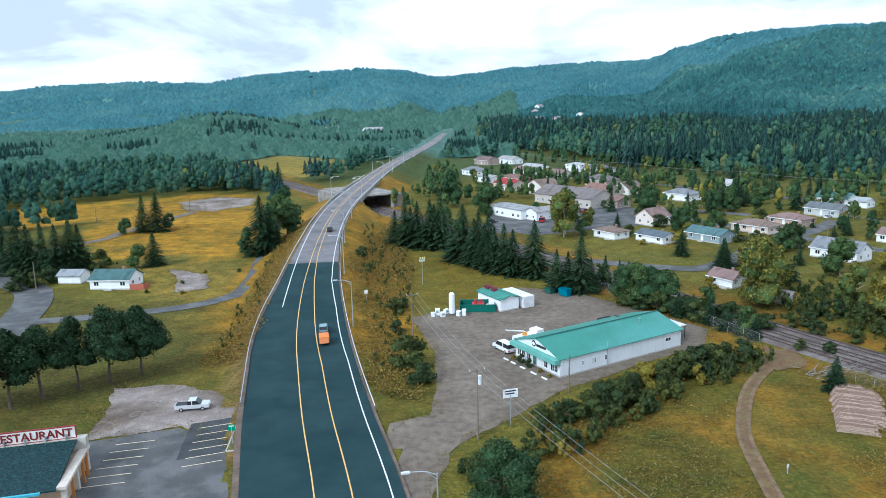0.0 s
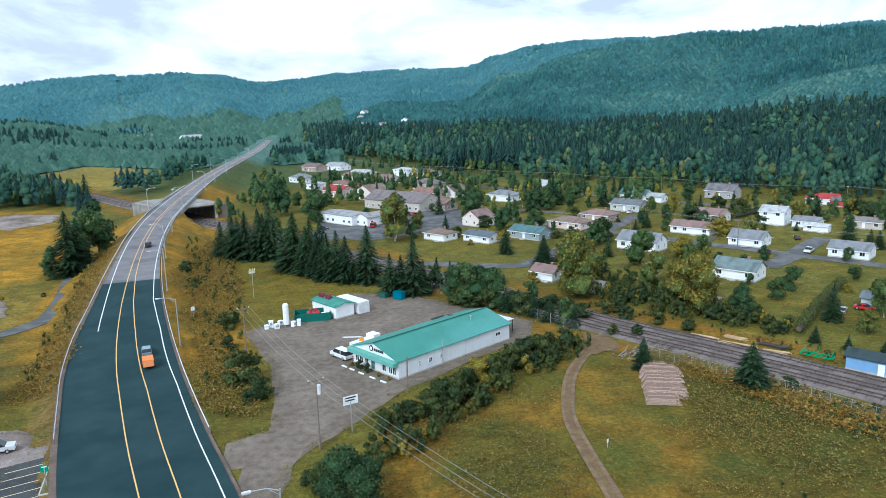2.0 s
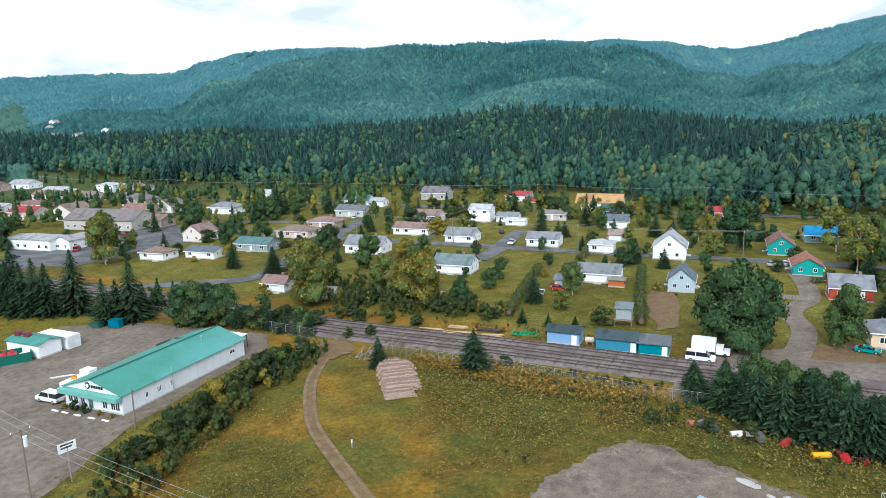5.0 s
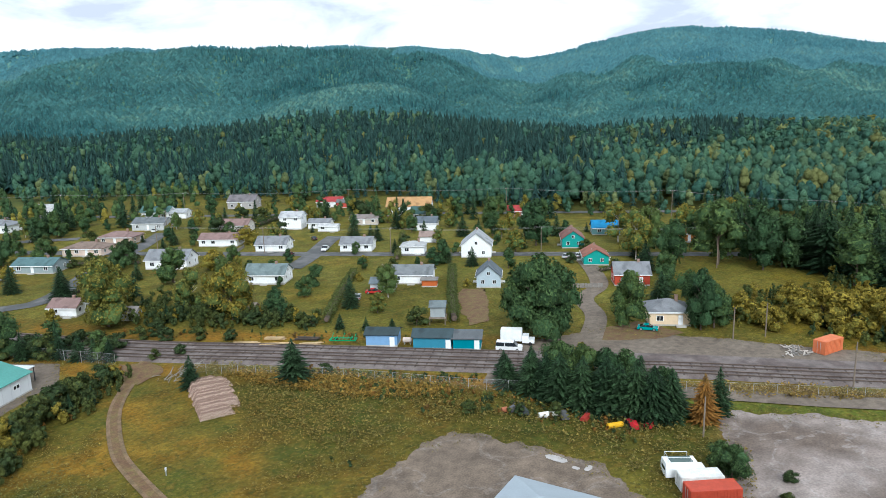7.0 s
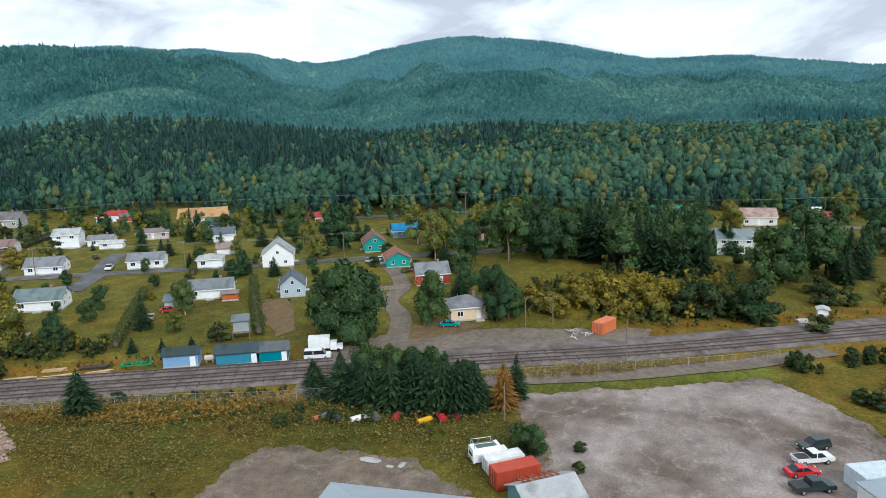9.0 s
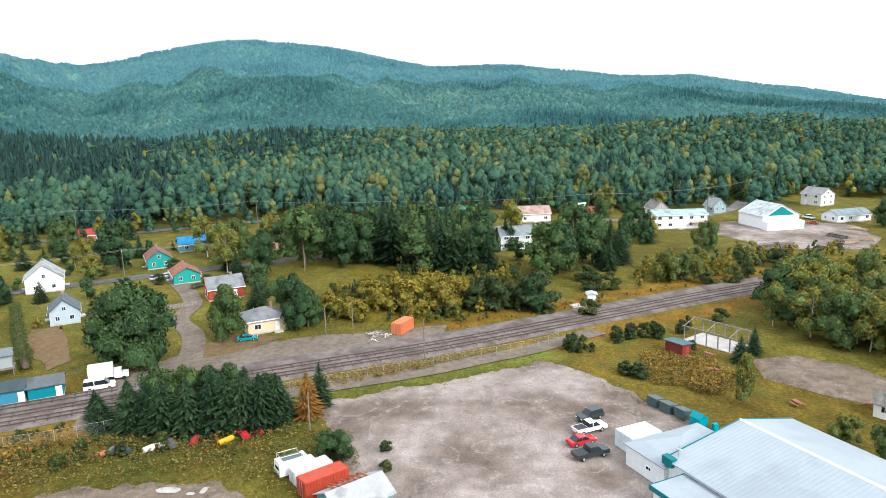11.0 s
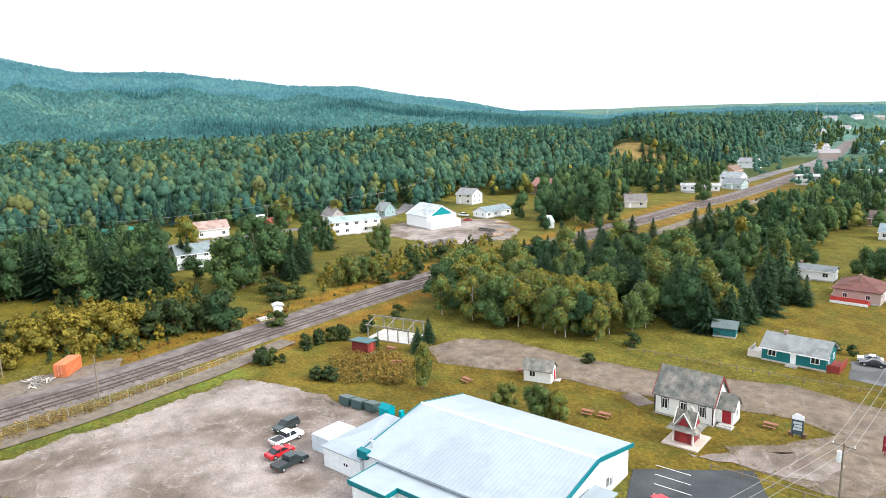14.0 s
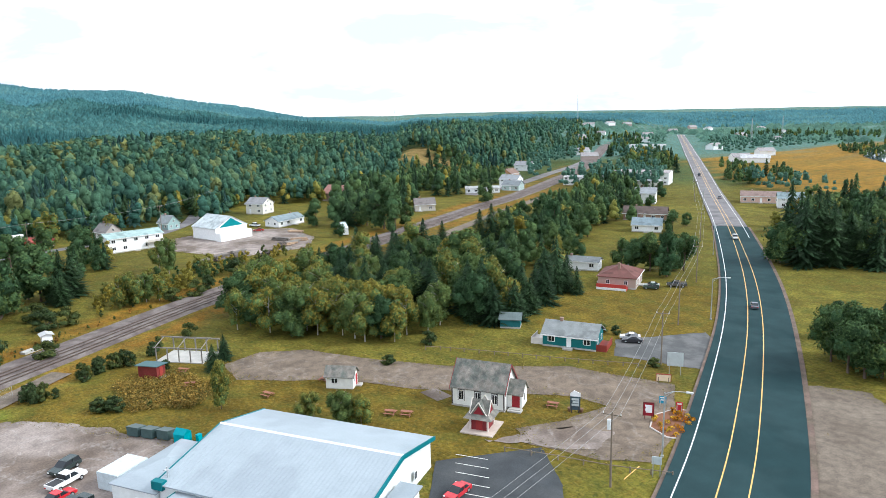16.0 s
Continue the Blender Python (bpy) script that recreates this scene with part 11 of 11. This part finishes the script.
# Rank weeds and low brush along fences, banks and lot edges.
r = np.random.default_rng(95)
brush_spots = []
for poly, count in (
    ([(66, 122), (70, 122), (97, 72), (93, 62), (89, 66), (76, 98)], 480),
    ([(8, 92), (28, 109), (50, 122), (60, 124), (56, 115), (34, 103), (14, 88)], 120),
    ([(76, 66), (88, 66), (93, 50), (90, 33), (86, 33), (84, 50)], 220),
    ([(70, 90), (80, 84), (88, 66), (84, 60), (74, 78)], 120),
    ([(10, 70), (22, 96), (50, 112), (36, 74), (24, 62)], 5),
    ([(44, 70), (50, 92), (62, 90), (72, 72), (86, 55), (73, 57), (54, 60)], 4),
    ([(-21, 270), (-8, 210), (-10, 150), (-5, 112), (-14, 112), (-17, 150), (-26, 200)], 110),
    ([(-44, 118), (-47, 150), (-52, 200), (-58, 250), (-50, 240), (-43, 170), (-38, 125)], 80),
    ([(70, 150), (96, 108), (112, 78), (106, 76), (92, 100), (66, 142)], 150),
    ([(112, -30), (124, -38), (116, -50), (104, -40)], 8),
    ([(140, 2), (158, -30), (178, -62), (190, -90), (196, -86), (170, -30), (150, 10)], 150),
    ([(-120, 210), (-90, 205), (-95, 216), (-118, 222)], 40),
):
    p = np.array(poly, float)
    q = p.min(0) + (p.max(0) - p.min(0)) * r.random((count * 6, 2))
    q = q[inside(poly, q[:, 0], q[:, 1], 1) > 0.5][:count]
    brush_spots.append(q)
q = np.concatenate(brush_spots)
q = q[(nearest(ROAD_COARSE, q[:, 0], q[:, 1])[0] > np.interp(q[:, 1], [90, 149, 250], [11.5, 10.5, 8.5])) & (nearest(RAIL_LINE, q[:, 0], q[:, 1])[0] > 7.5) & (nearest(track, q[:, 0], q[:, 1])[0] > 2.6)]
q = np.column_stack([q, land(q[:, 0], q[:, 1]) - 0.15])
tall = 0.45 + 1.0 * r.random(len(q)) ** 2
kind = r.random(len(q)) + 0.5 * (soft_noise(q[:, 0], q[:, 1], 14, 96) - 0.5)
for name, label, some, mat in (("rusty_brush", "rusty brown weeds and low brush", kind > 0.72, RUSTY), ("green_brush", "low green brush and tall weeds", kind <= 0.72, SHRUB)):
    scatter(name, label, "weeds", q[some], tall[some], 0.75 * r.random(some.sum()), WEED_CLUMPS, mat, broad=np.full(some.sum(), 1.5))

# More trees of the village gardens, clear of houses and streets.
r, gardens = np.random.default_rng(97), [(70, 205), (100, 150), (128, 118), (160, 118), (225, 115), (235, 190), (170, 290), (110, 350), (60, 320), (45, 260)]
streets = [spline(np.array(line, float), 6.0) for line in ([(40, 205), (63, 192), (77, 193), (111, 228), (127, 239), (150, 262)], [(230, 40), (196, 100), (165, 152), (140, 196), (110, 250), (75, 320)], [(134, 163), (150, 172), (170, 186), (180, 192)], [(20, 270), (45, 300), (70, 306), (100, 300), (125, 280)])]
set_out = []
while len(set_out) < 62:
    x, y = 40 + 200 * r.random(), 110 + 240 * r.random()
    if inside(gardens, np.array([x]), np.array([y]), 0.5)[0] < 0.5 or any(nearest(line, x, y)[0][0] < 5 for line in streets):
        continue
    if any(math.hypot(x - b[0], y - b[1]) < b[2] / 2 + 2.5 for b in HOUSES) or any(math.hypot(x - b[0], y - b[1]) < 6 for b in set_out):
        continue
    if any(math.hypot(x * (1 + 0.05 * f) - b[0], y * (1 + 0.05 * f) - b[1]) < b[2] / 2 for b in HOUSES for f in (1, 2)):
        continue
    set_out.append((x, y))
    tree(("maple", "maple", "bush", "golden", "spruce", "birch")[int(r.integers(0, 6))], x, y, 3.5 + 5 * r.random())

# Clipped shrubs along the garage front.
ca, sa = math.cos(radians(29.7)), math.sin(radians(29.7))
for i, (v, high) in enumerate(((-5.2, 0.9), (-2.6, 1.0), (0.4, 1.9), (3.0, 1.9), (5.3, 1.0))):
    tree("bush", 29.1 - 16.0 * ca - v * sa, 125.7 - 16.0 * sa + v * ca, high, 1.0 if high < 1.5 else 0.65, pick=2 if high < 1.5 else 0)
